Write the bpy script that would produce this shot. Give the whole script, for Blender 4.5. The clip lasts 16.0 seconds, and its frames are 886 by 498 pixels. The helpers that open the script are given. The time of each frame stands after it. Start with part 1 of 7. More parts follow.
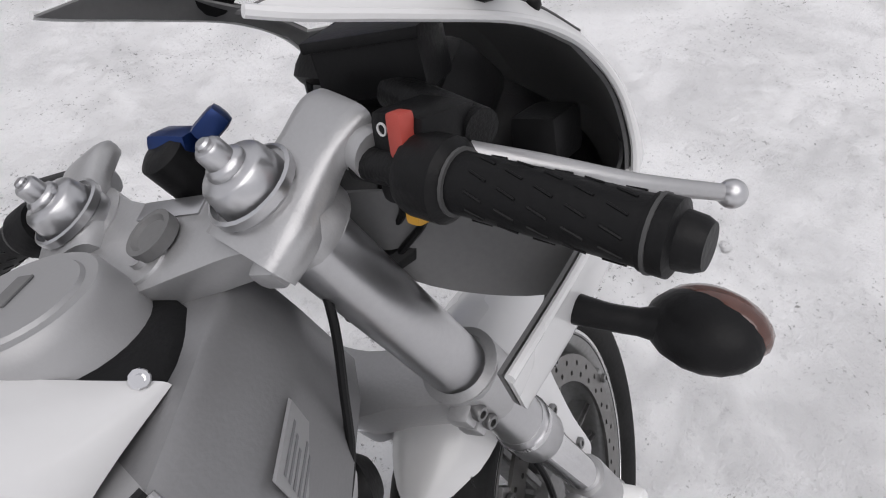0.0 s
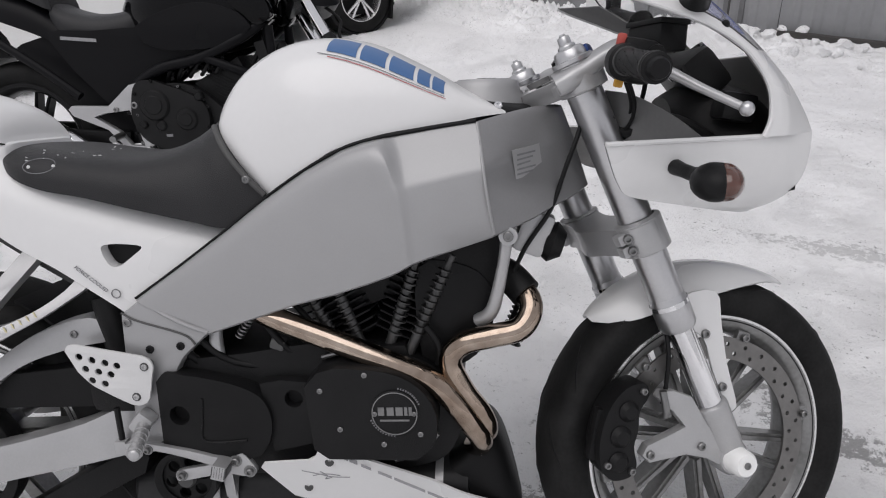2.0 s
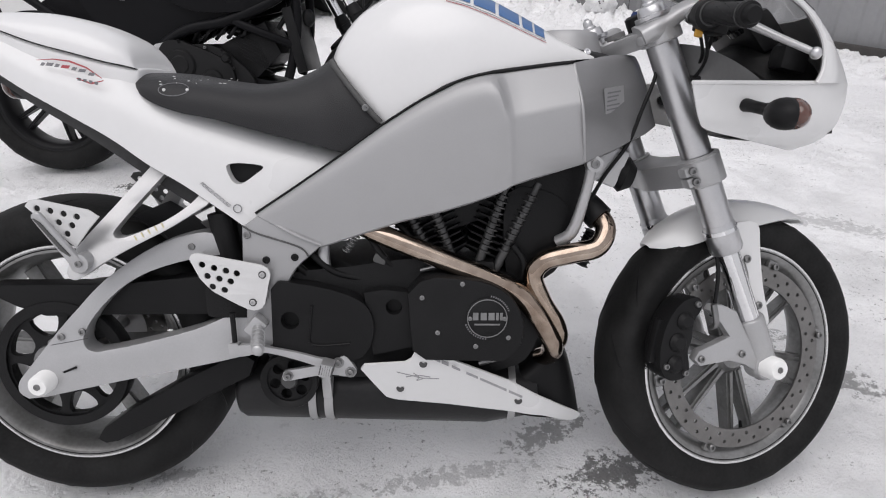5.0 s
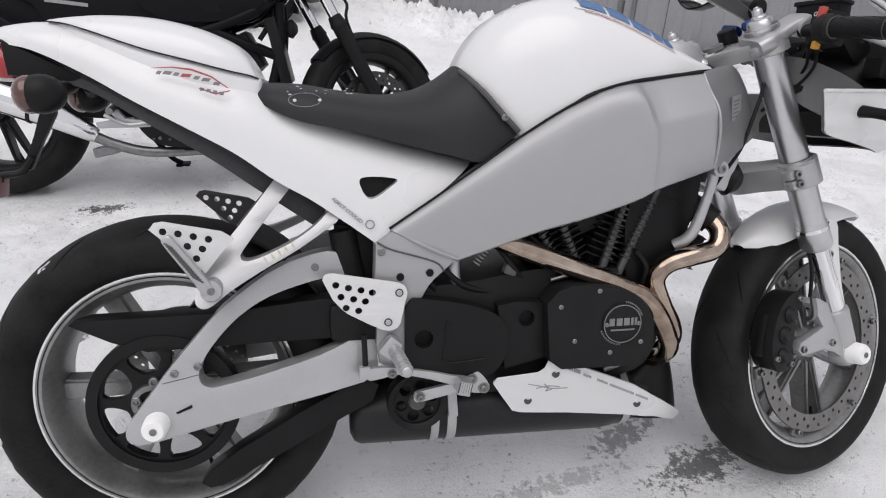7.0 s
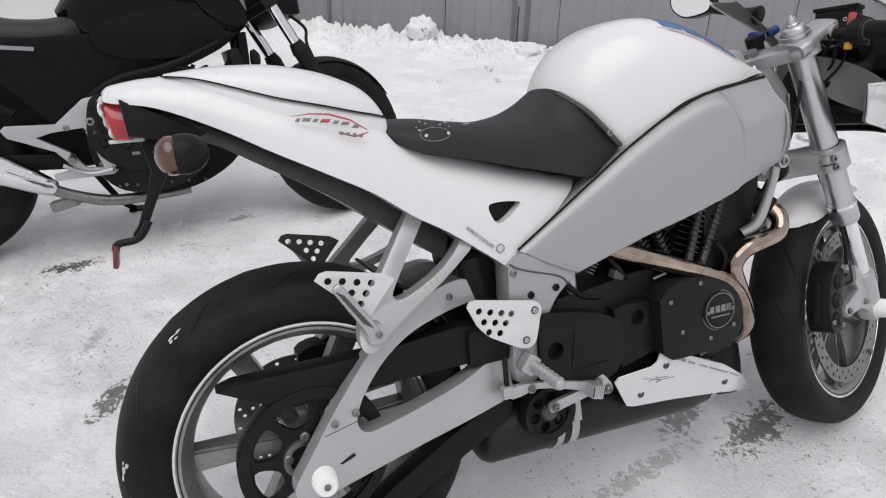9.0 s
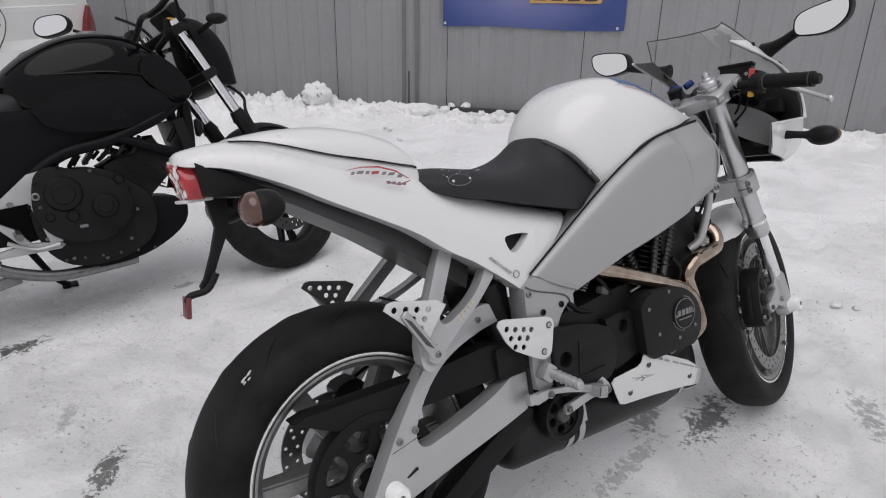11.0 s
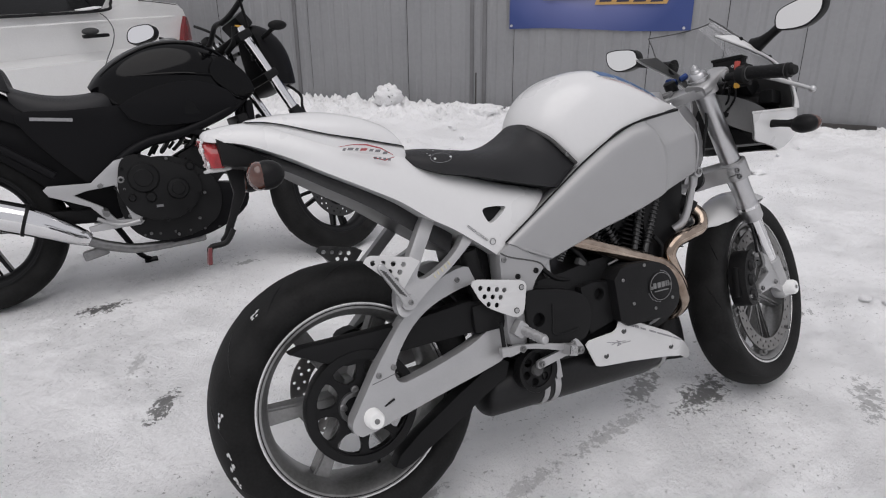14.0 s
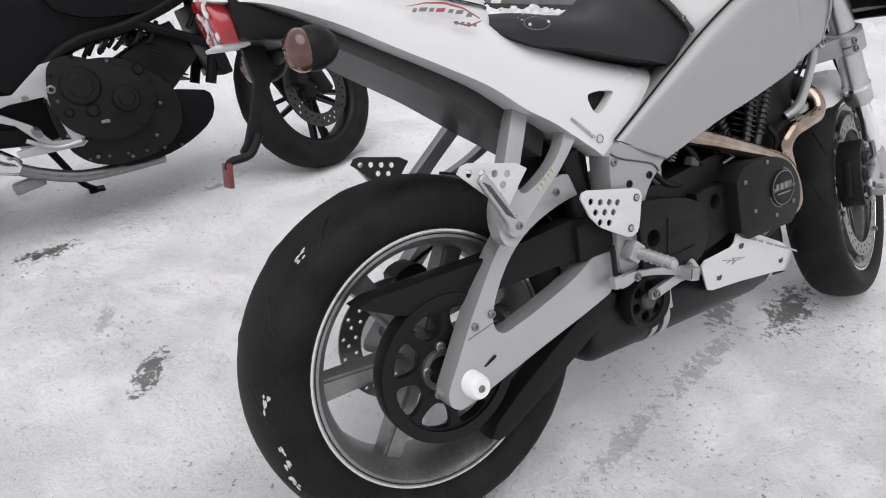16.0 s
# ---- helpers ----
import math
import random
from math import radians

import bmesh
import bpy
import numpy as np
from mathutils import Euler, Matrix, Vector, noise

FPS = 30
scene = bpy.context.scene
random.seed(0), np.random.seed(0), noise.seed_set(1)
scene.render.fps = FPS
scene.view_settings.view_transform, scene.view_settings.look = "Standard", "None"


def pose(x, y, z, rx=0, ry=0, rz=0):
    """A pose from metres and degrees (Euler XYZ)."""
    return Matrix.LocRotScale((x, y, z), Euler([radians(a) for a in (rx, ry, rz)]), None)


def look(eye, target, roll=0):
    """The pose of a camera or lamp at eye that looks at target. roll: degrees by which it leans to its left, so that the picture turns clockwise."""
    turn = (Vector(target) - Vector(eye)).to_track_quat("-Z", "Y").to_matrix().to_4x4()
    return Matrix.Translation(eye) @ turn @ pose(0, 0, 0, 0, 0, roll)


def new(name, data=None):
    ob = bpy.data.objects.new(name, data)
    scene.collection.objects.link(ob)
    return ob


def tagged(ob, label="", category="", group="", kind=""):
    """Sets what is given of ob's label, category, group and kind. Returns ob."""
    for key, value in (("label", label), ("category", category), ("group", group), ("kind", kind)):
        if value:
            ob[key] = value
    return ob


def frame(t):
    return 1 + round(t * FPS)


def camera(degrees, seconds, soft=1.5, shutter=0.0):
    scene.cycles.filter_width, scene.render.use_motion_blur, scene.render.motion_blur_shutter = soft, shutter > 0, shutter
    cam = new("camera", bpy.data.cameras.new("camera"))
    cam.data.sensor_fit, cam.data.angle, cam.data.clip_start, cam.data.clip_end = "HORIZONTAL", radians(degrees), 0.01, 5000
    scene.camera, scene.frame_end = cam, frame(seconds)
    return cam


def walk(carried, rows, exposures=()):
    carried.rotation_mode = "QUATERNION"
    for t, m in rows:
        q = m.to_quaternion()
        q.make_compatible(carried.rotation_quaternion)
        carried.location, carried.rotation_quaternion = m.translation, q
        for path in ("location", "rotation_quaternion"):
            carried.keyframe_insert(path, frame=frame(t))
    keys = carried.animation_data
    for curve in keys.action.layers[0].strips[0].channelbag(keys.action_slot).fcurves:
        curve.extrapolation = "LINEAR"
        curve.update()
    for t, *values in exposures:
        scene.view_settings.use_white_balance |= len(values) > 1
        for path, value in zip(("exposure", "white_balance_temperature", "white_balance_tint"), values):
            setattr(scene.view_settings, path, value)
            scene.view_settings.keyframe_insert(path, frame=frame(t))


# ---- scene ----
cam = camera(67.6, 16.0, 1.1)
PATH = [
    (0, (0.9446, -0.1371, 1.1877), (1.9733, 0.8331, -0.2267), -3.66),
    (0.5, (0.8643, -0.3165, 1.2037), (1.7324, 1.0063, -0.0198), -3.42),
    (1, (0.8627, -0.5273, 1.2107), (1.4390, 1.0016, 0.0572), -3.06),
    (1.5, (0.9438, -0.7132, 1.2054), (1.0662, 0.9864, 0.1584), -3.19),
    (2, (0.9653, -0.8457, 1.1815), (0.8247, 0.8997, 0.2152), -3.55),
    (2.5, (0.9501, -0.9537, 1.1752), (0.8360, 0.8199, 0.2579), -2.90),
    (3, (0.9430, -1.0475, 1.1800), (0.8410, 0.7437, 0.2961), -1.77),
    (3.2, (0.9144, -1.0701, 1.1680), (0.8549, 0.7319, 0.3024), -0.70),
    (5.3, (0.7091, -1.0274, 1.1481), (0.7112, 0.7081, 0.1542), -0.10),
    (5.5, (0.6882, -1.0133, 1.1216), (0.6984, 0.7303, 0.1420), -1.74),
    (6, (0.5911, -0.9682, 1.1423), (0.6853, 0.7552, 0.1319), 0.14),
    (6.5, (0.4326, -0.9936, 1.1384), (0.6917, 0.7204, 0.1409), 1.92),
    (7, (0.2910, -0.9929, 1.1314), (0.6307, 0.7385, 0.1895), 2.96),
    (7.5, (0.2063, -0.9210, 1.1157), (0.6491, 0.7874, 0.1746), 3.35),
    (8, (0.1251, -0.8663, 1.1134), (0.5864, 0.8200, 0.1420), 4.15),
    (8.5, (0.0376, -0.8602, 1.1380), (0.5683, 0.8117, 0.1773), 2.52),
    (9, (-0.1311, -0.8918, 1.1558), (0.5564, 0.7517, 0.2468), 1.21),
    (9.2, (-0.1882, -0.8996, 1.1484), (0.5229, 0.7583, 0.2848), 0.55),
    (11.3, (-0.4808, -0.9200, 1.1924), (0.5793, 0.6116, 0.4640), 1.17),
    (11.5, (-0.4932, -0.9443, 1.2086), (0.5642, 0.5967, 0.4963), 1.31),
    (12, (-0.4860, -1.0258, 1.2083), (0.5521, 0.5653, 0.5832), 1.29),
    (12.5, (-0.4220, -1.0870, 1.2206), (0.5423, 0.5508, 0.5981), 0.24),
    (13, (-0.3882, -1.1439, 1.1971), (0.5414, 0.5181, 0.5859), -0.04),
    (13.5, (-0.3632, -1.2087, 1.1851), (0.4800, 0.4753, 0.5119), -0.90),
    (14, (-0.3784, -1.2214, 1.1814), (0.4398, 0.4503, 0.4493), -0.56),
    (14.5, (-0.4073, -1.1847, 1.1544), (0.4385, 0.4621, 0.3978), 0.21),
    (15, (-0.4356, -1.0942, 1.1357), (0.4448, 0.4923, 0.2945), -0.73),
    (15.5, (-0.4739, -0.9426, 1.0784), (0.4762, 0.5643, 0.1693), -1.13),
    (16, (-0.4614, -0.7693, 1.0261), (0.4633, 0.7194, 0.0624), -1.20),
]
walk(cam, [(t, look(eye, target, roll)) for t, eye, target, roll in PATH], [(0.0, 0.08, 6450, 13), (0.5, 0.0, 6450, 13), (1.0, 0.0, 6450, 13), (2.5, -0.07, 6450, 13), (4.2, 0.02, 6450, 13), (5.5, 0.22, 6450, 13), (6.5, 0.24, 6450, 13), (7.5, 0.15, 6450, 13), (8.5, 0.16, 6450, 13), (9.2, 0.14, 6450, 13), (11.5, -0.14, 6450, 13), (13.5, -0.11, 6450, 13), (14.6, -0.05, 6450, 13), (16.0, 0.22, 6450, 13)])

# ---- world, sun, exposure ----
world = bpy.data.worlds.new("sky")
scene.world = world
world.use_nodes = True
wn, wl = world.node_tree.nodes, world.node_tree.links
wn.clear()
sky = wn.new("ShaderNodeTexSky")
sky.sky_type, sky.sun_disc = "NISHITA", False
sky.sun_elevation, sky.sun_rotation = radians(67), radians(215)
sky.air_density, sky.dust_density = 1.0, 3.0
cloud = wn.new("ShaderNodeMix")
cloud.data_type = "RGBA"
cloud.inputs[0].default_value = 0.86
cloud.inputs[7].default_value = (9.2, 9.2, 9.35, 1)
wl.new(sky.outputs[0], cloud.inputs[6])
wbg = wn.new("ShaderNodeBackground")
wbg.inputs[1].default_value = 0.077
wl.new(cloud.outputs[2], wbg.inputs[0])
wout = wn.new("ShaderNodeOutputWorld")
wl.new(wbg.outputs[0], wout.inputs[0])
sun = new("sun", bpy.data.lights.new("sun", "SUN"))
sun.data.energy, sun.data.angle, sun.data.color = 1.30, radians(60), (1.0, 0.985, 0.96)
sun.matrix_world = look((-1.7, -2.4, 7), (0, 0, 0))


# ---- materials ----
def mat(name, base, rough=0.5, metal=0.0, vary=0.12, scale=6.0, fine=90.0, bump=0.0, coat=0.0, rvary=0.12, tint=None, per_object=0.0, spec=0.5):
    """A surface: base colour with blotches and grain at two scales, roughness wear and fine relief."""
    m = bpy.data.materials.new(name)
    m.use_nodes = True
    n, l = m.node_tree.nodes, m.node_tree.links
    b = n["Principled BSDF"]
    co = n.new("ShaderNodeTexCoord")
    big, small = n.new("ShaderNodeTexNoise"), n.new("ShaderNodeTexNoise")
    for q, s, d in ((big, scale, 4), (small, fine, 3)):
        q.inputs["Scale"].default_value, q.inputs["Detail"].default_value = s, d
        l.new(co.outputs["Object"], q.inputs["Vector"])
    add = n.new("ShaderNodeMath")
    add.operation = "MULTIPLY_ADD"
    l.new(small.outputs[0], add.inputs[0])
    add.inputs[1].default_value = 0.4
    l.new(big.outputs[0], add.inputs[2])
    ramp = n.new("ShaderNodeMapRange")
    ramp.inputs[1].default_value, ramp.inputs[2].default_value = 0.45, 0.95
    l.new(add.outputs[0], ramp.inputs[0])
    mix = n.new("ShaderNodeMix")
    mix.data_type = "RGBA"
    dark = tint or [c * (1 - vary) for c in base]
    mix.inputs[6].default_value = (*dark, 1)
    mix.inputs[7].default_value = (*[min(1, c * (1 + vary * 0.5)) for c in base], 1)
    l.new(ramp.outputs[0], mix.inputs[0])
    col = mix.outputs[2]
    if per_object:
        info, hsv, rng = n.new("ShaderNodeObjectInfo"), n.new("ShaderNodeHueSaturation"), n.new("ShaderNodeMapRange")
        rng.inputs[3].default_value, rng.inputs[4].default_value = 1 - per_object, 1 + per_object
        l.new(info.outputs["Random"], rng.inputs[0])
        l.new(rng.outputs[0], hsv.inputs["Value"])
        l.new(col, hsv.inputs["Color"])
        col = hsv.outputs[0]
    l.new(col, b.inputs["Base Color"])
    rr = n.new("ShaderNodeMapRange")
    rr.inputs[3].default_value, rr.inputs[4].default_value = max(0.02, rough - rvary), min(1, rough + rvary)
    l.new(big.outputs[0], rr.inputs[0])
    l.new(rr.outputs[0], b.inputs["Roughness"])
    b.inputs["Metallic"].default_value = metal
    b.inputs["Specular IOR Level"].default_value = spec
    b.inputs["Coat Weight"].default_value = coat
    b.inputs["Coat Roughness"].default_value = 0.08
    if bump:
        bp = n.new("ShaderNodeBump")
        bp.inputs["Strength"].default_value, bp.inputs["Distance"].default_value = bump, 0.004
        l.new(small.outputs[0], bp.inputs["Height"])
        l.new(bp.outputs[0], b.inputs["Normal"])
    return m


WHITE = mat("white_paint", (0.675, 0.675, 0.675), 0.28, vary=0.03, scale=3, coat=0.35, rvary=0.06)
SILVER = mat("silver_frame_paint", (0.345, 0.345, 0.35), 0.42, metal=0.35, vary=0.05, scale=5, fine=400, bump=0.03)
# frame silver darkened: the steering head's shade is put into its colour
HEADSHADE = mat("shaded_frame_paint", (0.235, 0.235, 0.24), 0.40, metal=0.45, vary=0.08, scale=7, fine=300, bump=0.05)
CAST = mat("satin_cast_aluminium", (0.43, 0.43, 0.435), 0.36, metal=0.55, vary=0.08, scale=12, fine=300, bump=0.08)
POLISHED = mat("brushed_fork_aluminium", (0.54, 0.54, 0.55), 0.31, metal=0.95, vary=0.08, scale=9, fine=200, bump=0.03)
CHROME = mat("chrome", (0.75, 0.75, 0.76), 0.08, metal=1.0, vary=0.05, rvary=0.04)
STEEL = mat("bolt_steel", (0.24, 0.24, 0.24), 0.36, metal=0.9, vary=0.2, scale=60)
COPPER = mat("heat_tinted_steel", (0.47, 0.395, 0.33), 0.11, metal=1.0, vary=0.25, scale=7, fine=45, rvary=0.06, tint=(0.20, 0.145, 0.11))
RUBBER = mat("tyre_rubber", (0.014, 0.014, 0.014), 0.62, vary=0.6, scale=14, fine=160, bump=0.12, spec=0.14)
BLACKPL = mat("black_plastic", (0.008, 0.008, 0.0085), 0.46, vary=0.3, scale=8, fine=260, bump=0.1, spec=0.18)
BLACKMETAL = mat("black_crinkle_metal", (0.0085, 0.0085, 0.009), 0.46, vary=0.4, scale=11, fine=420, bump=0.2, spec=0.2)
MUFFLER = mat("black_muffler_coat", (0.016, 0.016, 0.017), 0.4, vary=0.4, scale=6, fine=120, bump=0.08, spec=0.25)
SEATV = mat("black_seat_vinyl", (0.015, 0.015, 0.0165), 0.42, vary=0.25, scale=10, fine=700, bump=0.25, spec=0.3)
LINER = mat("grey_fairing_liner", (0.15, 0.15, 0.15), 0.5, vary=0.15, scale=6, fine=200, bump=0.04, spec=0.3)
GREYPL = mat("grey_liner_plastic", (0.075, 0.075, 0.075), 0.55, vary=0.2, scale=6, spec=0.28)
UNDER = mat("matt_undertray", (0.045, 0.045, 0.046), 0.42, vary=0.35, scale=7, fine=120, spec=0.28)
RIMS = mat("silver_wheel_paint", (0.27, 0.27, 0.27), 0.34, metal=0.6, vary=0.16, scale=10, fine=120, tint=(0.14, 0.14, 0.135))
RIMLIP = mat("machined_rim_lip", (0.72, 0.72, 0.72), 0.22, metal=0.85, vary=0.1, scale=20)
ROTOR = mat("brake_rotor_steel", (0.20, 0.195, 0.19), 0.33, metal=0.9, vary=0.2, scale=30)
NYLON = mat("white_nylon", (0.82, 0.82, 0.81), 0.45, vary=0.06, scale=20)
REDLENS = mat("red_lamp_lens", (0.34, 0.012, 0.016), 0.12, vary=0.35, scale=40, coat=0.6)
SMOKE = mat("smoked_amber_lens", (0.085, 0.032, 0.022), 0.14, vary=0.4, scale=30, coat=0.6)
BLUE = mat("blue_paint", (0.05, 0.13, 0.30), 0.35, vary=0.1, scale=20)
BLUEANO = mat("blue_anodised", (0.01, 0.03, 0.12), 0.3, metal=0.6, vary=0.2, scale=30)
RED = mat("red_switch_plastic", (0.40, 0.06, 0.045), 0.5, vary=0.1, scale=30)
REDINK = mat("red_decal_ink", (0.38, 0.07, 0.08), 0.4, vary=0.2, scale=60)
YELLOW = mat("yellow_plastic", (0.55, 0.29, 0.03), 0.45, vary=0.1, scale=40)
GREYINK = mat("grey_decal_ink", (0.18, 0.18, 0.19), 0.5, vary=0.2, scale=80)
LIGHTINK = mat("pale_decal_ink", (0.62, 0.62, 0.62), 0.4, vary=0.1, scale=60)
CHALK = mat("yellow_chalk", (0.60, 0.55, 0.34), 0.8, vary=0.2, scale=120)
MIRROR = mat("mirror_glass", (0.9, 0.9, 0.9), 0.02, metal=1.0, vary=0.0, rvary=0.01)
GLOSSBLACK = mat("black_gloss_paint", (0.003, 0.003, 0.0035), 0.08, vary=0.1, scale=4, coat=0.0, rvary=0.03, spec=0.17)
CARWHITE = mat("car_white_paint", (0.84, 0.84, 0.83), 0.25, vary=0.05, scale=2, coat=0.5, rvary=0.08, tint=(0.78, 0.775, 0.76))
DARKGLASS = mat("dark_tinted_glass", (0.008, 0.0085, 0.009), 0.05, vary=0.1, rvary=0.02, spec=0.35)
SHEET = mat("grey_sheet_steel", (0.275, 0.277, 0.284), 0.42, metal=0.15, vary=0.10, scale=1.2, fine=25, bump=0.02, tint=(0.235, 0.238, 0.246))
POST = mat("grey_post_steel", (0.17, 0.17, 0.175), 0.5, metal=0.2, vary=0.2, scale=8)
ASH = mat("dark_plank", (0.05, 0.047, 0.045), 0.8, vary=0.3, scale=10)


def glass(name, tint=0.95):
    m = bpy.data.materials.new(name)
    m.use_nodes = True
    b = m.node_tree.nodes["Principled BSDF"]
    b.inputs["Base Color"].default_value = (tint, tint, tint, 1)
    b.inputs["Roughness"].default_value = 0.03
    b.inputs["IOR"].default_value = 1.22
    b.inputs["Transmission Weight"].default_value = 1.0
    return m


CLEAR = glass("clear_acrylic")


def snow_material(name, stains):
    """Trodden snow: pale crust, greyer packed tracks, flecks painted as shaded dents, grit, and dark wet stains (x, y,
    rx, ry, turn, depth).
    """
    m = bpy.data.materials.new(name)
    m.use_nodes = True
    n, l = m.node_tree.nodes, m.node_tree.links
    b = n["Principled BSDF"]
    geo = n.new("ShaderNodeNewGeometry")

    def noise_at(scale, detail=5, rough=0.6, warp=None):
        q = n.new("ShaderNodeTexNoise")
        q.inputs["Scale"].default_value, q.inputs["Detail"].default_value, q.inputs["Roughness"].default_value = scale, detail, rough
        l.new(warp or geo.outputs["Position"], q.inputs["Vector"])
        return q.outputs[0]

    def math(op, a, c, clamp=False):
        q = n.new("ShaderNodeMath")
        q.operation, q.use_clamp = op, clamp
        for i, x in enumerate((a, c)):
            if isinstance(x, (int, float)):
                q.inputs[i].default_value = x
            else:
                l.new(x, q.inputs[i])
        return q.outputs[0]

    def span(x, lo, hi):
        q = n.new("ShaderNodeMapRange")
        q.interpolation_type = "SMOOTHSTEP"
        q.inputs[1].default_value, q.inputs[2].default_value = lo, hi
        l.new(x, q.inputs[0])
        return q.outputs[0]

    def blend(f, a, c):
        q = n.new("ShaderNodeMix")
        q.data_type = "RGBA"
        l.new(f, q.inputs[0])
        for i, x in ((6, a), (7, c)):
            if isinstance(x, tuple):
                q.inputs[i].default_value = (*x, 1)
            else:
                l.new(x, q.inputs[i])
        return q.outputs[2]

    col = blend(span(noise_at(1.3, 6), 0.35, 0.7), (0.94, 0.94, 0.945), (0.97, 0.97, 0.975))
    col = blend(math("MULTIPLY", span(noise_at(8, 9, 0.8), 0.50, 0.78), 0.4), col, (0.77, 0.77, 0.775))
    # grey flecks put the shading of small dents into the colour
    col = blend(math("MULTIPLY", span(noise_at(24, 8, 0.85), 0.56, 0.64), 0.55), col, (0.70, 0.70, 0.705))
    grit = math("MULTIPLY", span(noise_at(62, 5, 0.75), 0.59, 0.65), span(noise_at(2.6, 6, 0.75), 0.45, 0.60))
    col = blend(math("MULTIPLY", grit, 0.8), col, (0.14, 0.135, 0.13))
    dark = None
    for x, y, rx, ry, turn, depth in stains:
        mp = n.new("ShaderNodeMapping")
        mp.vector_type = "TEXTURE"
        mp.inputs["Location"].default_value = (x, y, 0)
        mp.inputs["Rotation"].default_value = (0, 0, radians(turn))
        mp.inputs["Scale"].default_value = (rx, ry, 1)
        l.new(geo.outputs["Position"], mp.inputs["Vector"])
        ln = n.new("ShaderNodeVectorMath")
        ln.operation = "LENGTH"
        l.new(mp.outputs[0], ln.inputs[0])
        near = math("SUBTRACT", 1.0, ln.outputs["Value"])
        lump = math("ADD", near, math("MULTIPLY", math("SUBTRACT", noise_at(38, 7, 0.8), 0.5), 4.4))
        f = math("MULTIPLY", math("MULTIPLY", span(lump, 0.42, 0.66), span(near, 0.0, 0.35)), depth)
        dark = f if dark is None else math("MAXIMUM", dark, f)
    if dark is not None:
        col = blend(dark, col, (0.05, 0.048, 0.046))
    l.new(col, b.inputs["Base Color"])
    b.inputs["Roughness"].default_value = 0.62
    b.inputs["Specular IOR Level"].default_value = 0.35
    bp = n.new("ShaderNodeBump")
    bp.inputs["Strength"].default_value, bp.inputs["Distance"].default_value = 1.0, 0.019
    rough = math("ADD", 0.7, math("MULTIPLY", span(noise_at(3.1, 5, 0.7), 0.40, 0.62), 0.5))
    l.new(math("MULTIPLY", rough, math("SUBTRACT", math("ADD", noise_at(18, 9, 0.78), math("MULTIPLY", noise_at(85, 5, 0.7), 0.5)), 0.75)), bp.inputs["Height"])
    l.new(bp.outputs[0], b.inputs["Normal"])
    return m


STAINS = [(1.12, 0.0, 0.24, 0.085, 20, 0.8), (0.98, 0.12, 0.20, 0.07, 30, 0.6), (0.74, -0.02, 0.30, 0.045, 12, 0.35), (0.40, -0.10, 0.25, 0.04, 15, 0.3),
          (0.15, -0.02, 0.12, 0.03, 10, 0.4), (-0.56, 1.52, 0.15, 0.07, 10, 0.9), (-0.40, 0.70, 0.14, 0.055, 60, 0.8), (0.05, 1.72, 0.10, 0.03, 0, 0.5),
          (1.75, 0.35, 0.32, 0.07, -40, 0.6), (1.62, 0.55, 0.2, 0.05, -30, 0.6), (1.55, -0.25, 0.2, 0.07, 40, 0.45), (2.2, 1.2, 0.5, 0.1, -30, 0.3), (-0.46, 1.0, 0.15, 0.03, 70, 0.3)]
PALEWHITE = mat("satin_white_powder_coat", (0.60, 0.60, 0.60), 0.45, vary=0.06, scale=12, fine=300, bump=0.05)
MAROON = mat("dull_maroon_reflector", (0.15, 0.028, 0.032), 0.35, vary=0.25, scale=60)
DARKROTOR = mat("dark_brake_disc", (0.045, 0.045, 0.045), 0.4, metal=0.6, vary=0.2, scale=30)
SNOW = snow_material("trodden_snow", STAINS)
DRIFT = snow_material("ploughed_snow", [])


# ---- mesh helpers ----
def crv(pts, m=6, closed=False):
    """Smooth curve through the points (Catmull-Rom), m steps a span."""
    p = np.array(pts, float)
    n = len(p)
    out = []
    for i in range(n if closed else n - 1):
        a, b, c, d = (p[j % n] if closed else p[min(max(j, 0), n - 1)] for j in (i - 1, i, i + 1, i + 2))
        for k in range(m):
            t = k / m
            out.append(0.5 * (2 * b + (c - a) * t + (2 * a - 5 * b + 4 * c - d) * t * t + (3 * b - a - 3 * c + d) * t ** 3))
    if not closed:
        out.append(p[-1])
    return [tuple(q) for q in out]


def part(name, bm, material, parent, label="", sharp=38, m=None):
    """Links a bmesh as one mesh object under a thing or a part."""
    if m is not None:
        bm.transform(m)
    bmesh.ops.recalc_face_normals(bm, faces=bm.faces)
    me = bpy.data.meshes.new(name)
    bm.to_mesh(me)
    bm.free()
    me.polygons.foreach_set("use_smooth", [True] * len(me.polygons))
    me.set_sharp_from_angle(angle=radians(sharp))
    me.materials.append(material)
    ob = new(name, me)
    if parent is not None:
        ob.parent = parent
        if label:
            ob["label"] = label
    return ob


def thing(name, label, category, m=None, group=""):
    ob = new(name)
    ob.empty_display_size = 0.1
    if m is not None:
        ob.matrix_world = m
    return tagged(ob, label, category, group)


def join(*bms):
    out = bmesh.new()
    for b in bms:
        me = bpy.data.meshes.new("t")
        b.to_mesh(me)
        out.from_mesh(me)
        bpy.data.meshes.remove(me)
        b.free()
    return out


def moved(bm, m):
    bm.transform(m)
    return bm


def flipped(bm):
    """The mirror image across the bike's middle plane."""
    bm.transform(Matrix.Diagonal((1, -1, 1, 1)))
    return bm


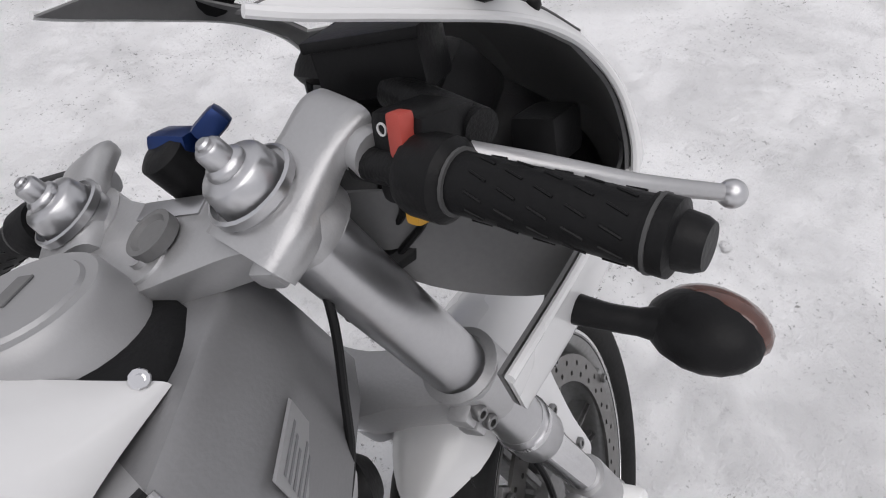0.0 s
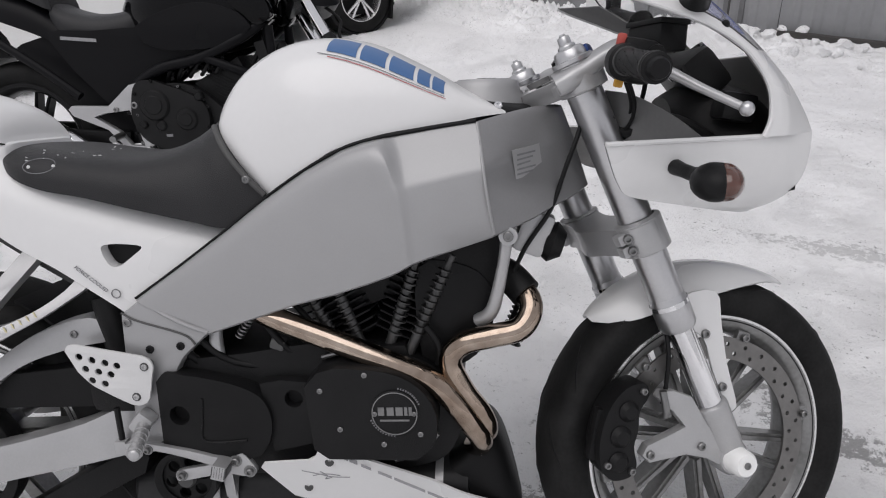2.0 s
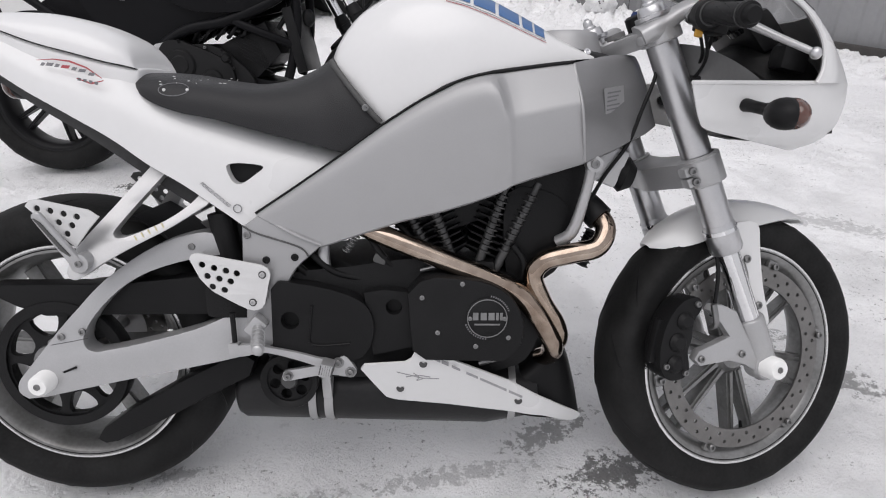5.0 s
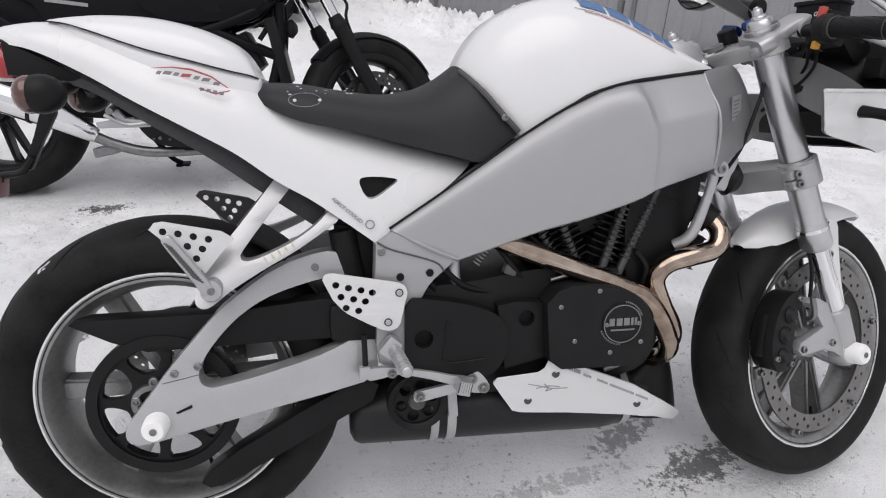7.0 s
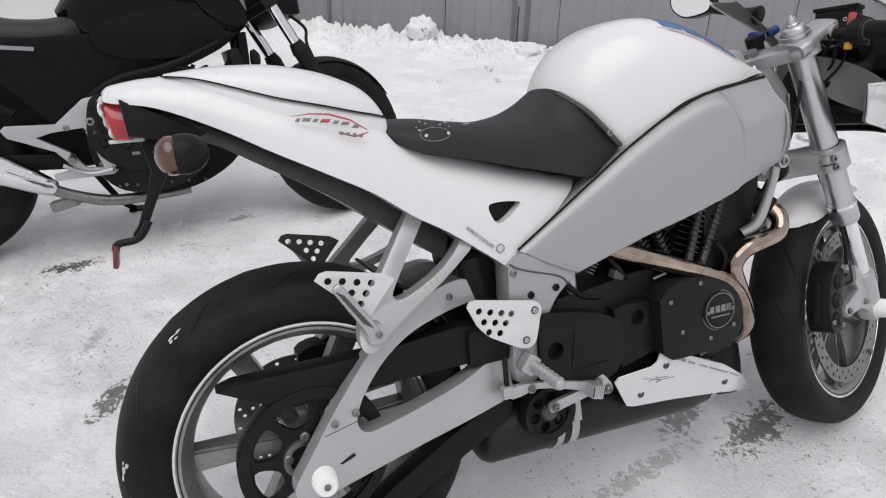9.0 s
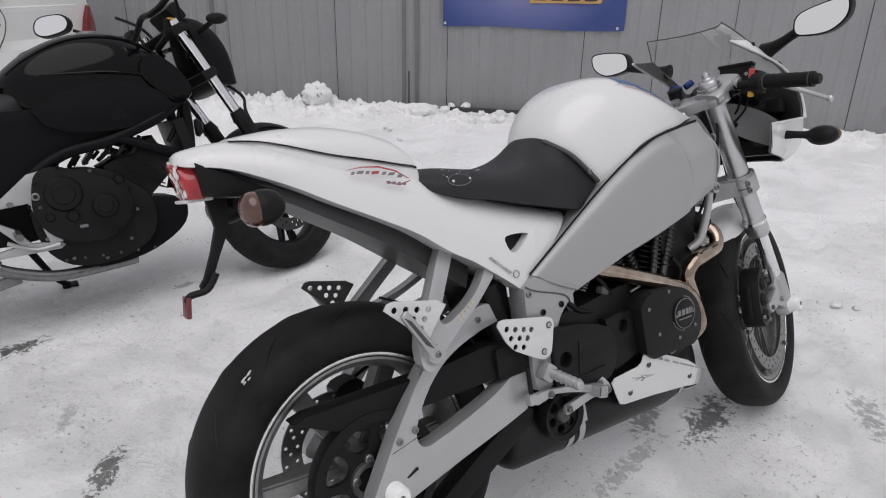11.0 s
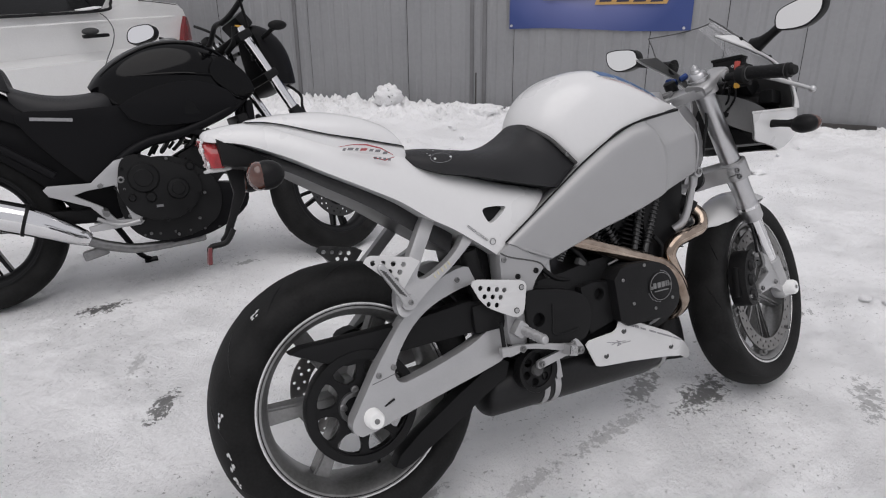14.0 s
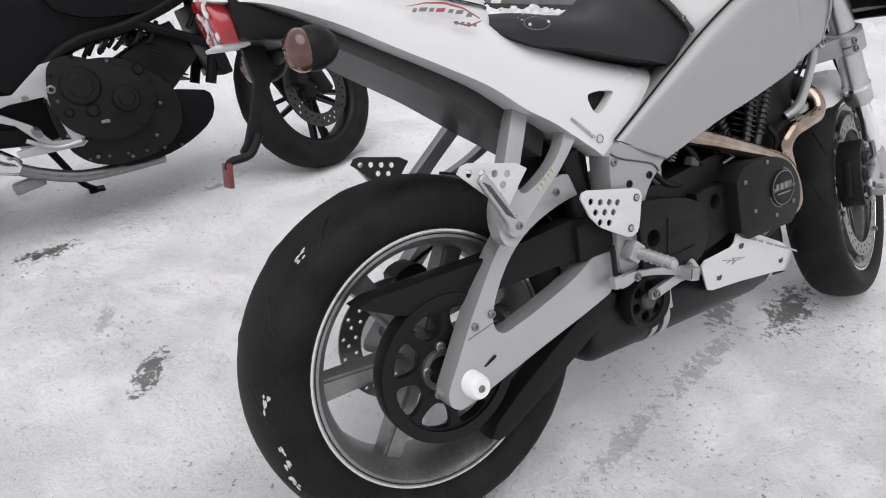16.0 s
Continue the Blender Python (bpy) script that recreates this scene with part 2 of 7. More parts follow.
def plate(outline, v0, v1, bevel=0.0, holes=(), warp=None):
    """A plate: an outline in (u, w) from v0 to v1, with holes; warp(u, w) shifts it sideways."""
    bm = bmesh.new()
    from mathutils.geometry import tessellate_polygon
    loops = [list(outline)] + [list(h) for h in holes]
    flat = [p for lp in loops for p in lp]
    tris = tessellate_polygon([[Vector((x, y, 0)) for x, y in lp] for lp in loops])
    sh = warp or (lambda u, w: 0)
    A = [bm.verts.new((u, v0 + sh(u, w), w)) for u, w in flat]
    B = [bm.verts.new((u, v1 + sh(u, w), w)) for u, w in flat]
    for t in tris:
        if len(set(t)) == 3:
            try:
                bm.faces.new([A[i] for i in t])
                bm.faces.new([B[i] for i in reversed(t)])
            except ValueError:
                pass
    k, rim = 0, []
    for lp in loops:
        n = len(lp)
        for i in range(n):
            a, b = k + i, k + (i + 1) % n
            bm.faces.new((A[a], A[b], B[b], B[a]))
        k += n
    bmesh.ops.recalc_face_normals(bm, faces=bm.faces)
    if bevel:
        es = [e for e in bm.edges if len(e.link_faces) == 2 and e.calc_face_angle(0) > radians(60) and abs(e.verts[0].co.y - e.verts[1].co.y) < 0.6 * abs(v1 - v0)]
        bmesh.ops.bevel(bm, geom=es, offset=bevel, segments=2, affect="EDGES", profile=0.6, clamp_overlap=True)
    return bm


def ring(c, r, n=14, ry=None):
    return [(c[0] + r * math.cos(2 * math.pi * k / n), c[1] + (ry or r) * math.sin(2 * math.pi * k / n)) for k in range(n)]


def tube(pts, r, seg=12, m=5, caps=True, smooth=True):
    """A tube along a curve; r is one radius, or one for each point."""
    p = np.array(crv(pts, m) if smooth and len(pts) > 2 else pts, float)
    rs = np.array([r] * len(p) if isinstance(r, (int, float)) else np.interp(np.linspace(0, 1, len(p)), np.linspace(0, 1, len(r)), r))
    bm = bmesh.new()
    t0 = Vector(p[1] - p[0]).normalized()
    up = t0.orthogonal().normalized()
    rings = []
    for i in range(len(p)):
        t = Vector(p[min(i + 1, len(p) - 1)] - p[max(i - 1, 0)]).normalized()
        up = (up - t * up.dot(t)).normalized()
        s = t.cross(up)
        rings.append([bm.verts.new(Vector(p[i]) + float(rs[i]) * (math.cos(a) * up + math.sin(a) * s)) for a in (2 * math.pi * k / seg for k in range(seg))])
    for a, b in zip(rings, rings[1:]):
        for k in range(seg):
            bm.faces.new((a[k], a[(k + 1) % seg], b[(k + 1) % seg], b[k]))
    if caps:
        bm.faces.new(rings[0])
        bm.faces.new(reversed(rings[-1]))
    return bm


def lathe(prof, c=(0, 0, 0), axis=(0, 1, 0), seg=32, closed=False):
    """Turns (radius, along) round an axis through c."""
    bm = bmesh.new()
    ax = Vector(axis).normalized()
    e1 = ax.orthogonal().normalized()
    if abs(ax.y) > 0.99:
        e1 = Vector((1, 0, 0))
    e2 = ax.cross(e1)
    rings = []
    for k in range(seg):
        d = e1 * math.cos(2 * math.pi * k / seg) + e2 * math.sin(2 * math.pi * k / seg)
        rings.append([bm.verts.new(Vector(c) + ax * h + d * max(r, 1e-5)) for r, h in prof])
    n = len(prof)
    for k in range(seg):
        a, b = rings[k], rings[(k + 1) % seg]
        for i in range(n if closed else n - 1):
            j = (i + 1) % n
            bm.faces.new((a[i], a[j], b[j], b[i]))
    bmesh.ops.remove_doubles(bm, verts=bm.verts, dist=1e-5)
    return bm


def box(size, at=(0, 0, 0), rot=(0, 0, 0), bevel=0.004, seg=2):
    bm = bmesh.new()
    bmesh.ops.create_cube(bm, size=1)
    bm.transform(Matrix.Diagonal((*size, 1)))
    if bevel:
        bmesh.ops.bevel(bm, geom=bm.edges[:], offset=min(bevel, 0.45 * min(size)), segments=seg, affect="EDGES", profile=0.6)
    bm.transform(pose(*at, *rot))
    return bm


def egg(at, size, rot=(0, 0, 0), n=16):
    bm = bmesh.new()
    bmesh.ops.create_uvsphere(bm, u_segments=n, v_segments=n // 2 + 2, radius=1)
    bm.transform(pose(*at, *rot) @ Matrix.Diagonal((*size, 1)))
    return bm


def bolt(at, r=0.006, h=0.006, axis=(0, -1, 0), socket=True):
    prof = [(0, 0), (r, 0), (r, h * 0.8), (r * 0.85, h), (r * 0.5, h), (r * 0.5, h * 0.45), (0, h * 0.45)] if socket else [(0, 0), (r, 0), (r, h * 0.6), (r * 0.6, h), (0, h)]
    return lathe(prof, at, axis, 10)


def arch(secs, m=4, k=9, close=True):
    """A shell lofted over sections (top u, top w, foot u, foot w, half width, squareness), mirrored over the middle plane."""
    bm = bmesh.new()
    rows = []
    for tu, tw, bu, bw, b, n in crv(secs, m):
        row = []
        for i in range(-k, k + 1):
            a = abs(i) / k * math.pi / 2
            h, x = math.cos(a) ** (2 / n), math.sin(a) ** (2 / n)
            row.append(bm.verts.new((bu + (tu - bu) * h, (-1 if i > 0 else 1) * b * x, bw + (tw - bw) * h)))
        rows.append(row)
    for a, b in zip(rows, rows[1:]):
        for i in range(2 * k):
            bm.faces.new((a[i], a[i + 1], b[i + 1], b[i]))
        if close:
            bm.faces.new((a[2 * k], a[0], b[0], b[2 * k]))
    if close:
        bm.faces.new(rows[0])
        bm.faces.new(reversed(rows[-1]))
    return bm


def loft(secs, across):
    """A cast arm: rounded sections (centre, half width, half thickness), wide along one direction."""
    bm, rows = bmesh.new(), []
    pts = crv([(*c, a, b) for c, a, b in secs], 4)
    for i, q in enumerate(pts):
        d = (Vector(pts[min(i + 1, len(pts) - 1)][:3]) - Vector(pts[max(i - 1, 0)][:3])).normalized()
        x = (across - d * across.dot(d)).normalized()
        z = d.cross(x)
        row = []
        for k in range(20):
            t = 2 * math.pi * k / 20
            cx, cz = math.cos(t), math.sin(t)
            row.append(bm.verts.new(Vector(q[:3]) + x * (q[3] * math.copysign(abs(cx) ** 0.55, cx)) + z * (q[4] * math.copysign(abs(cz) ** 0.55, cz))))
        rows.append(row)
    for a, b in zip(rows, rows[1:]):
        for k in range(20):
            bm.faces.new((a[k], a[(k + 1) % 20], b[(k + 1) % 20], b[k]))
    bm.faces.new(reversed(rows[0]))
    bm.faces.new(rows[-1])
    bmesh.ops.recalc_face_normals(bm, faces=bm.faces)
    return bm


def skin(rows, thick=None):
    """A sheet through rows of points; thick gives it depth."""
    bm = bmesh.new()
    vs = [[bm.verts.new(p) for p in r] for r in rows]
    for a, b in zip(vs, vs[1:]):
        for i in range(len(a) - 1):
            bm.faces.new((a[i], a[i + 1], b[i + 1], b[i]))
    if thick:
        bmesh.ops.recalc_face_normals(bm, faces=bm.faces)
        bmesh.ops.solidify(bm, geom=bm.faces[:], thickness=thick)
    return bm


def cut(ob, cutter):
    """Takes the cutter's shape out of a part."""
    me = bpy.data.meshes.new("cutter")
    bmesh.ops.recalc_face_normals(cutter, faces=cutter.faces)
    cutter.to_mesh(me)
    cutter.free()
    tool = new("cutter", me)
    tool.parent = ob.parent
    mod = ob.modifiers.new("cut", "BOOLEAN")
    mod.operation, mod.object, mod.solver = "DIFFERENCE", tool, "EXACT"
    bpy.context.view_layer.update()
    res = bpy.data.meshes.new_from_object(ob.evaluated_get(bpy.context.evaluated_depsgraph_get()))
    ob.modifiers.clear()
    ob.data = res
    bpy.data.objects.remove(tool)


def lettering(body, size, m, material, name, parent, label, shear=0.0, thick=0.0004):
    """Printed words with the built-in font, as a thin mesh."""
    cu = bpy.data.curves.new(name, "FONT")
    cu.body, cu.size, cu.extrude, cu.shear = body, size, thick, shear
    tmp = new("lettering", cu)
    bpy.context.view_layer.update()
    me = bpy.data.meshes.new_from_object(tmp.evaluated_get(bpy.context.evaluated_depsgraph_get()))
    bpy.data.objects.remove(tmp)
    me.transform(m)
    me.materials.clear()
    me.materials.append(material)
    ob = new(name, me)
    ob.parent = parent
    ob["label"] = label
    return ob


# ---- ground, fence, snow bank ----
def crumble(x, y):
    """Height of the trodden snow: soft hollows, crumbled clods in patches, fine grains."""
    q = Vector((x, y, 0))
    z = 0.012 * noise.noise(q * 0.9) + 0.006 * noise.noise(q * 4.3)
    patch = min(1, max(0, 0.45 + 1.3 * noise.noise(q * 1.9 + Vector((7, 2, 0)))))
    clod = abs(noise.noise(q * 9 + Vector((3, 0, 1)))) * 0.018 + abs(noise.noise(q * 21)) * 0.015 + noise.noise(q * 45) * 0.007
    return z + clod * (0.30 + 0.85 * patch) - 0.004


def ground():
    """One sheet of snow, finest round the parked machines."""
    bm = bmesh.new()
    xs = [-60, -30, -15, -8, -5, -4, -3, -2.4, -2.0] + list(np.arange(-1.7, 3.3, 0.0185)) + list(np.arange(3.35, 5.0, 0.08)) + [5.5, 6.5, 8, 12, 20, 40, 70]
    ys = [-60, -30, -15, -6, -3, -2, -1.5] + list(np.arange(-1.25, 3.2, 0.0185)) + list(np.arange(3.25, 7, 0.06)) + [7.5, 9, 14, 22, 40, 70]
    grid = []
    for y in ys:
        row = []
        for x in xs:
            keep = min(1, max(0, (abs(y - 0.02) - 0.12) / 0.25 + max(0, (abs(x - 0.66) - 0.85) / 0.3)))
            row.append(bm.verts.new((x, y, crumble(x, y) * (0.45 + 0.55 * keep) - 0.003)))
        grid.append(row)
    for a, b in zip(grid, grid[1:]):
        for i in range(len(xs) - 1):
            bm.faces.new((a[i], a[i + 1], b[i + 1], b[i]))
    return tagged(part("ground", bm, SNOW, None, sharp=80), "trodden grey-white snow with wet dark stains and grit", "ground", kind="structure")


ground()
FENCE = Matrix.Translation((2.277, 5.207, 0)) @ pose(0, 0, 0, 0, 0, -43)


def fence():
    """Profiled steel sheets lapped at their seams; x runs along the fence, y away from the yard."""
    f = new("fence")
    f.matrix_world = FENCE
    tagged(f, "tall grey profiled sheet-steel fence with lapped seams", "fence", kind="structure")
    seams = [-7.38, -6.30, -5.23, -4.15, -3.08, -2.03, -0.965, 0.115, 1.19, 2.43, 3.065, 3.70, 4.76, 5.83, 6.90, 7.97, 9.04]
    for j, (x0, x1) in enumerate(zip(seams, seams[1:])):
        width = x1 - x0 - 0.006
        ribs = max(4, round(width / 0.155))
        step, xs = width / ribs, []
        for k in range(ribs):
            xs += [(k * step + a * step, d) for a, d in ((0.0, 0.0), (0.48, 0.0), (0.60, 0.008), (0.84, 0.008), (0.97, 0.0))]
        xs.append((width, 0.0))
        bm = bmesh.new()
        vs = [[bm.verts.new((a, d, z)) for a, d in xs] for z in (-0.05, 2.8)]
        for i in range(len(xs) - 1):
            bm.faces.new((vs[0][i], vs[0][i + 1], vs[1][i + 1], vs[1][i]))
        bmesh.ops.recalc_face_normals(bm, faces=bm.faces)
        bmesh.ops.solidify(bm, geom=bm.faces[:], thickness=0.004)
        p = part("panel", bm, SHEET, f, sharp=20)
        p.location = (x0, 0.003 * (j % 2), 0)
        # black strip added behind each gap to stop sky light showing through
        part("seam_blackout", box((0.03, 0.006, 2.82), (x0 - 0.003, 0.018, 1.37), bevel=0), BLACKPL, f)
    for x in (-1.12, 0.90, 0.775):
        part("fold", plate([(x - 0.020, -0.05), (x + 0.020, -0.05), (x + 0.020, 2.8), (x - 0.020, 2.8)], -0.012, 0.004, 0.006), POST, f, "dark folded rib")
    part("stub", box((0.014, 0.010, 0.42), (0.842, -0.10, 0.21), bevel=0.002), ASH, f, "short dark steel stub in the snow")
    return f


fence()


def bank():
    """Ploughed snow heaped along the foot of the fence."""
    bm = bmesh.new()
    nx, ny, rows = 900, 60, []
    for j in range(ny):
        y = -1.05 + j / (ny - 1) * 1.04
        row = []
        for i in range(nx):
            x = -7.3 + i / (nx - 1) * 15.3
            q = Vector((x, y, 0))
            s = min(1, max(0, (y + 1.0 + 0.28 * noise.noise(Vector((x * 1.7, 3, 0)))) / 0.80))
            s = s * s * (3 - 2 * s)
            tall = float(np.interp(x, [-7.3, -2.9, -2.4, -1.0, 0.3, 1.0, 2.2, 4.0, 8.0], [0.22, 0.30, 0.20, 0.19, 0.15, 0.11, 0.05, 0.05, 0.05]))
            w = q + Vector((noise.noise(q * 6), noise.noise(q * 6 + Vector((5, 5, 0))), noise.noise(q * 5))) * 0.08
            lump = abs(noise.noise(w * 5)) * 0.42 + abs(noise.noise(w * 12)) * 0.40 + abs(noise.noise(w * 27)) * 0.30 + noise.noise(w * 55) * 0.10
            row.append(bm.verts.new((x, y, tall * s * (0.50 + 0.22 * noise.noise(Vector((x * 0.9, 9, 0))) + lump) + 0.03 * s * lump - 0.015)))
        rows.append(row)
    for a, b in zip(rows, rows[1:]):
        for i in range(nx - 1):
            bm.faces.new((a[i], a[i + 1], b[i + 1], b[i]))
    ob = part("snow_bank", bm, DRIFT, None, sharp=60)
    ob.matrix_world = FENCE
    return tagged(ob, "lumpy ploughed snow heaped along the fence", "snow bank", kind="stuff")


bank()


def snow_lumps():
    rnd = random.Random(5)
    bm = bmesh.new()
    for _ in range(110):
        along, off = rnd.uniform(-5, 4), -abs(rnd.gauss(0.35, 0.4))
        s = rnd.uniform(0.010, 0.030) * (1.5 if off > -0.5 else 0.8)
        b = bmesh.new()
        bmesh.ops.create_icosphere(b, subdivisions=2, radius=1)
        for v in b.verts:
            v.co *= 1 + 0.6 * noise.noise(v.co * 1.7 + Vector((along * 7, off * 3, 0)))
        b.transform(pose(along, off, max(0.0, 0.10 + 0.10 * off) if off > -1 else 0.01, rnd.uniform(0, 360), rnd.uniform(0, 360), 0) @ Matrix.Diagonal((s * rnd.uniform(0.8, 1.5), s, s * 0.8, 1)))
        me = bpy.data.meshes.new("t")
        b.to_mesh(me)
        bm.from_mesh(me)
        bpy.data.meshes.remove(me)
        b.free()
    ob = part("snow_lumps", bm, DRIFT, None, sharp=50)
    ob.matrix_world = FENCE
    return tagged(ob, "broken lumps of white snow along the bank", "snow", kind="stuff")


snow_lumps()


def dirty_clod():
    """A big broken clod with gravel in it, thrown up on the bank."""
    c = thing("snow_clod", "broken clod of dirty snow with dark gravel", "snow", FENCE)
    b = bmesh.new()
    bmesh.ops.create_icosphere(b, subdivisions=4, radius=1)
    for v in b.verts:
        q = v.co.copy()
        v.co *= 0.78 + 0.40 * abs(noise.noise(q * 1.7)) + 0.15 * noise.noise(q * 4) + 0.04 * noise.noise(q * 11)
    b.transform(pose(0.0, -0.30, 0.19, 0, 0, 20) @ Matrix.Diagonal((0.15, 0.10, 0.13, 1)))
    part("clod", b, DRIFT, c, sharp=60)
    rnd = random.Random(8)
    for _ in range(9):
        a, r = rnd.uniform(0, 6.28), rnd.uniform(0.2, 0.9)
        g = bmesh.new()
        bmesh.ops.create_icosphere(g, subdivisions=1, radius=rnd.uniform(0.004, 0.010))
        g.transform(pose(0.0 + 0.12 * r * math.cos(a), -0.30 - 0.085 * math.sqrt(1 - r * r * 0.8), 0.19 + 0.10 * r * math.sin(a), rnd.uniform(0, 90), 0, 0))
        part("pebble", g, ASH, c)


dirty_clod()


def heap(name, label, at, size, seed, turn=0):
    """A loose heap of snow."""
    b = bmesh.new()
    bmesh.ops.create_icosphere(b, subdivisions=5 if max(size) > 0.1 else 3, radius=1)
    off = Vector((seed * 3.1, seed * 1.7, 0))
    for v in b.verts:
        q = v.co + off
        v.co *= 0.8 + 0.30 * noise.noise(q * 1.6) + 0.16 * abs(noise.noise(q * 4)) + 0.10 * noise.noise(q * 9)
    b.transform(Matrix.Translation(at) @ pose(0, 0, 0, 0, 0, turn) @ Matrix.Diagonal((*size, 1)))
    return tagged(part(name, b, DRIFT, None, sharp=70), label, "snow")


def by_fence(along, off, z):
    return tuple(FENCE @ Vector((along, off, z)))


heap("snow_mound", "heap of ploughed snow against the fence", by_fence(0.95, -0.22, 0.02), (0.30, 0.18, 0.14), 2, -43)
heap("snow_mound", "low heap of ploughed snow against the fence", by_fence(1.75, -0.20, 0.0), (0.26, 0.15, 0.09), 5, -43)
for j, (x, y, r) in enumerate(((2.205, 0.185, 0.034), (2.25, 0.13, 0.022), (2.17, 0.235, 0.018), (3.33, 1.79, 0.09), (3.45, 1.74, 0.06))):
    heap("snow_lump", "small loose lump of clean snow", (x, y, r * 0.15), (r, r * 0.8, r * 0.45), j + 7)
plank = thing("plank", "dark weathered plank lying along the fence foot", "plank", FENCE)
part("board", box((3.2, 0.05, 0.07), (2.75, -0.07, 0.045), (0, 0.8, 0), 0.006), ASH, plank)


def banner():
    """A printed sheet hung on the fence by its corners."""
    b = thing("banner", "blue printed advertising banner with dark marks and an orange strip", "banner", FENCE)
    W, H, X0, Z0 = 1.62, 1.20, 1.145, 0.82
    rows = []
    for j in range(15):
        z = j / 14 * H
        rows.append([(X0 + i / 24 * W, -0.02 - 0.006 * math.sin(i * 0.9 + j * 0.4) - 0.004 * math.sin(j * 1.1), Z0 + z + 0.010 * math.sin(i / 24 * math.pi * 2) * (1 - j / 14)) for i in range(25)])
    m = bpy.data.materials.new("printed_banner")
    m.use_nodes = True
    n, l = m.node_tree.nodes, m.node_tree.links
    co, mp, gr, rp = n.new("ShaderNodeTexCoord"), n.new("ShaderNodeMapping"), n.new("ShaderNodeTexGradient"), n.new("ShaderNodeValToRGB")
    mp.vector_type = "TEXTURE"
    mp.inputs["Location"].default_value = (X0 + 0.72, 0, Z0 + 0.50)
    mp.inputs["Scale"].default_value = (0.86, 1, 0.62)
    gr.gradient_type = "SPHERICAL"
    l.new(co.outputs["Object"], mp.inputs["Vector"])
    l.new(mp.outputs[0], gr.inputs["Vector"])
    rp.color_ramp.elements[0].color = (0.030, 0.055, 0.20, 1)
    rp.color_ramp.elements[1].color = (0.40, 0.40, 0.52, 1)
    e = rp.color_ramp.elements.new(0.45)
    e.color = (0.12, 0.14, 0.32, 1)
    l.new(gr.outputs[1], rp.inputs[0])
    bs = n["Principled BSDF"]
    l.new(rp.outputs[0], bs.inputs["Base Color"])
    bs.inputs["Roughness"].default_value = 0.5
    part("sheet", skin(rows, 0.002), m, b)
    INK = mat("dark_blue_ink", (0.025, 0.025, 0.05), 0.5, vary=0.1)
    ORANGE = mat("orange_ink", (0.50, 0.30, 0.10), 0.5, vary=0.15, scale=3)
    GREEN = mat("lime_ink", (0.45, 0.50, 0.10), 0.5, vary=0.1, scale=3)

    def flat(pts, y=-0.034, d=0.002):
        return plate([(X0 + x, Z0 + z) for x, z in pts], y, y + d)
    # slanted marks in place of the trade name
    for x, w in ((0.23, 0.235), (0.50, 0.215), (0.745, 0.215), (0.985, 0.26)):
        part("mark", flat([(x, 0.365), (x + w - 0.045, 0.372), (x + w, 0.527), (x + 0.045, 0.520)]), INK, b, "dark slanted block")
    part("strip", flat([(0.775, 0.215), (1.395, 0.222), (1.445, 0.340), (0.815, 0.322)], -0.034), ORANGE, b, "orange slanted strip")
    for x in (0.815, 0.965, 1.11, 1.255):
        part("mark", flat([(x, 0.238), (x + 0.105, 0.241), (x + 0.130, 0.312), (x + 0.025, 0.308)], -0.038), INK, b, "small dark slanted block")
    part("line", flat([(0.31, 0.252), (0.735, 0.256), (0.735, 0.278), (0.31, 0.274)], -0.038), GREYINK, b, "thin grey bar")
    part("emblem", flat(ring((1.0, 0.76), 0.19, 24, 0.15), -0.034), GREEN, b, "round lime emblem")
    for x in (0.715, 1.265):
        part("emblem_ring", moved(lathe([(0.088, -0.001), (0.104, -0.001), (0.104, 0.001), (0.088, 0.001)], (0, 0, 0), (0, 1, 0), 28, True), pose(X0 + x, -0.039, Z0 + 0.66) @ Matrix.Diagonal((1.15, 1, 0.75, 1))), INK, b)
    part("emblem_line", tube([(X0 + 0.78, -0.038, Z0 + 0.635), (X0 + 0.95, -0.038, Z0 + 0.575), (X0 + 1.10, -0.038, Z0 + 0.585), (X0 + 1.22, -0.038, Z0 + 0.635)], 0.008, 6), INK, b)
    for x, z in ((0.02, 0.03), (W - 0.06, 0.02)):
        part("eyelet", lathe([(0.004, 0), (0.012, 0), (0.012, 0.006), (0.004, 0.006)], (X0 + x, -0.027, Z0 + z), (0, -1, 0), 12, True), LIGHTINK, b)


banner()


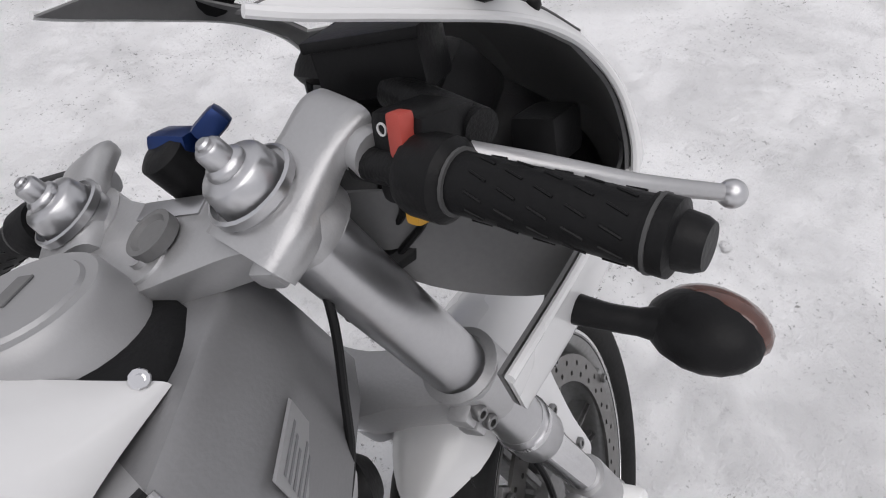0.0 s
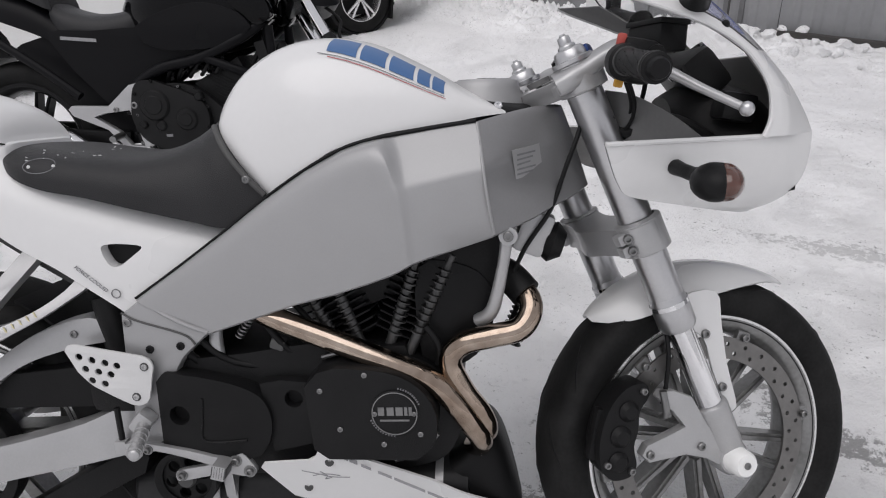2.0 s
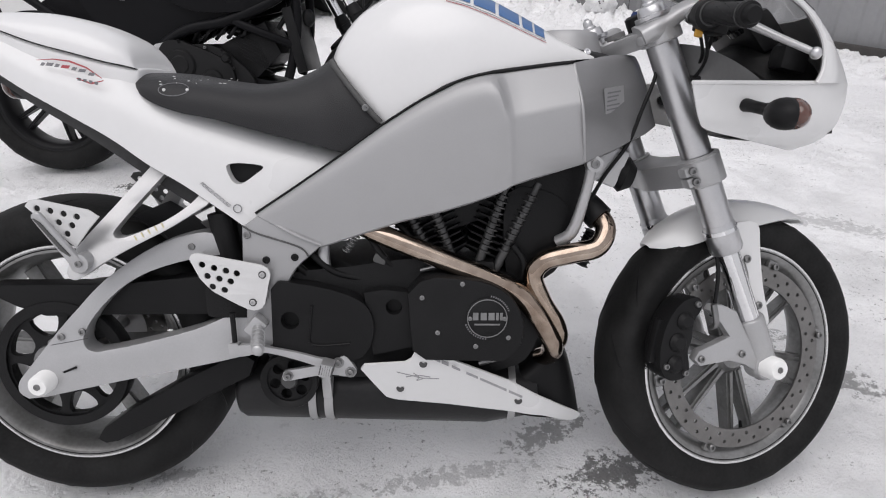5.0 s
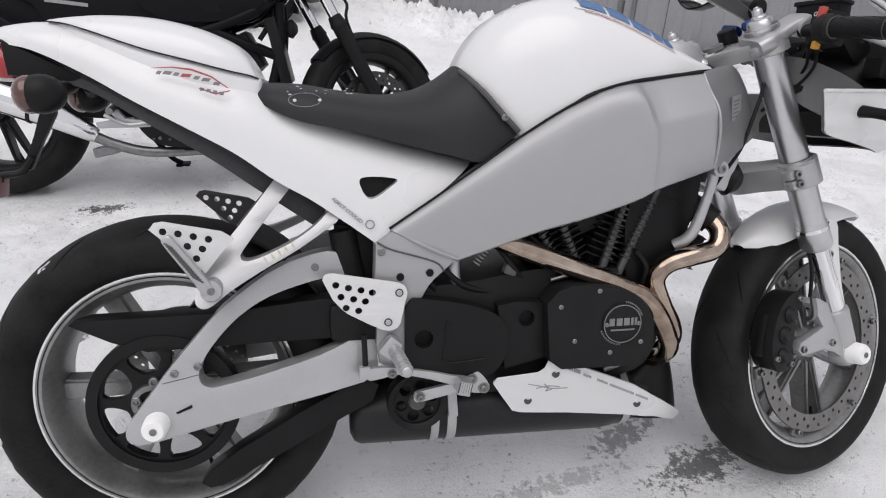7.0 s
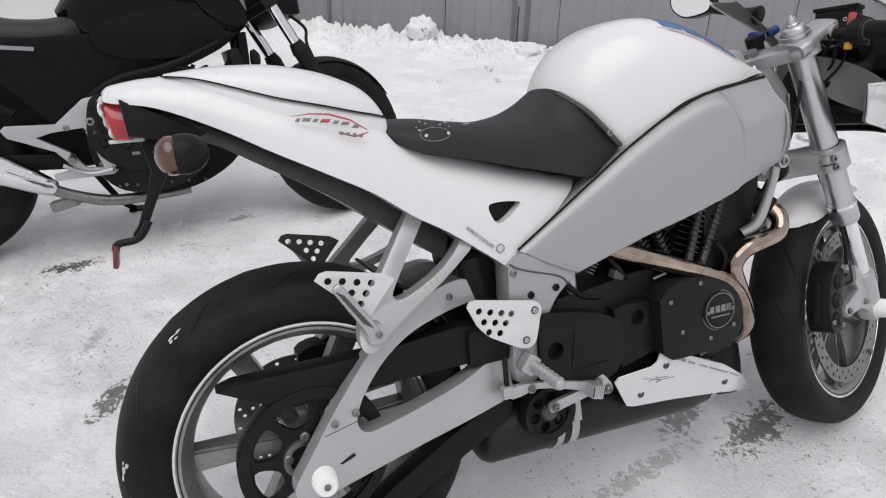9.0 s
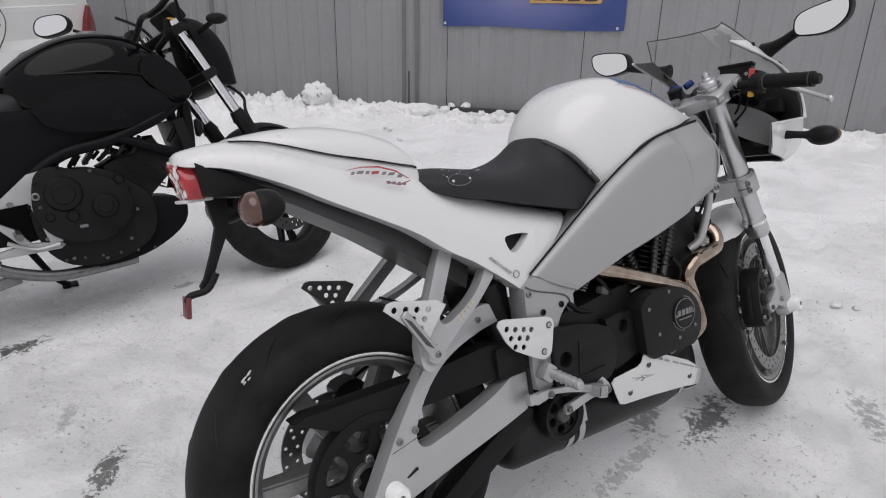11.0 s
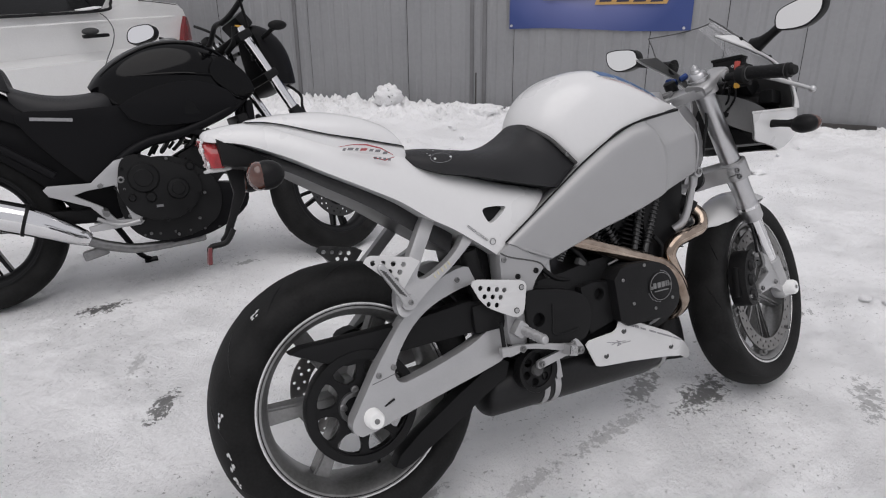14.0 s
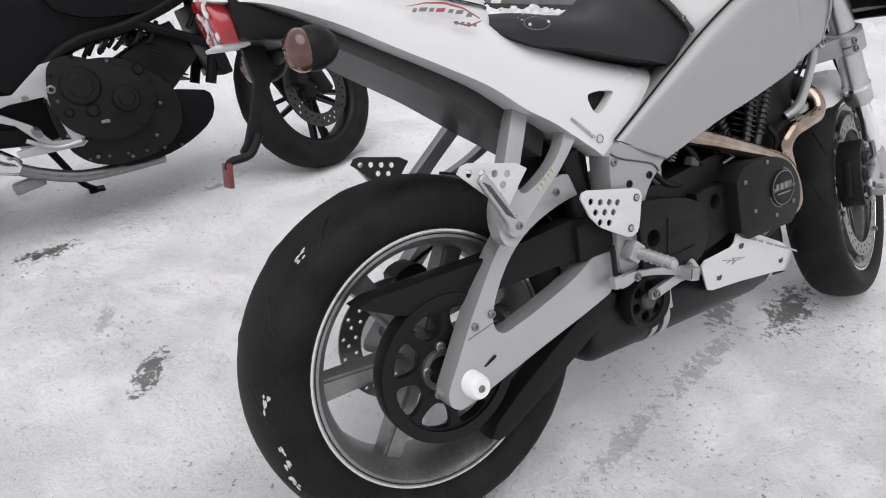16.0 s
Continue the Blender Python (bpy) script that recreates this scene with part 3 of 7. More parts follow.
# ---- wheels ----
def wheel(name, parent, c, m, R, wide, rim_r, spokes, twin, front, mats=(RIMS, RIMLIP, RUBBER)):
    """A cast wheel about a sideways axle; the rim is the part, tyre, hub, spokes and rotors hang on it."""
    h = wide / 2
    at = m @ Matrix.Translation(c)
    w = rim_r
    hw = h * 0.78
    prof = [(w - 0.028, -hw * 0.45), (w - 0.022, -hw * 0.8), (w - 0.004, -hw * 0.9), (w - 0.003, -hw * 1.0), (w - 0.014, -hw * 1.0), (w - 0.026, -hw * 0.82), (w - 0.034, -hw * 0.45),
            (w - 0.034, hw * 0.45), (w - 0.026, hw * 0.82), (w - 0.014, hw * 1.0), (w - 0.003, hw * 1.0), (w - 0.004, hw * 0.9), (w - 0.022, hw * 0.8), (w - 0.028, hw * 0.45)]
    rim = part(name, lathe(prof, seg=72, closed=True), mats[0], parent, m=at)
    for s in (-1, 1):
        lip = [(w - 0.004, s * (hw + 0.001)), (w + 0.002, s * (hw + 0.001)), (w + 0.004, s * (hw - 0.004)), (w + 0.002, s * (hw - 0.012)), (w - 0.002, s * (hw - 0.012)), (w - 0.006, s * (hw - 0.004))]
        step = [(w - 0.021, s * (hw * 0.86)), (w - 0.017, s * (hw * 0.90)), (w - 0.015, s * (hw * 0.88)), (w - 0.018, s * (hw * 0.80))]
        part("rim_lip", lathe(step, seg=72, closed=True), mats[1], rim, "bright machined edge", m=at)
        # black ring on the surface stands in for a groove's shade
        dip = [(w - 0.0125, s * (hw * 0.965)), (w - 0.0085, s * (hw * 1.004)), (w - 0.0065, s * (hw * 1.004)), (w - 0.008, s * (hw * 0.95))]
        part("rim_shade_ring", lathe(dip, seg=72, closed=True), BLACKPL, rim, "black ring painted as the shaded groove inside the rim edge", m=at)
        part("rim_lip", lathe(lip, seg=72, closed=True), mats[1], rim, "bright machined edge", m=at)
    tp = []
    for k in range(15):
        a = -1 + 2 * k / 14
        x = h * math.sin(a * math.pi / 2) * (1.0 if abs(a) < 0.99 else 0.99)
        r = R - (R - w - 0.035) * (1 - math.cos(a * math.pi / 2)) ** 1.15
        tp.append((r, x))
    tp = [(w - 0.004, -hw * 0.96), (w + 0.012, -h * 0.93)] + tp + [(w + 0.012, h * 0.93), (w - 0.004, hw * 0.96)]
    tyre = lathe(tp, seg=96, closed=True)
    part("tyre", tyre, mats[2], rim, m=at, sharp=60)
    # tread grooves pressed into the crown as thin dark slots
    gr = []
    for k in range(13):
        for s in (-1, 1):
            a0 = 2 * math.pi * (k + (0.5 if s > 0 else 0)) / 13
            pts = []
            for q in range(6):
                f = 0.18 + q / 5 * 0.52
                r = R - (R - w - 0.035) * (1 - math.cos(f * math.pi / 2)) ** 1.15 - 0.0012
                a = a0 + q * 0.055
                pts.append((r * math.cos(a), s * h * math.sin(f * math.pi / 2), r * math.sin(a)))
            gr.append(tube(pts, [0.0012, 0.0026, 0.0026, 0.0008], 5, 2))
    for g in gr:
        part("tread_groove", g, BLACKPL, rim, m=at)
    hub = lathe([(0.0, -hw * 0.62), (0.03, -hw * 0.62), (0.034, -hw * 0.5), (0.044, -hw * 0.3), (0.044, hw * 0.3), (0.034, hw * 0.5), (0.03, hw * 0.62), (0.0, hw * 0.62)], seg=28)
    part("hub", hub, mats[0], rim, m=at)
    for k in range(spokes):
        a = 360 * k / spokes + (18 if front else 0)
        for o in ((-9, 9) if twin else (0,)):
            L0, L1 = 0.036, w - 0.028
            t0, t1 = (0.017, 0.014) if twin else (0.026, 0.040)
            d = hw * (0.5 if twin else 0.42)
            bm = bmesh.new()
            bmesh.ops.create_cube(bm, size=1)
            for v in bm.verts:
                f = v.co.x + 0.5
                wd = t0 + (t1 - t0) * f
                v.co = Vector((L0 + (L1 - L0) * f, v.co.y * 2 * (d * (1.0 - 0.25 * f)), v.co.z * wd))
            bmesh.ops.bevel(bm, geom=bm.edges[:], offset=0.005, segments=2, affect="EDGES")
            turn = pose(0, 0, 0, 0, a + o * 0.72, 0) @ Matrix.Translation((0, 0, 0.006 * (-1 if o > 0 else 1) if o else 0))
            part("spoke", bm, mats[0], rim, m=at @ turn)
    part("valve", moved(tube([(w - 0.03, 0, 0), (w - 0.062, -0.004, 0)], [0.005, 0.003], 8), pose(0, 0, 0, 0, 75, 0)), BLACKPL, rim, m=at)
    return rim, at


def drilled(r0, r1, y, t, rows, rad=0.0045):
    """A flat brake ring with drilled holes."""
    hs = []
    for r, n, off in rows:
        hs += [ring((r * math.cos(2 * math.pi * k / n + off), r * math.sin(2 * math.pi * k / n + off)), rad, 8) for k in range(n)]
    return plate(ring((0, 0), r1, 72), y, y + t, 0.0, [ring((0, 0), r0, 72)] + hs)


# ---- white sports motorcycle ----
LEANING = 16.0
BIKE = Matrix.Translation((0, -0.0192, 0.0035)) @ pose(0, 0, 0, -LEANING, 0, 0)
bike = thing("white_motorcycle", "white sports motorcycle with silver frame leaning on trodden snow", "motorcycle", BIKE)
# steering: turned to the left about the raked head
RAKE, STEER = radians(22.3), radians(18.8)
AXIS = Vector((-math.sin(RAKE), 0, math.cos(RAKE)))
HEAD = Vector((1.075, 0, 0.847))
S = Matrix.Translation(HEAD) @ Matrix.Rotation(STEER, 4, AXIS) @ Matrix.Translation(-HEAD)
SI = S.inverted()
FLIP = Matrix.Diagonal((1, -1, 1, 1))


def other(p):
    """The place on the left bar that answers to a place on the turned right bar."""
    return tuple(S @ (FLIP @ (SI @ Vector(p))))


I4 = Matrix.Identity(4)
REAR, FRONT = (0.0, 0.0, 0.307), (1.326, 0.0, 0.291)

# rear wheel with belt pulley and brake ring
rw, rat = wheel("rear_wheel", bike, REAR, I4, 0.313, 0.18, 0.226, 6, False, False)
petal = []
for k in range(8):
    a = 2 * math.pi * k / 8 + 0.3
    at8 = lambda r, o: (r * math.cos(a + o), r * math.sin(a + o))
    petal.append(crv([at8(0.064, -0.18), at8(0.084, -0.30), at8(0.102, -0.27), at8(0.105, 0.0), at8(0.102, 0.27), at8(0.084, 0.30), at8(0.064, 0.18), at8(0.061, 0.0)], 2, True))
part("belt_pulley", plate(ring((0, 0), 0.118, 60), -0.112, -0.100, 0.002, petal), BLACKMETAL, rw, "black belt pulley with cut-outs", m=rat)
part("pulley_rim", lathe([(0.108, -0.118), (0.127, -0.118), (0.128, -0.115), (0.128, -0.087), (0.127, -0.084), (0.110, -0.084)], seg=60, closed=True), BLACKMETAL, rw, m=rat)
for k in range(6):
    a = 2 * math.pi * k / 6 - 0.22
    part("pulley_bolt", bolt((0.046 * math.cos(a), -0.112, 0.046 * math.sin(a)), 0.009, 0.008), STEEL, rw, m=rat)
part("rear_rotor", drilled(0.075, 0.118, 0.082, 0.005, ((0.085, 18, 0), (0.098, 18, 0.17), (0.109, 18, 0.05)), 0.004), ROTOR, rw, "drilled steel brake ring", m=rat)
part("axle", lathe([(0, -0.16), (0.014, -0.16), (0.014, 0.16), (0, 0.16)], REAR, (0, 1, 0), 16), STEEL, bike)
part("axle_slider", lathe([(0, -0.030), (0.016, -0.030), (0.020, -0.024), (0.022, 0.014), (0.018, 0.018), (0, 0.018)], (0.0, -0.172, 0.300), (0, 1, 0), 24), NYLON, bike, "white nylon crash bobbin")
part("slider_bolt", bolt((0.0, -0.2022, 0.300), 0.006, 0.002), STEEL, bike)


def both(name, make, material, label="", sides=(1, -1)):
    for s in sides:
        b = make()
        part(name, b if s > 0 else flipped(b), material, bike, label)

# crusts of snow caught on the rear tyre
rnd = random.Random(11)
for a0, v0, size in ((172, -0.072, 0.7), (190, -0.076, 0.9), (200, -0.070, 0.6), (128, -0.058, 0.5)):
    flakes = []
    for _ in range(9):
        a, v = radians(a0 + rnd.uniform(-4, 4) * size), v0 + rnd.uniform(-0.005, 0.005)
        f = math.asin(min(0.98, abs(v) / 0.09)) / (math.pi / 2)
        r = 0.313 - (0.313 - 0.226 - 0.035) * (1 - math.cos(f * math.pi / 2)) ** 1.15
        flakes.append(egg((r * math.cos(a), v, 0.307 + r * math.sin(a)), (0.0016, 0.001 + rnd.uniform(0, 0.0016) * size, 0.003 + rnd.uniform(0, 0.006) * size), (0, -math.degrees(a), 0), 8))
    part("snow_crust", join(*flakes), DRIFT, bike, "snow stuck on the tyre")

# swing arm: an open A of cast aluminium on each side
SW = (crv([(-0.030, 0.268), (-0.046, 0.280), (-0.046, 0.300), (-0.030, 0.322), (-0.006, 0.352), (0.026, 0.392), (0.058, 0.428), (0.110, 0.482), (0.183, 0.533), (0.240, 0.557), (0.290, 0.566), (0.318, 0.556)], 3)
      + [(0.332, 0.536)] + crv([(0.320, 0.524), (0.262, 0.516), (0.190, 0.496), (0.135, 0.464), (0.092, 0.420), (0.071, 0.384), (0.071, 0.362), (0.086, 0.351), (0.112, 0.353), (0.170, 0.363), (0.268, 0.386), (0.330, 0.411)], 3)
      + [(0.368, 0.426), (0.370, 0.350)] + crv([(0.345, 0.330), (0.270, 0.316), (0.163, 0.299), (0.060, 0.281), (0.000, 0.270)], 3))


def arm_lean(u, w):
    """The arm runs inwards and upwards from the axle."""
    return 0.185 * ((u - 0.04) * 0.6 + (w - 0.37) * 0.8)


both("swing_arm", lambda: plate(SW, -0.160, -0.120, 0.011, warp=arm_lean), CAST, "satin cast aluminium")
part("swing_arm_bridge", box((0.10, 0.26, 0.075), (0.335, 0, 0.44), bevel=0.02), BLACKMETAL, bike)
for u, w, r in ((0.031, 0.381, 0.008), (0.068, 0.389, 0.008), (0.266, 0.540, 0.0078)):
    part("bolt", bolt((u, -0.160 + arm_lean(u, w), w), r * 0.85, 0.004), STEEL, bike)
part("adjuster_slot", box((0.034, 0.003, 0.004), (0.040, -0.1600 + arm_lean(0.040, 0.318), 0.318), (0, -22, 0), 0), BLACKPL, bike)
part("arm_seam", tube([(u, -0.1598 + arm_lean(u, w), w) for u, w in ((0.012, 0.366), (0.046, 0.371), (0.076, 0.376))], 0.0008, 6), GREYPL, bike)
part("axle_collar", lathe([(0.024, 0), (0.034, 0), (0.036, 0.008), (0.030, 0.016), (0.024, 0.016)], (-0.02, -0.118, 0.312), (0, 1, 0), 24, True), STEEL, bike)

# belt, guards
part("upper_belt_guard", plate([(-0.140, 0.458), (-0.113, 0.466), (0.107, 0.468), (0.28, 0.485), (0.345, 0.470), (0.345, 0.410), (0.101, 0.407), (-0.02, 0.404), (-0.075, 0.424)], -0.116, -0.070, 0.006), BLACKPL, bike)
part("lower_belt_guard", plate([(0.050, 0.152), (0.066, 0.176), (0.120, 0.214), (0.230, 0.277), (0.345, 0.336), (0.372, 0.318), (0.360, 0.286), (0.290, 0.250), (0.180, 0.190), (0.090, 0.146), (0.066, 0.142)], -0.122, -0.078, 0.006), BLACKPL, bike)
part("belt", tube([(0.02, -0.094, 0.430), (0.20, -0.094, 0.425), (0.38, -0.094, 0.41)], 0.008, 8), BLACKPL, bike)
part("hugger", skin([[(0.325 * math.cos(a) * 1.0, v, 0.307 + 0.325 * math.sin(a)) for v in (-0.085, -0.05, 0, 0.05, 0.085)] for a in np.linspace(radians(20), radians(62), 9)], 0.005), BLACKPL, bike)
part("shock_reservoir", tube([(0.315, -0.085, 0.60), (0.335, -0.085, 0.47)], 0.024, 16), BLACKMETAL, bike)

# tail
T1 = [(-0.228, 0.934, -0.230, 0.922, 0.020, 2.2), (-0.212, 0.942, -0.218, 0.913, 0.048, 2.3), (-0.15, 0.949, -0.155, 0.900, 0.074, 2.4), (-0.065, 0.942, -0.073, 0.862, 0.098, 2.5),
      (0.01, 0.915, 0.0, 0.820, 0.114, 2.6), (0.09, 0.892, 0.085, 0.774, 0.124, 2.7), (0.16, 0.870, 0.15, 0.737, 0.129, 2.9), (0.22, 0.830, 0.21, 0.693, 0.130, 3.2),
      (0.31, 0.792, 0.265, 0.660, 0.130, 3.4), (0.41, 0.757, 0.315, 0.624, 0.129, 3.6), (0.50, 0.732, 0.355, 0.594, 0.127, 3.8), (0.555, 0.718, 0.372, 0.580, 0.126, 3.8)]
tail = part("tail_cowl", arch(T1, 5, 12), WHITE, bike, "glossy white tail and side panels")
cut(tail, plate(crv([(0.346, 0.690), (0.362, 0.696), (0.395, 0.694), (0.411, 0.689), (0.398, 0.677), (0.372, 0.660), (0.356, 0.664)], 4, True), -0.2, 0.2))
# black filler added inside so the side opening reads as shaded
part("tail_dark_filler", arch([(s[0] + 0.012, s[1] - 0.014, s[2] + 0.012, s[3] + 0.014, max(0.01, s[4] - 0.022), s[5]) for s in T1[5:]], 3, 8), BLACKPL, bike)
H1 = [(-0.136, 0.953, -0.140, 0.947, 0.040, 2.2), (-0.10, 0.957, -0.105, 0.941, 0.066, 2.3), (-0.05, 0.960, -0.065, 0.929, 0.086, 2.4), (0.02, 0.957, 0.015, 0.902, 0.101, 2.6), (0.085, 0.943, 0.085, 0.884, 0.108, 2.8),
      (0.130, 0.926, 0.138, 0.870, 0.107, 2.9), (0.158, 0.910, 0.170, 0.863, 0.100, 2.9), (0.174, 0.890, 0.184, 0.859, 0.094, 2.8), (0.181, 0.868, 0.188, 0.857, 0.086, 2.6)]
part("seat_hump", arch(H1, 5, 10), WHITE, bike, "glossy white passenger seat cover")
part("hump_base", arch([(s[2] + 0.004, s[3] + 0.001, s[2] + 0.004, s[3] - 0.045, s[4] - 0.001, 9) for s in H1], 5, 12), WHITE, bike)
part("hump_seam", tube([(u, -b - 0.0005, w) for _, _, u, w, b, _ in [(0, 0, s[2], s[3], s[4] * 1.0, 0) for s in H1]], 0.0011, 8), BLACKPL, bike)
part("hump_seam", tube([(u, b + 0.0005, w) for _, _, u, w, b, _ in [(0, 0, s[2], s[3], s[4] * 1.0, 0) for s in H1]], 0.0011, 8), BLACKPL, bike)
# dark undertray below the tail
U1 = [(-0.205, 0.915, -0.200, 0.862, 0.044, 3), (-0.15, 0.90, -0.150, 0.853, 0.060, 3.2), (-0.08, 0.87, -0.085, 0.840, 0.064, 3.2), (0.0, 0.83, 0.0, 0.790, 0.080, 3), (0.10, 0.785, 0.095, 0.732, 0.084, 3), (0.20, 0.73, 0.185, 0.666, 0.080, 3), (0.30, 0.66, 0.275, 0.600, 0.070, 3)]
part("undertray", arch(U1, 5, 8), UNDER, bike, "matt dark grey undertray")
part("tail_mask", plate([(-0.205, 0.918), (-0.15, 0.892), (-0.075, 0.852), (-0.10, 0.846), (-0.165, 0.856), (-0.200, 0.862)], -0.062, 0.062, 0.006), BLACKPL, bike)
part("rear_lamp", arch([(-0.238, 0.922, -0.222, 0.862, 0.030, 3), (-0.232, 0.922, -0.218, 0.860, 0.044, 3), (-0.205, 0.920, -0.196, 0.858, 0.048, 3)], 3, 6), REDLENS, bike, "red rear lamp lens")
part("lamp_foot", box((0.05, 0.07, 0.006), (-0.205, 0, 0.857)), LIGHTINK, bike)
# lamp with a fringe of snow
fr = []
rnd = random.Random(3)
for _ in range(26):
    z = rnd.uniform(-0.02, 0.034)
    fr.append(egg((-0.2275 - z * 0.16 + rnd.uniform(-0.003, 0.003), rnd.uniform(-0.040, 0.015), 0.886 + z), (0.003, 0.0015 + rnd.uniform(0, 0.003), 0.003 + rnd.uniform(0, 0.007)), n=8))
part("snow_crust", join(*fr), DRIFT, bike, "snow stuck on the lamp")
for s in (-1, 1):
    y = -0.128 * (1 if s < 0 else -0.72)
    part("rear_indicator", join(egg((-0.128, y, 0.832), (0.036, 0.031, 0.030), (0, -4, 0)), tube([(-0.118, y * 0.75, 0.834), (-0.110, y * 0.35, 0.846)], 0.010, 10)), BLACKPL, bike, "smoked turn signal")
    part("indicator_lens", egg((-0.145, y, 0.8315), (0.023, 0.0300, 0.0292), (0, -4, 0)), SMOKE, bike, "smoked orange lens")
# plate hanger arm with a red reflector
part("plate_hanger", plate([(-0.188, 0.858), (-0.152, 0.852), (-0.156, 0.800), (-0.181, 0.755), (-0.204, 0.708), (-0.222, 0.702), (-0.222, 0.711), (-0.213, 0.722), (-0.194, 0.765), (-0.180, 0.805)], -0.008, 0.008, 0.003), BLACKPL, bike)
part("hanger_arm", tube([(-0.195, -0.02, 0.73), (-0.214, -0.02, 0.705), (-0.244, -0.02, 0.700), (-0.250, -0.02, 0.690)], 0.006, 8), BLACKPL, bike)
part("reflector", box((0.008, 0.036, 0.036), (-0.251, -0.012, 0.681), (0, 8, 0), 0.002), MAROON, bike, "dull red reflector")

# seat
SE = [(0.145, 0.846, 0.151, 0.838, 0.030, 2.4), (0.172, 0.852, 0.176, 0.827, 0.085, 2.6), (0.215, 0.853, 0.215, 0.804, 0.118, 2.8), (0.26, 0.850, 0.265, 0.786, 0.130, 3.0), (0.32, 0.840, 0.335, 0.772, 0.132, 3.2), (0.39, 0.833, 0.415, 0.751, 0.132, 3.2),
      (0.45, 0.841, 0.50, 0.730, 0.131, 3.0), (0.49, 0.858, 0.555, 0.718, 0.129, 2.8), (0.512, 0.872, 0.585, 0.738, 0.127, 2.7), (0.528, 0.884, 0.622, 0.764, 0.122, 2.6)]
part("seat", arch(SE, 5, 12), SEATV, bike, "black vinyl seat")
part("seat_trim", tube([(0.530, -0.068, 0.872), (0.560, -0.112, 0.838), (0.592, -0.126, 0.800), (0.622, -0.128, 0.768)], 0.005, 8), GREYPL, bike)
part("seat_bolt", bolt((0.596, -0.130, 0.793), 0.006, 0.004), STEEL, bike)
SES = crv(SE, 5)


def on_seat(u, w):
    """Sideways place of the seat's right flank."""
    top, foot, b, n = (float(np.interp(u, [q[0] for q in SES], [q[i] for q in SES])) for i in (1, 3, 4, 5))
    h = min(0.999, max(0.02, (w - foot) / (top - foot)))
    a = math.acos(h ** (n / 2))
    return -b * math.sin(a) ** (2 / n)


ringpts = [(0.262 + 0.026 * math.cos(a), 0.823 + 0.011 * math.sin(a)) for a in np.linspace(0, 2 * math.pi, 30)]
part("seat_badge", tube([(u, on_seat(u, w) - 0.0004, w) for u, w in ringpts], 0.0007, 5, smooth=False), GREYINK, bike, "faint stitched ring")
for u in (0.246, 0.286):
    part("seat_stud", egg((u, on_seat(u, 0.822), 0.822), (0.0032, 0.002, 0.003), n=8), LIGHTINK, bike)

# frozen drops and scuffs on the seat
rnd = random.Random(21)
for _ in range(15):
    u, w = rnd.uniform(0.235, 0.360), rnd.uniform(0.830, 0.846)
    part("frozen_drop", egg((u, on_seat(u, w), w), (rnd.uniform(0.0010, 0.0038), 0.0009, rnd.uniform(0.0006, 0.0012)), (0, rnd.uniform(-40, 40), 0), 8), LIGHTINK, bike, "frozen water drop")

# tank cover
TA = [(0.520, 0.862, 0.622, 0.752, 0.108, 2.6), (0.540, 0.909, 0.642, 0.766, 0.129, 2.7), (0.582, 0.958, 0.683, 0.794, 0.144, 2.8), (0.646, 0.992, 0.728, 0.829, 0.155, 2.9), (0.715, 1.003, 0.785, 0.848, 0.155, 2.9), (0.79, 0.991, 0.845, 0.857, 0.147, 2.8),
      (0.865, 0.956, 0.905, 0.866, 0.134, 2.8), (0.930, 0.918, 0.950, 0.873, 0.116, 2.9), (0.968, 0.897, 0.980, 0.876, 0.104, 3.0), (0.986, 0.888, 0.996, 0.877, 0.097, 3.0)]
TAS = crv(TA, 5)
tank = part("tank_cover", arch(TA, 6, 14), WHITE, bike, "glossy white tank cover")
notch = plate([(0.874, 0.0), (1.06, -0.150), (1.06, 0.150)], -1.2, -0.6)
notch.transform(Matrix(((1, 0, 0, 0), (0, 0, 1, 0), (0, -1, 0, 0), (0, 0, 0, 1))))
cut(tank, notch)
for side in (-1, 1):
    part("notch_trim", skin([[(0.876 + 0.110 * f, side * (0.087 * f - 0.001), w + g) for f in np.linspace(0, 1, 8) for w in (float(np.interp(0.876 + 0.110 * f, [0.865, 0.93, 0.968, 0.986], [0.951, 0.915, 0.894, 0.886])),)] for g in (-0.050, -0.002)], 0.002), BLACKPL, bike, "black trim inside the tank notch")
part("tank_bolt", bolt((0.983, -0.090, 0.888), 0.0065, 0.004, (0.2, -0.8, 0.6)), CHROME, bike)


def on_tank(f, a):
    """A place on the tank: f along it from 0 to 1, a from the crest (0) to the foot (1)."""
    s = np.array([np.interp(f * (len(TAS) - 1), range(len(TAS)), [q[i] for q in TAS]) for i in range(6)])
    tu, tw, bu, bw, b, n = s
    an = a * math.pi / 2
    h, x = math.cos(an) ** (2 / n), math.sin(an) ** (2 / n)
    return Vector((bu + (tu - bu) * h, -b * x, bw + (tw - bw) * h))


def decal(poly, material, name, label="", lift=0.0012):
    """A thin sticker that follows the tank; the outline is in (f, a)."""
    n = 6
    rows = []
    (a0, b0), (a1, b1), (a2, b2), (a3, b3) = poly
    for j in range(n + 1):
        t = j / n
        row = []
        for i in range(n + 1):
            s = i / n
            f = (a0 * (1 - s) + a1 * s) * (1 - t) + (a3 * (1 - s) + a2 * s) * t
            a = (b0 * (1 - s) + b1 * s) * (1 - t) + (b3 * (1 - s) + b2 * s) * t
            p = on_tank(f, a)
            nn = (on_tank(f + 0.01, a) - p).cross(on_tank(f, a + 0.01) - p).normalized()
            if nn.z < 0:
                nn = -nn
            row.append(p + nn * lift)
        rows.append(row)
    part(name, skin(rows), material, bike, label)


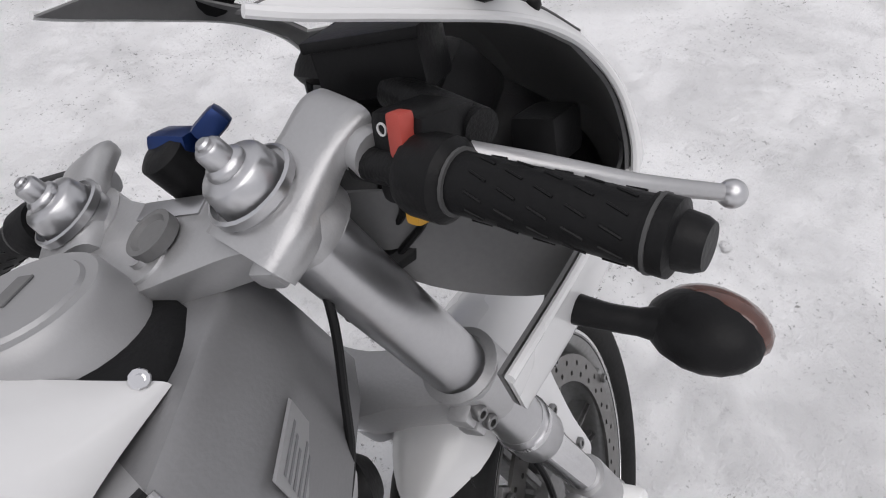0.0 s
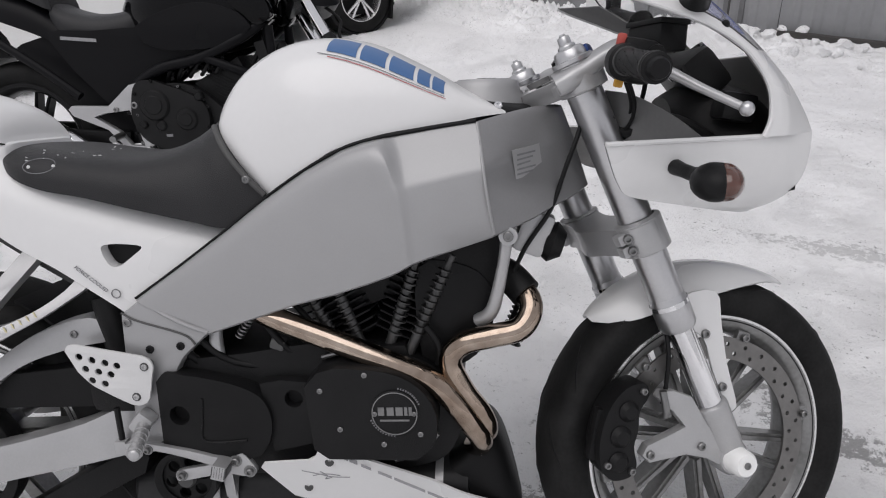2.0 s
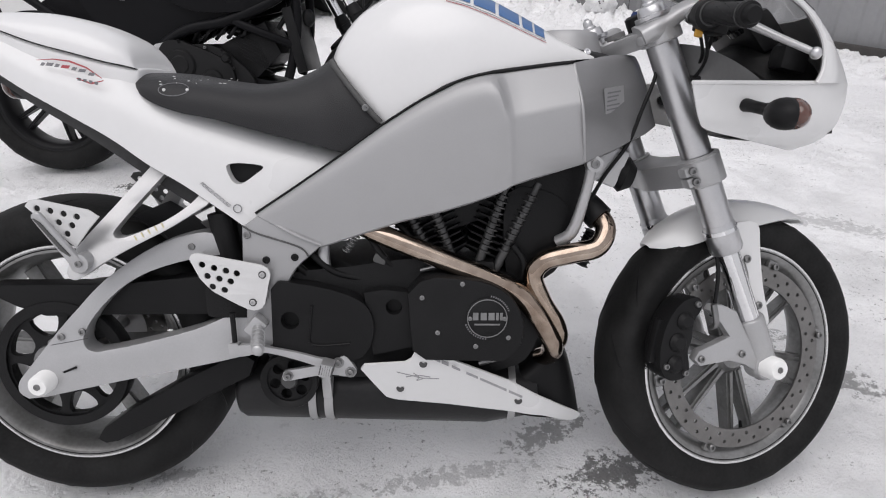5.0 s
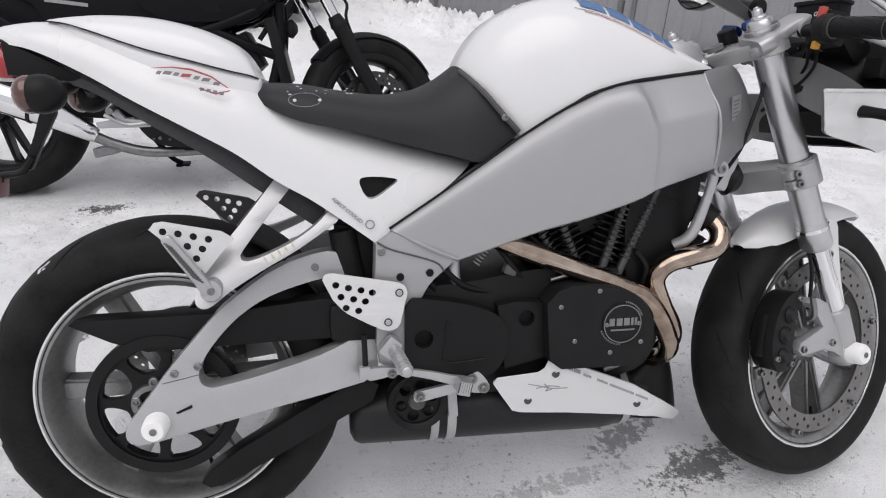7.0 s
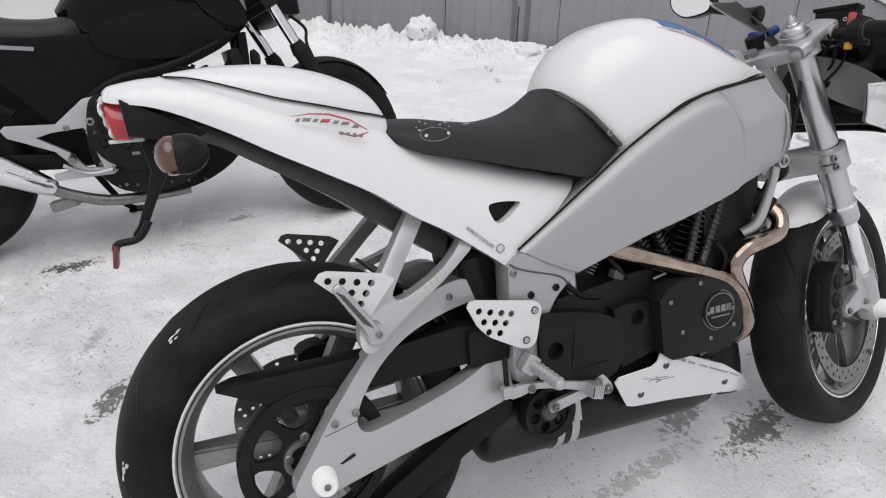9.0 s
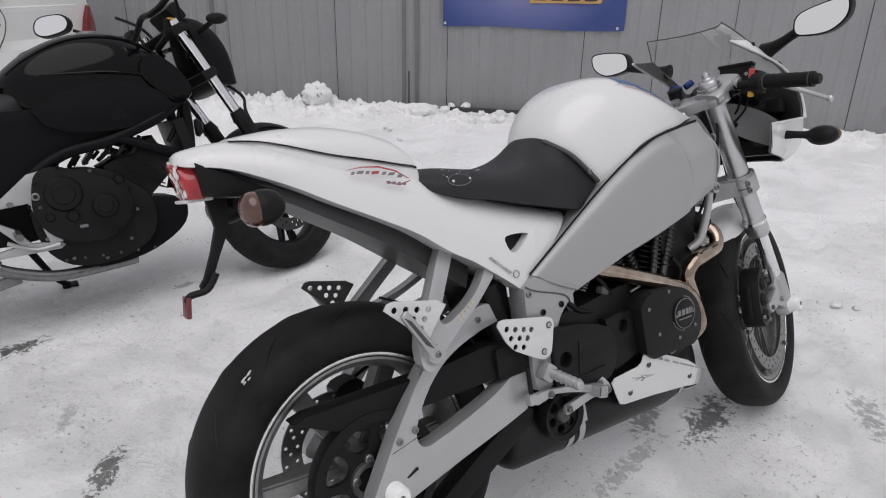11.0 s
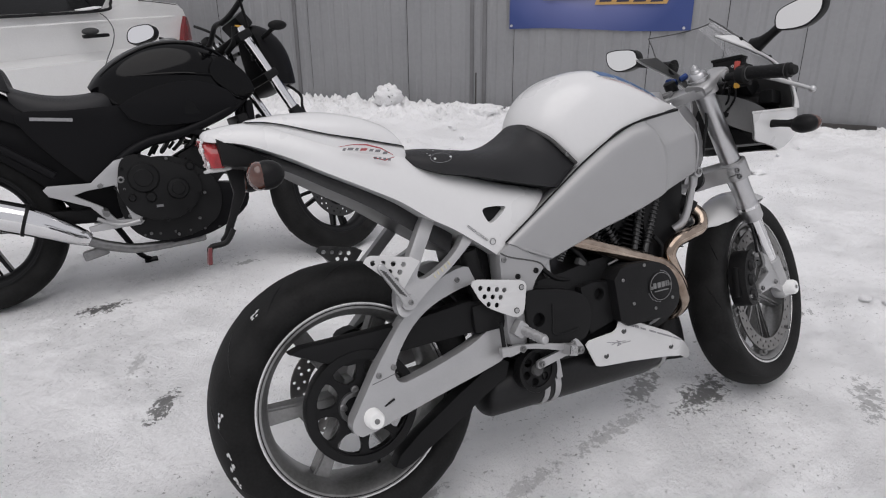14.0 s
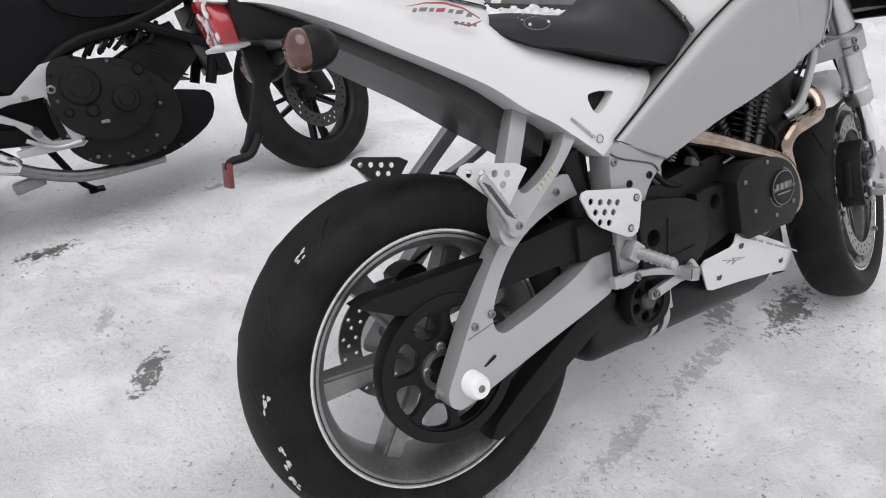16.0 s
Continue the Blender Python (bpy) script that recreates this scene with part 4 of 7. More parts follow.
# blue slanted blocks stand for the maker's name, with thin lines beneath
def mark_top(f):
    return 0.205 + (f - 0.455) * 0.95


def mark_low(f):
    return 0.45 + (f - 0.455) * 1.15


for f0, f1 in ((0.452, 0.514), (0.522, 0.574), (0.582, 0.632), (0.640, 0.668), (0.674, 0.702)):
    decal([(f0, mark_low(f0)), (f1, mark_low(f1)), (f1 + 0.020, mark_top(f1)), (f0 + 0.020, mark_top(f0))], BLUE, "tank_mark", "blue slanted block")
decal([(0.43, 0.468), (0.70, 0.778), (0.70, 0.769), (0.43, 0.459)], GREYINK, "tank_line", "thin dark line", 0.0016)
decal([(0.45, 0.520), (0.70, 0.808), (0.70, 0.798), (0.45, 0.510)], REDINK, "tank_line", "thin red line", 0.0016)

# ---- frame ----
RISE = (0, 0.02, 0.05, 0.10, 0.18, 0.28, 0.36, 0.39, 0.42, 0.60, 0.80, 1.0)
ROUND = (0, 0.34, 0.60, 0.80, 0.92, 0.97, 0.99, 1.0, 1.0, 1.0, 1.0, 1.0)  # rear panel: flat with a rounded upper edge
FACET = (0, 0.06, 0.13, 0.26, 0.47, 0.73, 0.93, 0.98, 1.0, 1.0, 1.0, 1.0)  # front: a sloping upper face over an upright one
BEAM = [  # top u, top w, foot u, foot w, sideways at the top, the middle and the foot, share of the facet, bow
    (0.395, 0.606, 0.512, 0.549, 0.132, 0.143, 0.142, 0, 0), (0.470, 0.655, 0.578, 0.572, 0.133, 0.150, 0.149, 0, 0), (0.560, 0.716, 0.660, 0.600, 0.137, 0.160, 0.157, 0, 0),
    (0.626, 0.763, 0.728, 0.618, 0.145, 0.170, 0.164, 0, 0), (0.695, 0.806, 0.782, 0.636, 0.154, 0.180, 0.172, 0, 0.2), (0.753, 0.835, 0.818, 0.650, 0.162, 0.190, 0.179, 0, 0.6),
    (0.785, 0.845, 0.832, 0.657, 0.161, 0.197, 0.184, 0, 1), (0.800, 0.848, 0.8385, 0.661, 0.160, 0.201, 0.187, 0.02, 1), (0.808, 0.8495, 0.843, 0.664, 0.159, 0.2030, 0.1885, 0.15, 1), (0.816, 0.851, 0.847, 0.666, 0.157, 0.2025, 0.1885, 0.55, 1),
    (0.824, 0.852, 0.851, 0.668, 0.155, 0.1990, 0.1860, 0.9, 1), (0.834, 0.8535, 0.857, 0.670, 0.154, 0.1970, 0.184, 1, 0.9), (0.860, 0.857, 0.878, 0.677, 0.152, 0.1965, 0.182, 1, 0.6), (0.905, 0.863, 0.926, 0.691, 0.148, 0.195, 0.176, 1, 0.2), (0.950, 0.868, 0.972, 0.704, 0.145, 0.190, 0.168, 1, 0),
    (0.972, 0.873, 0.998, 0.712, 0.130, 0.172, 0.156, 0.9, 0), (1.005, 0.880, 1.034, 0.724, 0.105, 0.142, 0.134, 0.8, 0), (1.036, 0.885, 1.068, 0.738, 0.078, 0.114, 0.108, 0.7, 0), (1.066, 0.886, 1.102, 0.750, 0.050, 0.086, 0.082, 0.6, 0), (1.084, 0.885, 1.124, 0.760, 0.025, 0.056, 0.054, 0.5, 0)]


def spar(part_of):
    """One side of the frame over a stretch of its sections, closed on the inside."""
    bm, rows = bmesh.new(), []
    for tu, tw, bu, bw, vt, vm, vf, facet, bow in part_of:
        row = [(tu, -vt + 0.050, tw - 0.004)]
        for f, a, b in zip(RISE, ROUND, FACET):
            g = a + (b - a) * facet
            v = vt + (vm - vt) * g - (vm - vf) * max(0, (f - 0.55) / 0.45) ** 1.5
            e = f + (1 - (1 - f) ** 3 - f) * bow
            row.append((tu + (bu - tu) * e, -v, tw + (bw - tw) * f))
        row.append((bu - 0.002, -vf + 0.005, bw - 0.004))
        row.append((bu, -vf + 0.050, bw + 0.002))
        rows.append([bm.verts.new(q) for q in row])
    n = len(rows[0])
    for a, b in zip(rows, rows[1:]):
        for i in range(n):
            bm.faces.new((a[i], a[(i + 1) % n], b[(i + 1) % n], b[i]))
    bm.faces.new(rows[0])
    bm.faces.new(reversed(rows[-1]))
    return bm


both("frame_beam", lambda: spar(BEAM[:15]), SILVER, "silver painted hollow frame beam")
# head uses the shaded copy of the beam's paint
both("head_casting", lambda: spar(BEAM[14:]), HEADSHADE, "steering head casting, frame silver darkened as shade")
part("head_block", arch([(0.950, 0.866, 0.974, 0.708, 0.130, 4.2), (0.985, 0.874, 1.010, 0.718, 0.112, 3.6), (1.030, 0.882, 1.058, 0.733, 0.085, 3.4), (1.066, 0.884, 1.102, 0.748, 0.060, 3.2), (1.084, 0.883, 1.124, 0.763, 0.040, 3)], 4, 10), HEADSHADE, bike, "steering head casting, frame silver darkened as shade")
part("weld_bead", tube([(0.951, -0.146, 0.866), (0.955, -0.163, 0.838), (0.959, -0.190, 0.803), (0.964, -0.1905, 0.760), (0.972, -0.168, 0.706)], 0.0026, 8), SILVER, bike)
for side in (-1, 1):
    part("beam_gasket", tube([(b[0] - 0.0005, side * (b[4] + 0.0006), b[1] + 0.0014) for b in BEAM[:15]], [0.0021, 0.0021, 0.0024, 0.0032, 0.0036, 0.0030], 8), BLACKPL, bike, "thin black rubber strip")
part("weld_bead", tube([(0.398, -0.124, 0.603), (0.432, -0.139, 0.588), (0.475, -0.1445, 0.567), (0.512, -0.142, 0.551)], 0.0036, 8), SILVER, bike)
part("head_bearing_cap", lathe([(0, -0.012), (0.034, -0.012), (0.036, 0.004), (0.030, 0.012), (0, 0.012)], tuple(HEAD + AXIS * 0.052), tuple(AXIS), 24), BLACKPL, bike)
part("filler_cap", lathe([(0, 0.004), (0.042, 0.004), (0.044, 0.0015), (0.052, 0.0015), (0.055, -0.001), (0.058, -0.010), (0.070, -0.045), (0, -0.045)], (0.962, 0.0, 0.926), (0, 0, 1), 40), SILVER, bike, "round silver filler cap on the frame")
part("cap_tab", box((0.030, 0.012, 0.002), (0.966, 0.010, 0.931), (0, 0, 35), 0.0008), LINER, bike)
part("cap_surround", arch([(0.890, 0.930, 0.89, 0.86, 0.050, 2.6), (0.94, 0.905, 0.94, 0.86, 0.098, 3.2), (1.00, 0.894, 1.01, 0.86, 0.090, 3.2), (1.035, 0.888, 1.04, 0.86, 0.060, 2.8)], 4, 8), BLACKPL, bike, "black trim round the filler")
for k in range(2):
    top, low = 0.826 - 0.052 * k, 0.784 - 0.052 * k
    lab = part("warning_sticker", plate([(1.006 + 0.008 * k, low), (1.048 + 0.008 * k, low + 0.006), (1.042 + 0.008 * k, top + 0.006), (1.000 + 0.008 * k, top)], -0.1615 + 0.002 * k, -0.158 + 0.002 * k, 0, warp=lambda u, w: 0.90 * (u - 1.0)), SILVER, bike, "clear sticker with grey print")
    for q in range(5):
        wq = top - 0.006 - 0.007 * q
        part("printed_bar", plate([(1.008 + 0.008 * k, wq - 0.0028), (1.036 + 0.008 * k - 0.004 * (q % 3), wq + 0.001), (1.036 + 0.008 * k - 0.004 * (q % 3), wq + 0.0035), (1.008 + 0.008 * k, wq)], -0.1623 + 0.002 * k, -0.1610 + 0.002 * k, 0, warp=lambda u, w: 0.90 * (u - 1.0)), GREYINK, lab)

# rear bracket that joins frame and swing arm
BR = [(0.369, 0.582), (0.400, 0.604), (0.514, 0.551)] + crv([(0.488, 0.528), (0.462, 0.503), (0.442, 0.465), (0.430, 0.430), (0.424, 0.385), (0.418, 0.360)], 3) + [(0.396, 0.350), (0.372, 0.364), (0.366, 0.400), (0.368, 0.440), (0.366, 0.520)]
both("frame_bracket", lambda: plate(BR, -0.140, -0.085, 0.008), SILVER, "silver painted bracket")
part("bracket_edge", tube([(0.372, -0.1408, 0.586), (0.397, -0.1408, 0.572), (0.470, -0.1408, 0.548), (0.488, -0.1408, 0.530)], 0.0018, 6), GREYPL, bike)
for u, w, r, dark in ((0.379, 0.569, 0.007, 0), (0.411, 0.523, 0.007, 1), (0.463, 0.528, 0.007, 1)):
    if r:
        part("bolt", bolt((u, -0.139, w), r, 0.004), BLACKPL if dark else STEEL, bike)


def heel(tip, v, rows, hand=1):
    return plate(tip, v, v + 0.004, 0.0015, [ring(c, 0.0062, 10) for c in rows])


HEEL = crv([(0.274, 0.531), (0.279, 0.540), (0.292, 0.542)], 3) + crv([(0.400, 0.521), (0.412, 0.515), (0.417, 0.502), (0.413, 0.486), (0.404, 0.448), (0.392, 0.437), (0.372, 0.438), (0.326, 0.463), (0.308, 0.475), (0.290, 0.496)], 2)
HEEL = [(u + 0.004, w - 0.003) for u, w in HEEL]
HH = [(0.300, 0.522), (0.321, 0.516), (0.342, 0.511), (0.361, 0.506), (0.308, 0.501), (0.329, 0.496), (0.349, 0.491), (0.316, 0.481), (0.337, 0.475)]
HH = [(u, w - 0.004) for u, w in HH]
both("heel_guard", lambda: heel(HEEL, -0.158, HH), PALEWHITE, "white drilled heel guard")
for u, w in ((0.407, 0.500), (0.387, 0.448)):
    part("heel_spacer", lathe([(0, 0), (0.007, 0), (0.007, 0.018), (0, 0.018)], (u, -0.158, w), (0, 1, 0), 10), STEEL, bike)
    part("washer", lathe([(0.0045, 0), (0.0072, 0), (0.0072, 0.0012), (0.0045, 0.0012)], (u, -0.1592, w), (0, 1, 0), 16, True), GREYPL, bike)
    part("bolt", bolt((u, -0.158, w), 0.0050, 0.003), CAST, bike)


# passenger peg hangers: a broad flat fork, leaning in under the tail
def fork_lean(u, w):
    return 0.505 * (w - 0.51) + 0.0836 * (u - 0.09)


FORK = ([(0.235, 0.728), (0.264, 0.718), (0.225, 0.672)] + crv([(0.190, 0.630), (0.155, 0.586), (0.150, 0.574), (0.158, 0.568), (0.180, 0.572), (0.225, 0.590), (0.260, 0.610), (0.288, 0.634), (0.312, 0.668)], 3)
        + [(0.336, 0.655)] + crv([(0.305, 0.620), (0.245, 0.583), (0.183, 0.552), (0.136, 0.526), (0.109, 0.507), (0.094, 0.502), (0.082, 0.510), (0.082, 0.530), (0.095, 0.559), (0.144, 0.618), (0.199, 0.685)], 3))


def hanger():
    return plate(FORK, -0.200, -0.172, 0.009, warp=fork_lean)


both("peg_hanger", hanger, CAST, "satin cast aluminium")
PP = [(0.022, 0.630), (0.030, 0.640), (0.042, 0.642), (0.128, 0.624), (0.146, 0.612), (0.126, 0.590), (0.100, 0.558), (0.066, 0.588)]
PH = [(0.042, 0.626), (0.064, 0.622), (0.086, 0.617), (0.108, 0.612), (0.076, 0.602), (0.098, 0.597), (0.088, 0.582)]
both("passenger_heel_guard", lambda: plate(PP, -0.196, -0.192, 0.0015, [ring(c, 0.0058, 10) for c in PH]), PALEWHITE, "white drilled passenger heel guard", (1,))
both("passenger_heel_guard", lambda: plate(PP, -0.196, -0.192, 0.0015, [ring(c, 0.0058, 10) for c in PH]), GREYPL, "dark grey drilled passenger heel guard", (-1,))


for side in (1, -1):
    turn = (lambda b: b) if side > 0 else flipped
    pg = part("passenger_peg", turn(loft([((0.104, -0.200, 0.530), 0.012, 0.008), ((0.092, -0.206, 0.552), 0.010, 0.007), ((0.058, -0.213, 0.606), 0.009, 0.006), ((0.050, -0.214, 0.619), 0.008, 0.005), ((0.048, -0.214, 0.622), 0.004, 0.003)], Vector((0.82, 0, 0.56)))), CAST, bike, "folded ribbed aluminium footpeg")
    for k in range(14):
        f = k / 13
        part("rib", turn(box((0.019 - 0.004 * f, 0.004, 0.0020), (0.091 - 0.037 * f, -0.2135 - 0.006 * f, 0.553 + 0.056 * f), (0, 34, 0), 0.0006)), GREYPL, pg)
    part("peg_bracket", turn(plate(crv([(0.092, 0.536), (0.100, 0.546), (0.112, 0.548), (0.122, 0.538), (0.122, 0.524), (0.112, 0.516), (0.098, 0.517), (0.091, 0.525)], 2, True), -0.206, -0.180, 0.004)), CAST, pg)
    part("peg_pin", turn(bolt((0.108, -0.208, 0.532), 0.0060, 0.004)), STEEL, pg)
for k in range(5):
    u, w = 0.190 + 0.011 * k, 0.566 + 0.0050 * k
    part("chalk_mark", box((0.0026, 0.0010, 0.014), (u, -0.2006 + fork_lean(u, w), w), (0, -24, 0), 0, ), CHALK, bike)
# rider's peg, brake pedal and link
rp = part("rider_peg", join(tube([(0.392, -0.150, 0.402), (0.401, -0.190, 0.394), (0.410, -0.228, 0.384)], 0.0112, 14), egg((0.410, -0.229, 0.3838), (0.010, 0.005, 0.010)), box((0.030, 0.028, 0.038), (0.390, -0.154, 0.402), (0, 40, 0), 0.007)), CAST, bike, "ribbed aluminium footpeg")
for k in range(5):
    f = k / 4
    part("rib", lathe([(0.010, -0.0016), (0.0126, -0.001), (0.0126, 0.001), (0.010, 0.0016)], (0.399 + 0.010 * f, -0.180 - 0.044 * f, 0.396 - 0.011 * f), (0.2, -0.95, -0.22), 14, True), CAST, rp)
part("brake_pedal", plate(crv([(0.345, 0.352), (0.352, 0.363), (0.376, 0.365), (0.401, 0.362), (0.459, 0.351), (0.500, 0.340), (0.518, 0.336), (0.516, 0.322), (0.497, 0.324), (0.458, 0.337), (0.405, 0.350), (0.376, 0.345), (0.352, 0.342)], 2, True), -0.158, -0.147, 0.003), CAST, bike, "cast brake pedal")
part("pedal_pad", box((0.024, 0.036, 0.026), (0.518, -0.166, 0.324), (0, 14, 0), 0.003), CAST, bike)
for k in range(6):
    part("pedal_rib", box((0.0022, 0.030, 0.020), (0.508 + k * 0.0042, -0.1690, 0.3275 - k * 0.0010), (0, 14, 0), 0.0006), GREYPL, bike)
part("pedal_bracket", plate(crv([(0.432, 0.294), (0.432, 0.306), (0.442, 0.312), (0.497, 0.322), (0.530, 0.334), (0.548, 0.342), (0.560, 0.330), (0.570, 0.314), (0.566, 0.302), (0.546, 0.301), (0.512, 0.305), (0.446, 0.292)], 2, True), -0.152, -0.142, 0.003), CAST, bike, "cast pedal bracket")
for u, w, v, r in ((0.392, 0.353, -0.158, 0.0068), (0.442, 0.302, -0.152, 0.0075), (0.537, 0.329, -0.152, 0.0085), (0.559, 0.310, -0.152, 0.0085)):
    part("washer", lathe([(0.003, 0), (r + 0.002, 0), (r + 0.002, -0.0015), (0.003, -0.0015)], (u, v, w), (0, 1, 0), 18, True), STEEL, bike)
    part("nut", bolt((u, v - 0.001, w), r * 0.8, 0.006), STEEL, bike)
part("strap_foot", box((0.018, 0.005, 0.060), (0.507, -0.120, 0.272), (0, -4, 0), 0.002), CAST, bike)
part("link_rod", tube([(0.346, -0.150, 0.366), (0.345, -0.150, 0.425)], 0.005, 8), BLACKMETAL, bike)
part("link_end", box((0.020, 0.018, 0.024), (0.345, -0.150, 0.356), (0, 0, 0), 0.004), CAST, bike)
# idler pulley below the pedal
IDL = (0.439, 0.284)
part("belt_idler", lathe([(0.043, -0.006), (0.049, -0.010), (0.054, -0.012), (0.055, -0.010), (0.055, 0.016), (0.049, 0.016), (0.043, 0.010)], (IDL[0], -0.128, IDL[1]), (0, 1, 0), 36, True), BLACKMETAL, bike, "black belt idler wheel")
part("idler_web", plate(ring(IDL, 0.046, 32), -0.130, -0.122, 0.001, [ring((IDL[0] + 0.030 * math.cos(radians(60 * k + 15)), IDL[1] + 0.030 * math.sin(radians(60 * k + 15))), 0.0105, 12) for k in range(6)]), BLACKPL, bike)
part("idler_hub", lathe([(0, -0.012), (0.013, -0.012), (0.016, -0.008), (0.016, 0.012), (0, 0.012)], (IDL[0], -0.128, IDL[1]), (0, 1, 0), 16), GREYPL, bike)

# ---- engine ----
part("crankcase", plate(crv([(0.410, 0.480), (0.560, 0.505), (0.700, 0.520), (0.850, 0.490), (0.905, 0.430), (0.905, 0.350), (0.840, 0.300), (0.600, 0.285), (0.420, 0.300), (0.395, 0.390)], 4, True), -0.118, 0.118, 0.02), BLACKMETAL, bike, "black crinkle-finish crankcase")
part("sprocket_cover", plate([(0.418, 0.470)] + crv([(0.428, 0.482), (0.441, 0.484), (0.503, 0.475), (0.559, 0.459), (0.592, 0.437), (0.604, 0.400), (0.597, 0.362), (0.580, 0.338)], 4) + [(0.560, 0.330), (0.430, 0.334), (0.416, 0.350)], -0.150, -0.10, 0.012, [ring((0.450, 0.410), 0.017, 20)]), BLACKPL, bike, "black plastic sprocket cover")
part("recess_floor", box((0.05, 0.004, 0.05), (0.450, -0.128, 0.410), (0, 0, 0), 0), BLACKPL, bike)
part("cover_rib", tube([(0.492, -0.1505, 0.440), (0.488, -0.1505, 0.400), (0.490, -0.1505, 0.364), (0.560, -0.1505, 0.366)], 0.0022, 8), BLACKPL, bike)
part("link_cover", plate([(0.585, 0.462), (0.622, 0.468), (0.681, 0.462), (0.688, 0.358), (0.600, 0.338)], -0.142, -0.10, 0.008, [ring((0.641, 0.434), 0.014, 18)]), BLACKPL, bike)
part("recess_floor", box((0.04, 0.004, 0.04), (0.641, -0.122, 0.434), (0, 0, 0), 0), BLACKPL, bike)
part("timing_cover", plate([(0.668, 0.468), (0.690, 0.492)] + crv([(0.720, 0.500), (0.800, 0.492), (0.850, 0.466), (0.876, 0.420), (0.872, 0.370), (0.842, 0.340)], 3) + [(0.700, 0.342), (0.676, 0.360)], -0.172, -0.10, 0.008), BLACKMETAL, bike, "black cam cover")
part("badge", lathe([(0, -0.0035), (0.036, -0.0035), (0.038, -0.002), (0.038, 0.004), (0, 0.004)], (0.811, -0.173, 0.425), (0, 1, 0), 36), BLACKMETAL, bike, "round black badge with a bright ring")
part("badge_ring", lathe([(0.0345, -0.0042), (0.0362, -0.0042), (0.0362, -0.003), (0.0345, -0.003)], (0.811, -0.173, 0.425), (0, 1, 0), 40, True), STEEL, bike)
for k, w in enumerate((0.010, 0.011, 0.011, 0.005, 0.005)):
    x = (-0.026, -0.012, 0.002, 0.0155, 0.0225)[k]
    part("badge_mark", plate([(0.811 + x, 0.422), (0.811 + x + w, 0.422), (0.811 + x + w, 0.436), (0.811 + x, 0.436)], -0.1775, -0.176, 0), STEEL, bike)
for k in range(22):
    a = radians(200 + k * 140 / 21) if k < 11 else radians(20 + (k - 11) * 60 / 10)
    part("badge_tick", box((0.0022, 0.0010, 0.0030), (0.811 + 0.0405 * math.cos(a), -0.1722, 0.425 + 0.0405 * math.sin(a)), (0, 90 - math.degrees(a), 0), 0), GREYINK, bike)
part("badge_line", box((0.046, 0.0015, 0.003), (0.811, -0.1772, 0.414), (0, 0, 0), 0), STEEL, bike)
for s in (-1, 1):
    part("bolt", bolt((0.811 + s * 0.031, -0.1765, 0.425), 0.004, 0.003), STEEL, bike)
for u, w in ((0.694, 0.462), (0.766, 0.488), (0.722, 0.396), (0.791, 0.370), (0.850, 0.387)):
    part("bolt", bolt((u, -0.171, w), 0.0046, 0.003), STEEL, bike)
# two finned cylinders in a V
PUSHROD = mat("grimy_pushrod_metal", (0.085, 0.085, 0.085), 0.42, metal=0.7, vary=0.4, scale=40)
for name, ang, u0, w0 in (("rear_cylinder", -24, 0.735, 0.505), ("front_cylinder", 22, 0.815, 0.505)):
    d = Vector((math.sin(radians(ang)), 0, math.cos(radians(ang))))
    base = Vector((u0, 0, w0))
    m = pose(*base, 0, ang, 0)
    cyl = part(name, lathe([(0, 0), (0.050, 0), (0.050, 0.17), (0, 0.17)], (0, 0, 0), (0, 0, 1), 28), BLACKMETAL, bike, "black finned cylinder", m=m)
    for k in range(11):
        part("fin", plate(crv([(-0.052, -0.085), (0.052, -0.085), (0.060, 0), (0.052, 0.085), (-0.052, 0.085), (-0.060, 0)], 3, True), -0.0015, 0.0015, 0), BLACKMETAL, cyl, m=m @ pose(0, 0, 0.018 + k * 0.013, 90, 0, 0))
    for s in (-0.018, 0.018):
        part("pushrod_tube", tube([base + d * -0.01 + Vector((s, -0.102, 0)), base + d * 0.165 + Vector((s * 1.6, -0.090, 0))], 0.009, 12), PUSHROD, cyl)
        rb = [lathe([(0.009, -0.002), (0.0125, -0.001), (0.0125, 0.001), (0.009, 0.002)], tuple(base + d * (0.03 + 0.011 * k) + Vector((s * (1 + 0.04 * k), -0.1015 + k * 0.0007, 0))), tuple(d), 12, True) for k in range(11)]
        part("pushrod_rib", join(*rb), PUSHROD, cyl)
part("tappet_block", plate([(0.735, 0.515), (0.825, 0.515), (0.835, 0.478), (0.725, 0.478)], -0.116, -0.08, 0.006), BLACKMETAL, bike)
part("air_scoop", plate(crv([(0.870, 0.672), (0.905, 0.690), (0.985, 0.704), (0.992, 0.660), (0.975, 0.585), (0.940, 0.560), (0.890, 0.575), (0.860, 0.615)], 3, True), -0.095, 0.095, 0.015), BLACKPL, bike)
part("front_shroud", plate(crv([(0.850, 0.640), (0.930, 0.640), (0.968, 0.600), (0.968, 0.545), (0.940, 0.490), (0.890, 0.468), (0.850, 0.490)], 3, True), -0.098, 0.098, 0.014), BLACKPL, bike, "black cooling shroud")
part("rocker_box", plate([(0.64, 0.60), (0.86, 0.675), (0.90, 0.62), (0.70, 0.545)], -0.075, 0.075, 0.012), BLACKMETAL, bike)
part("tie_bar", tube([(0.992, -0.140, 0.700), (0.985, -0.135, 0.65), (0.968, -0.118, 0.575), (0.945, -0.10, 0.55)], [0.010, 0.009, 0.011, 0.012], 12), CAST, bike, "cast engine tie bar")
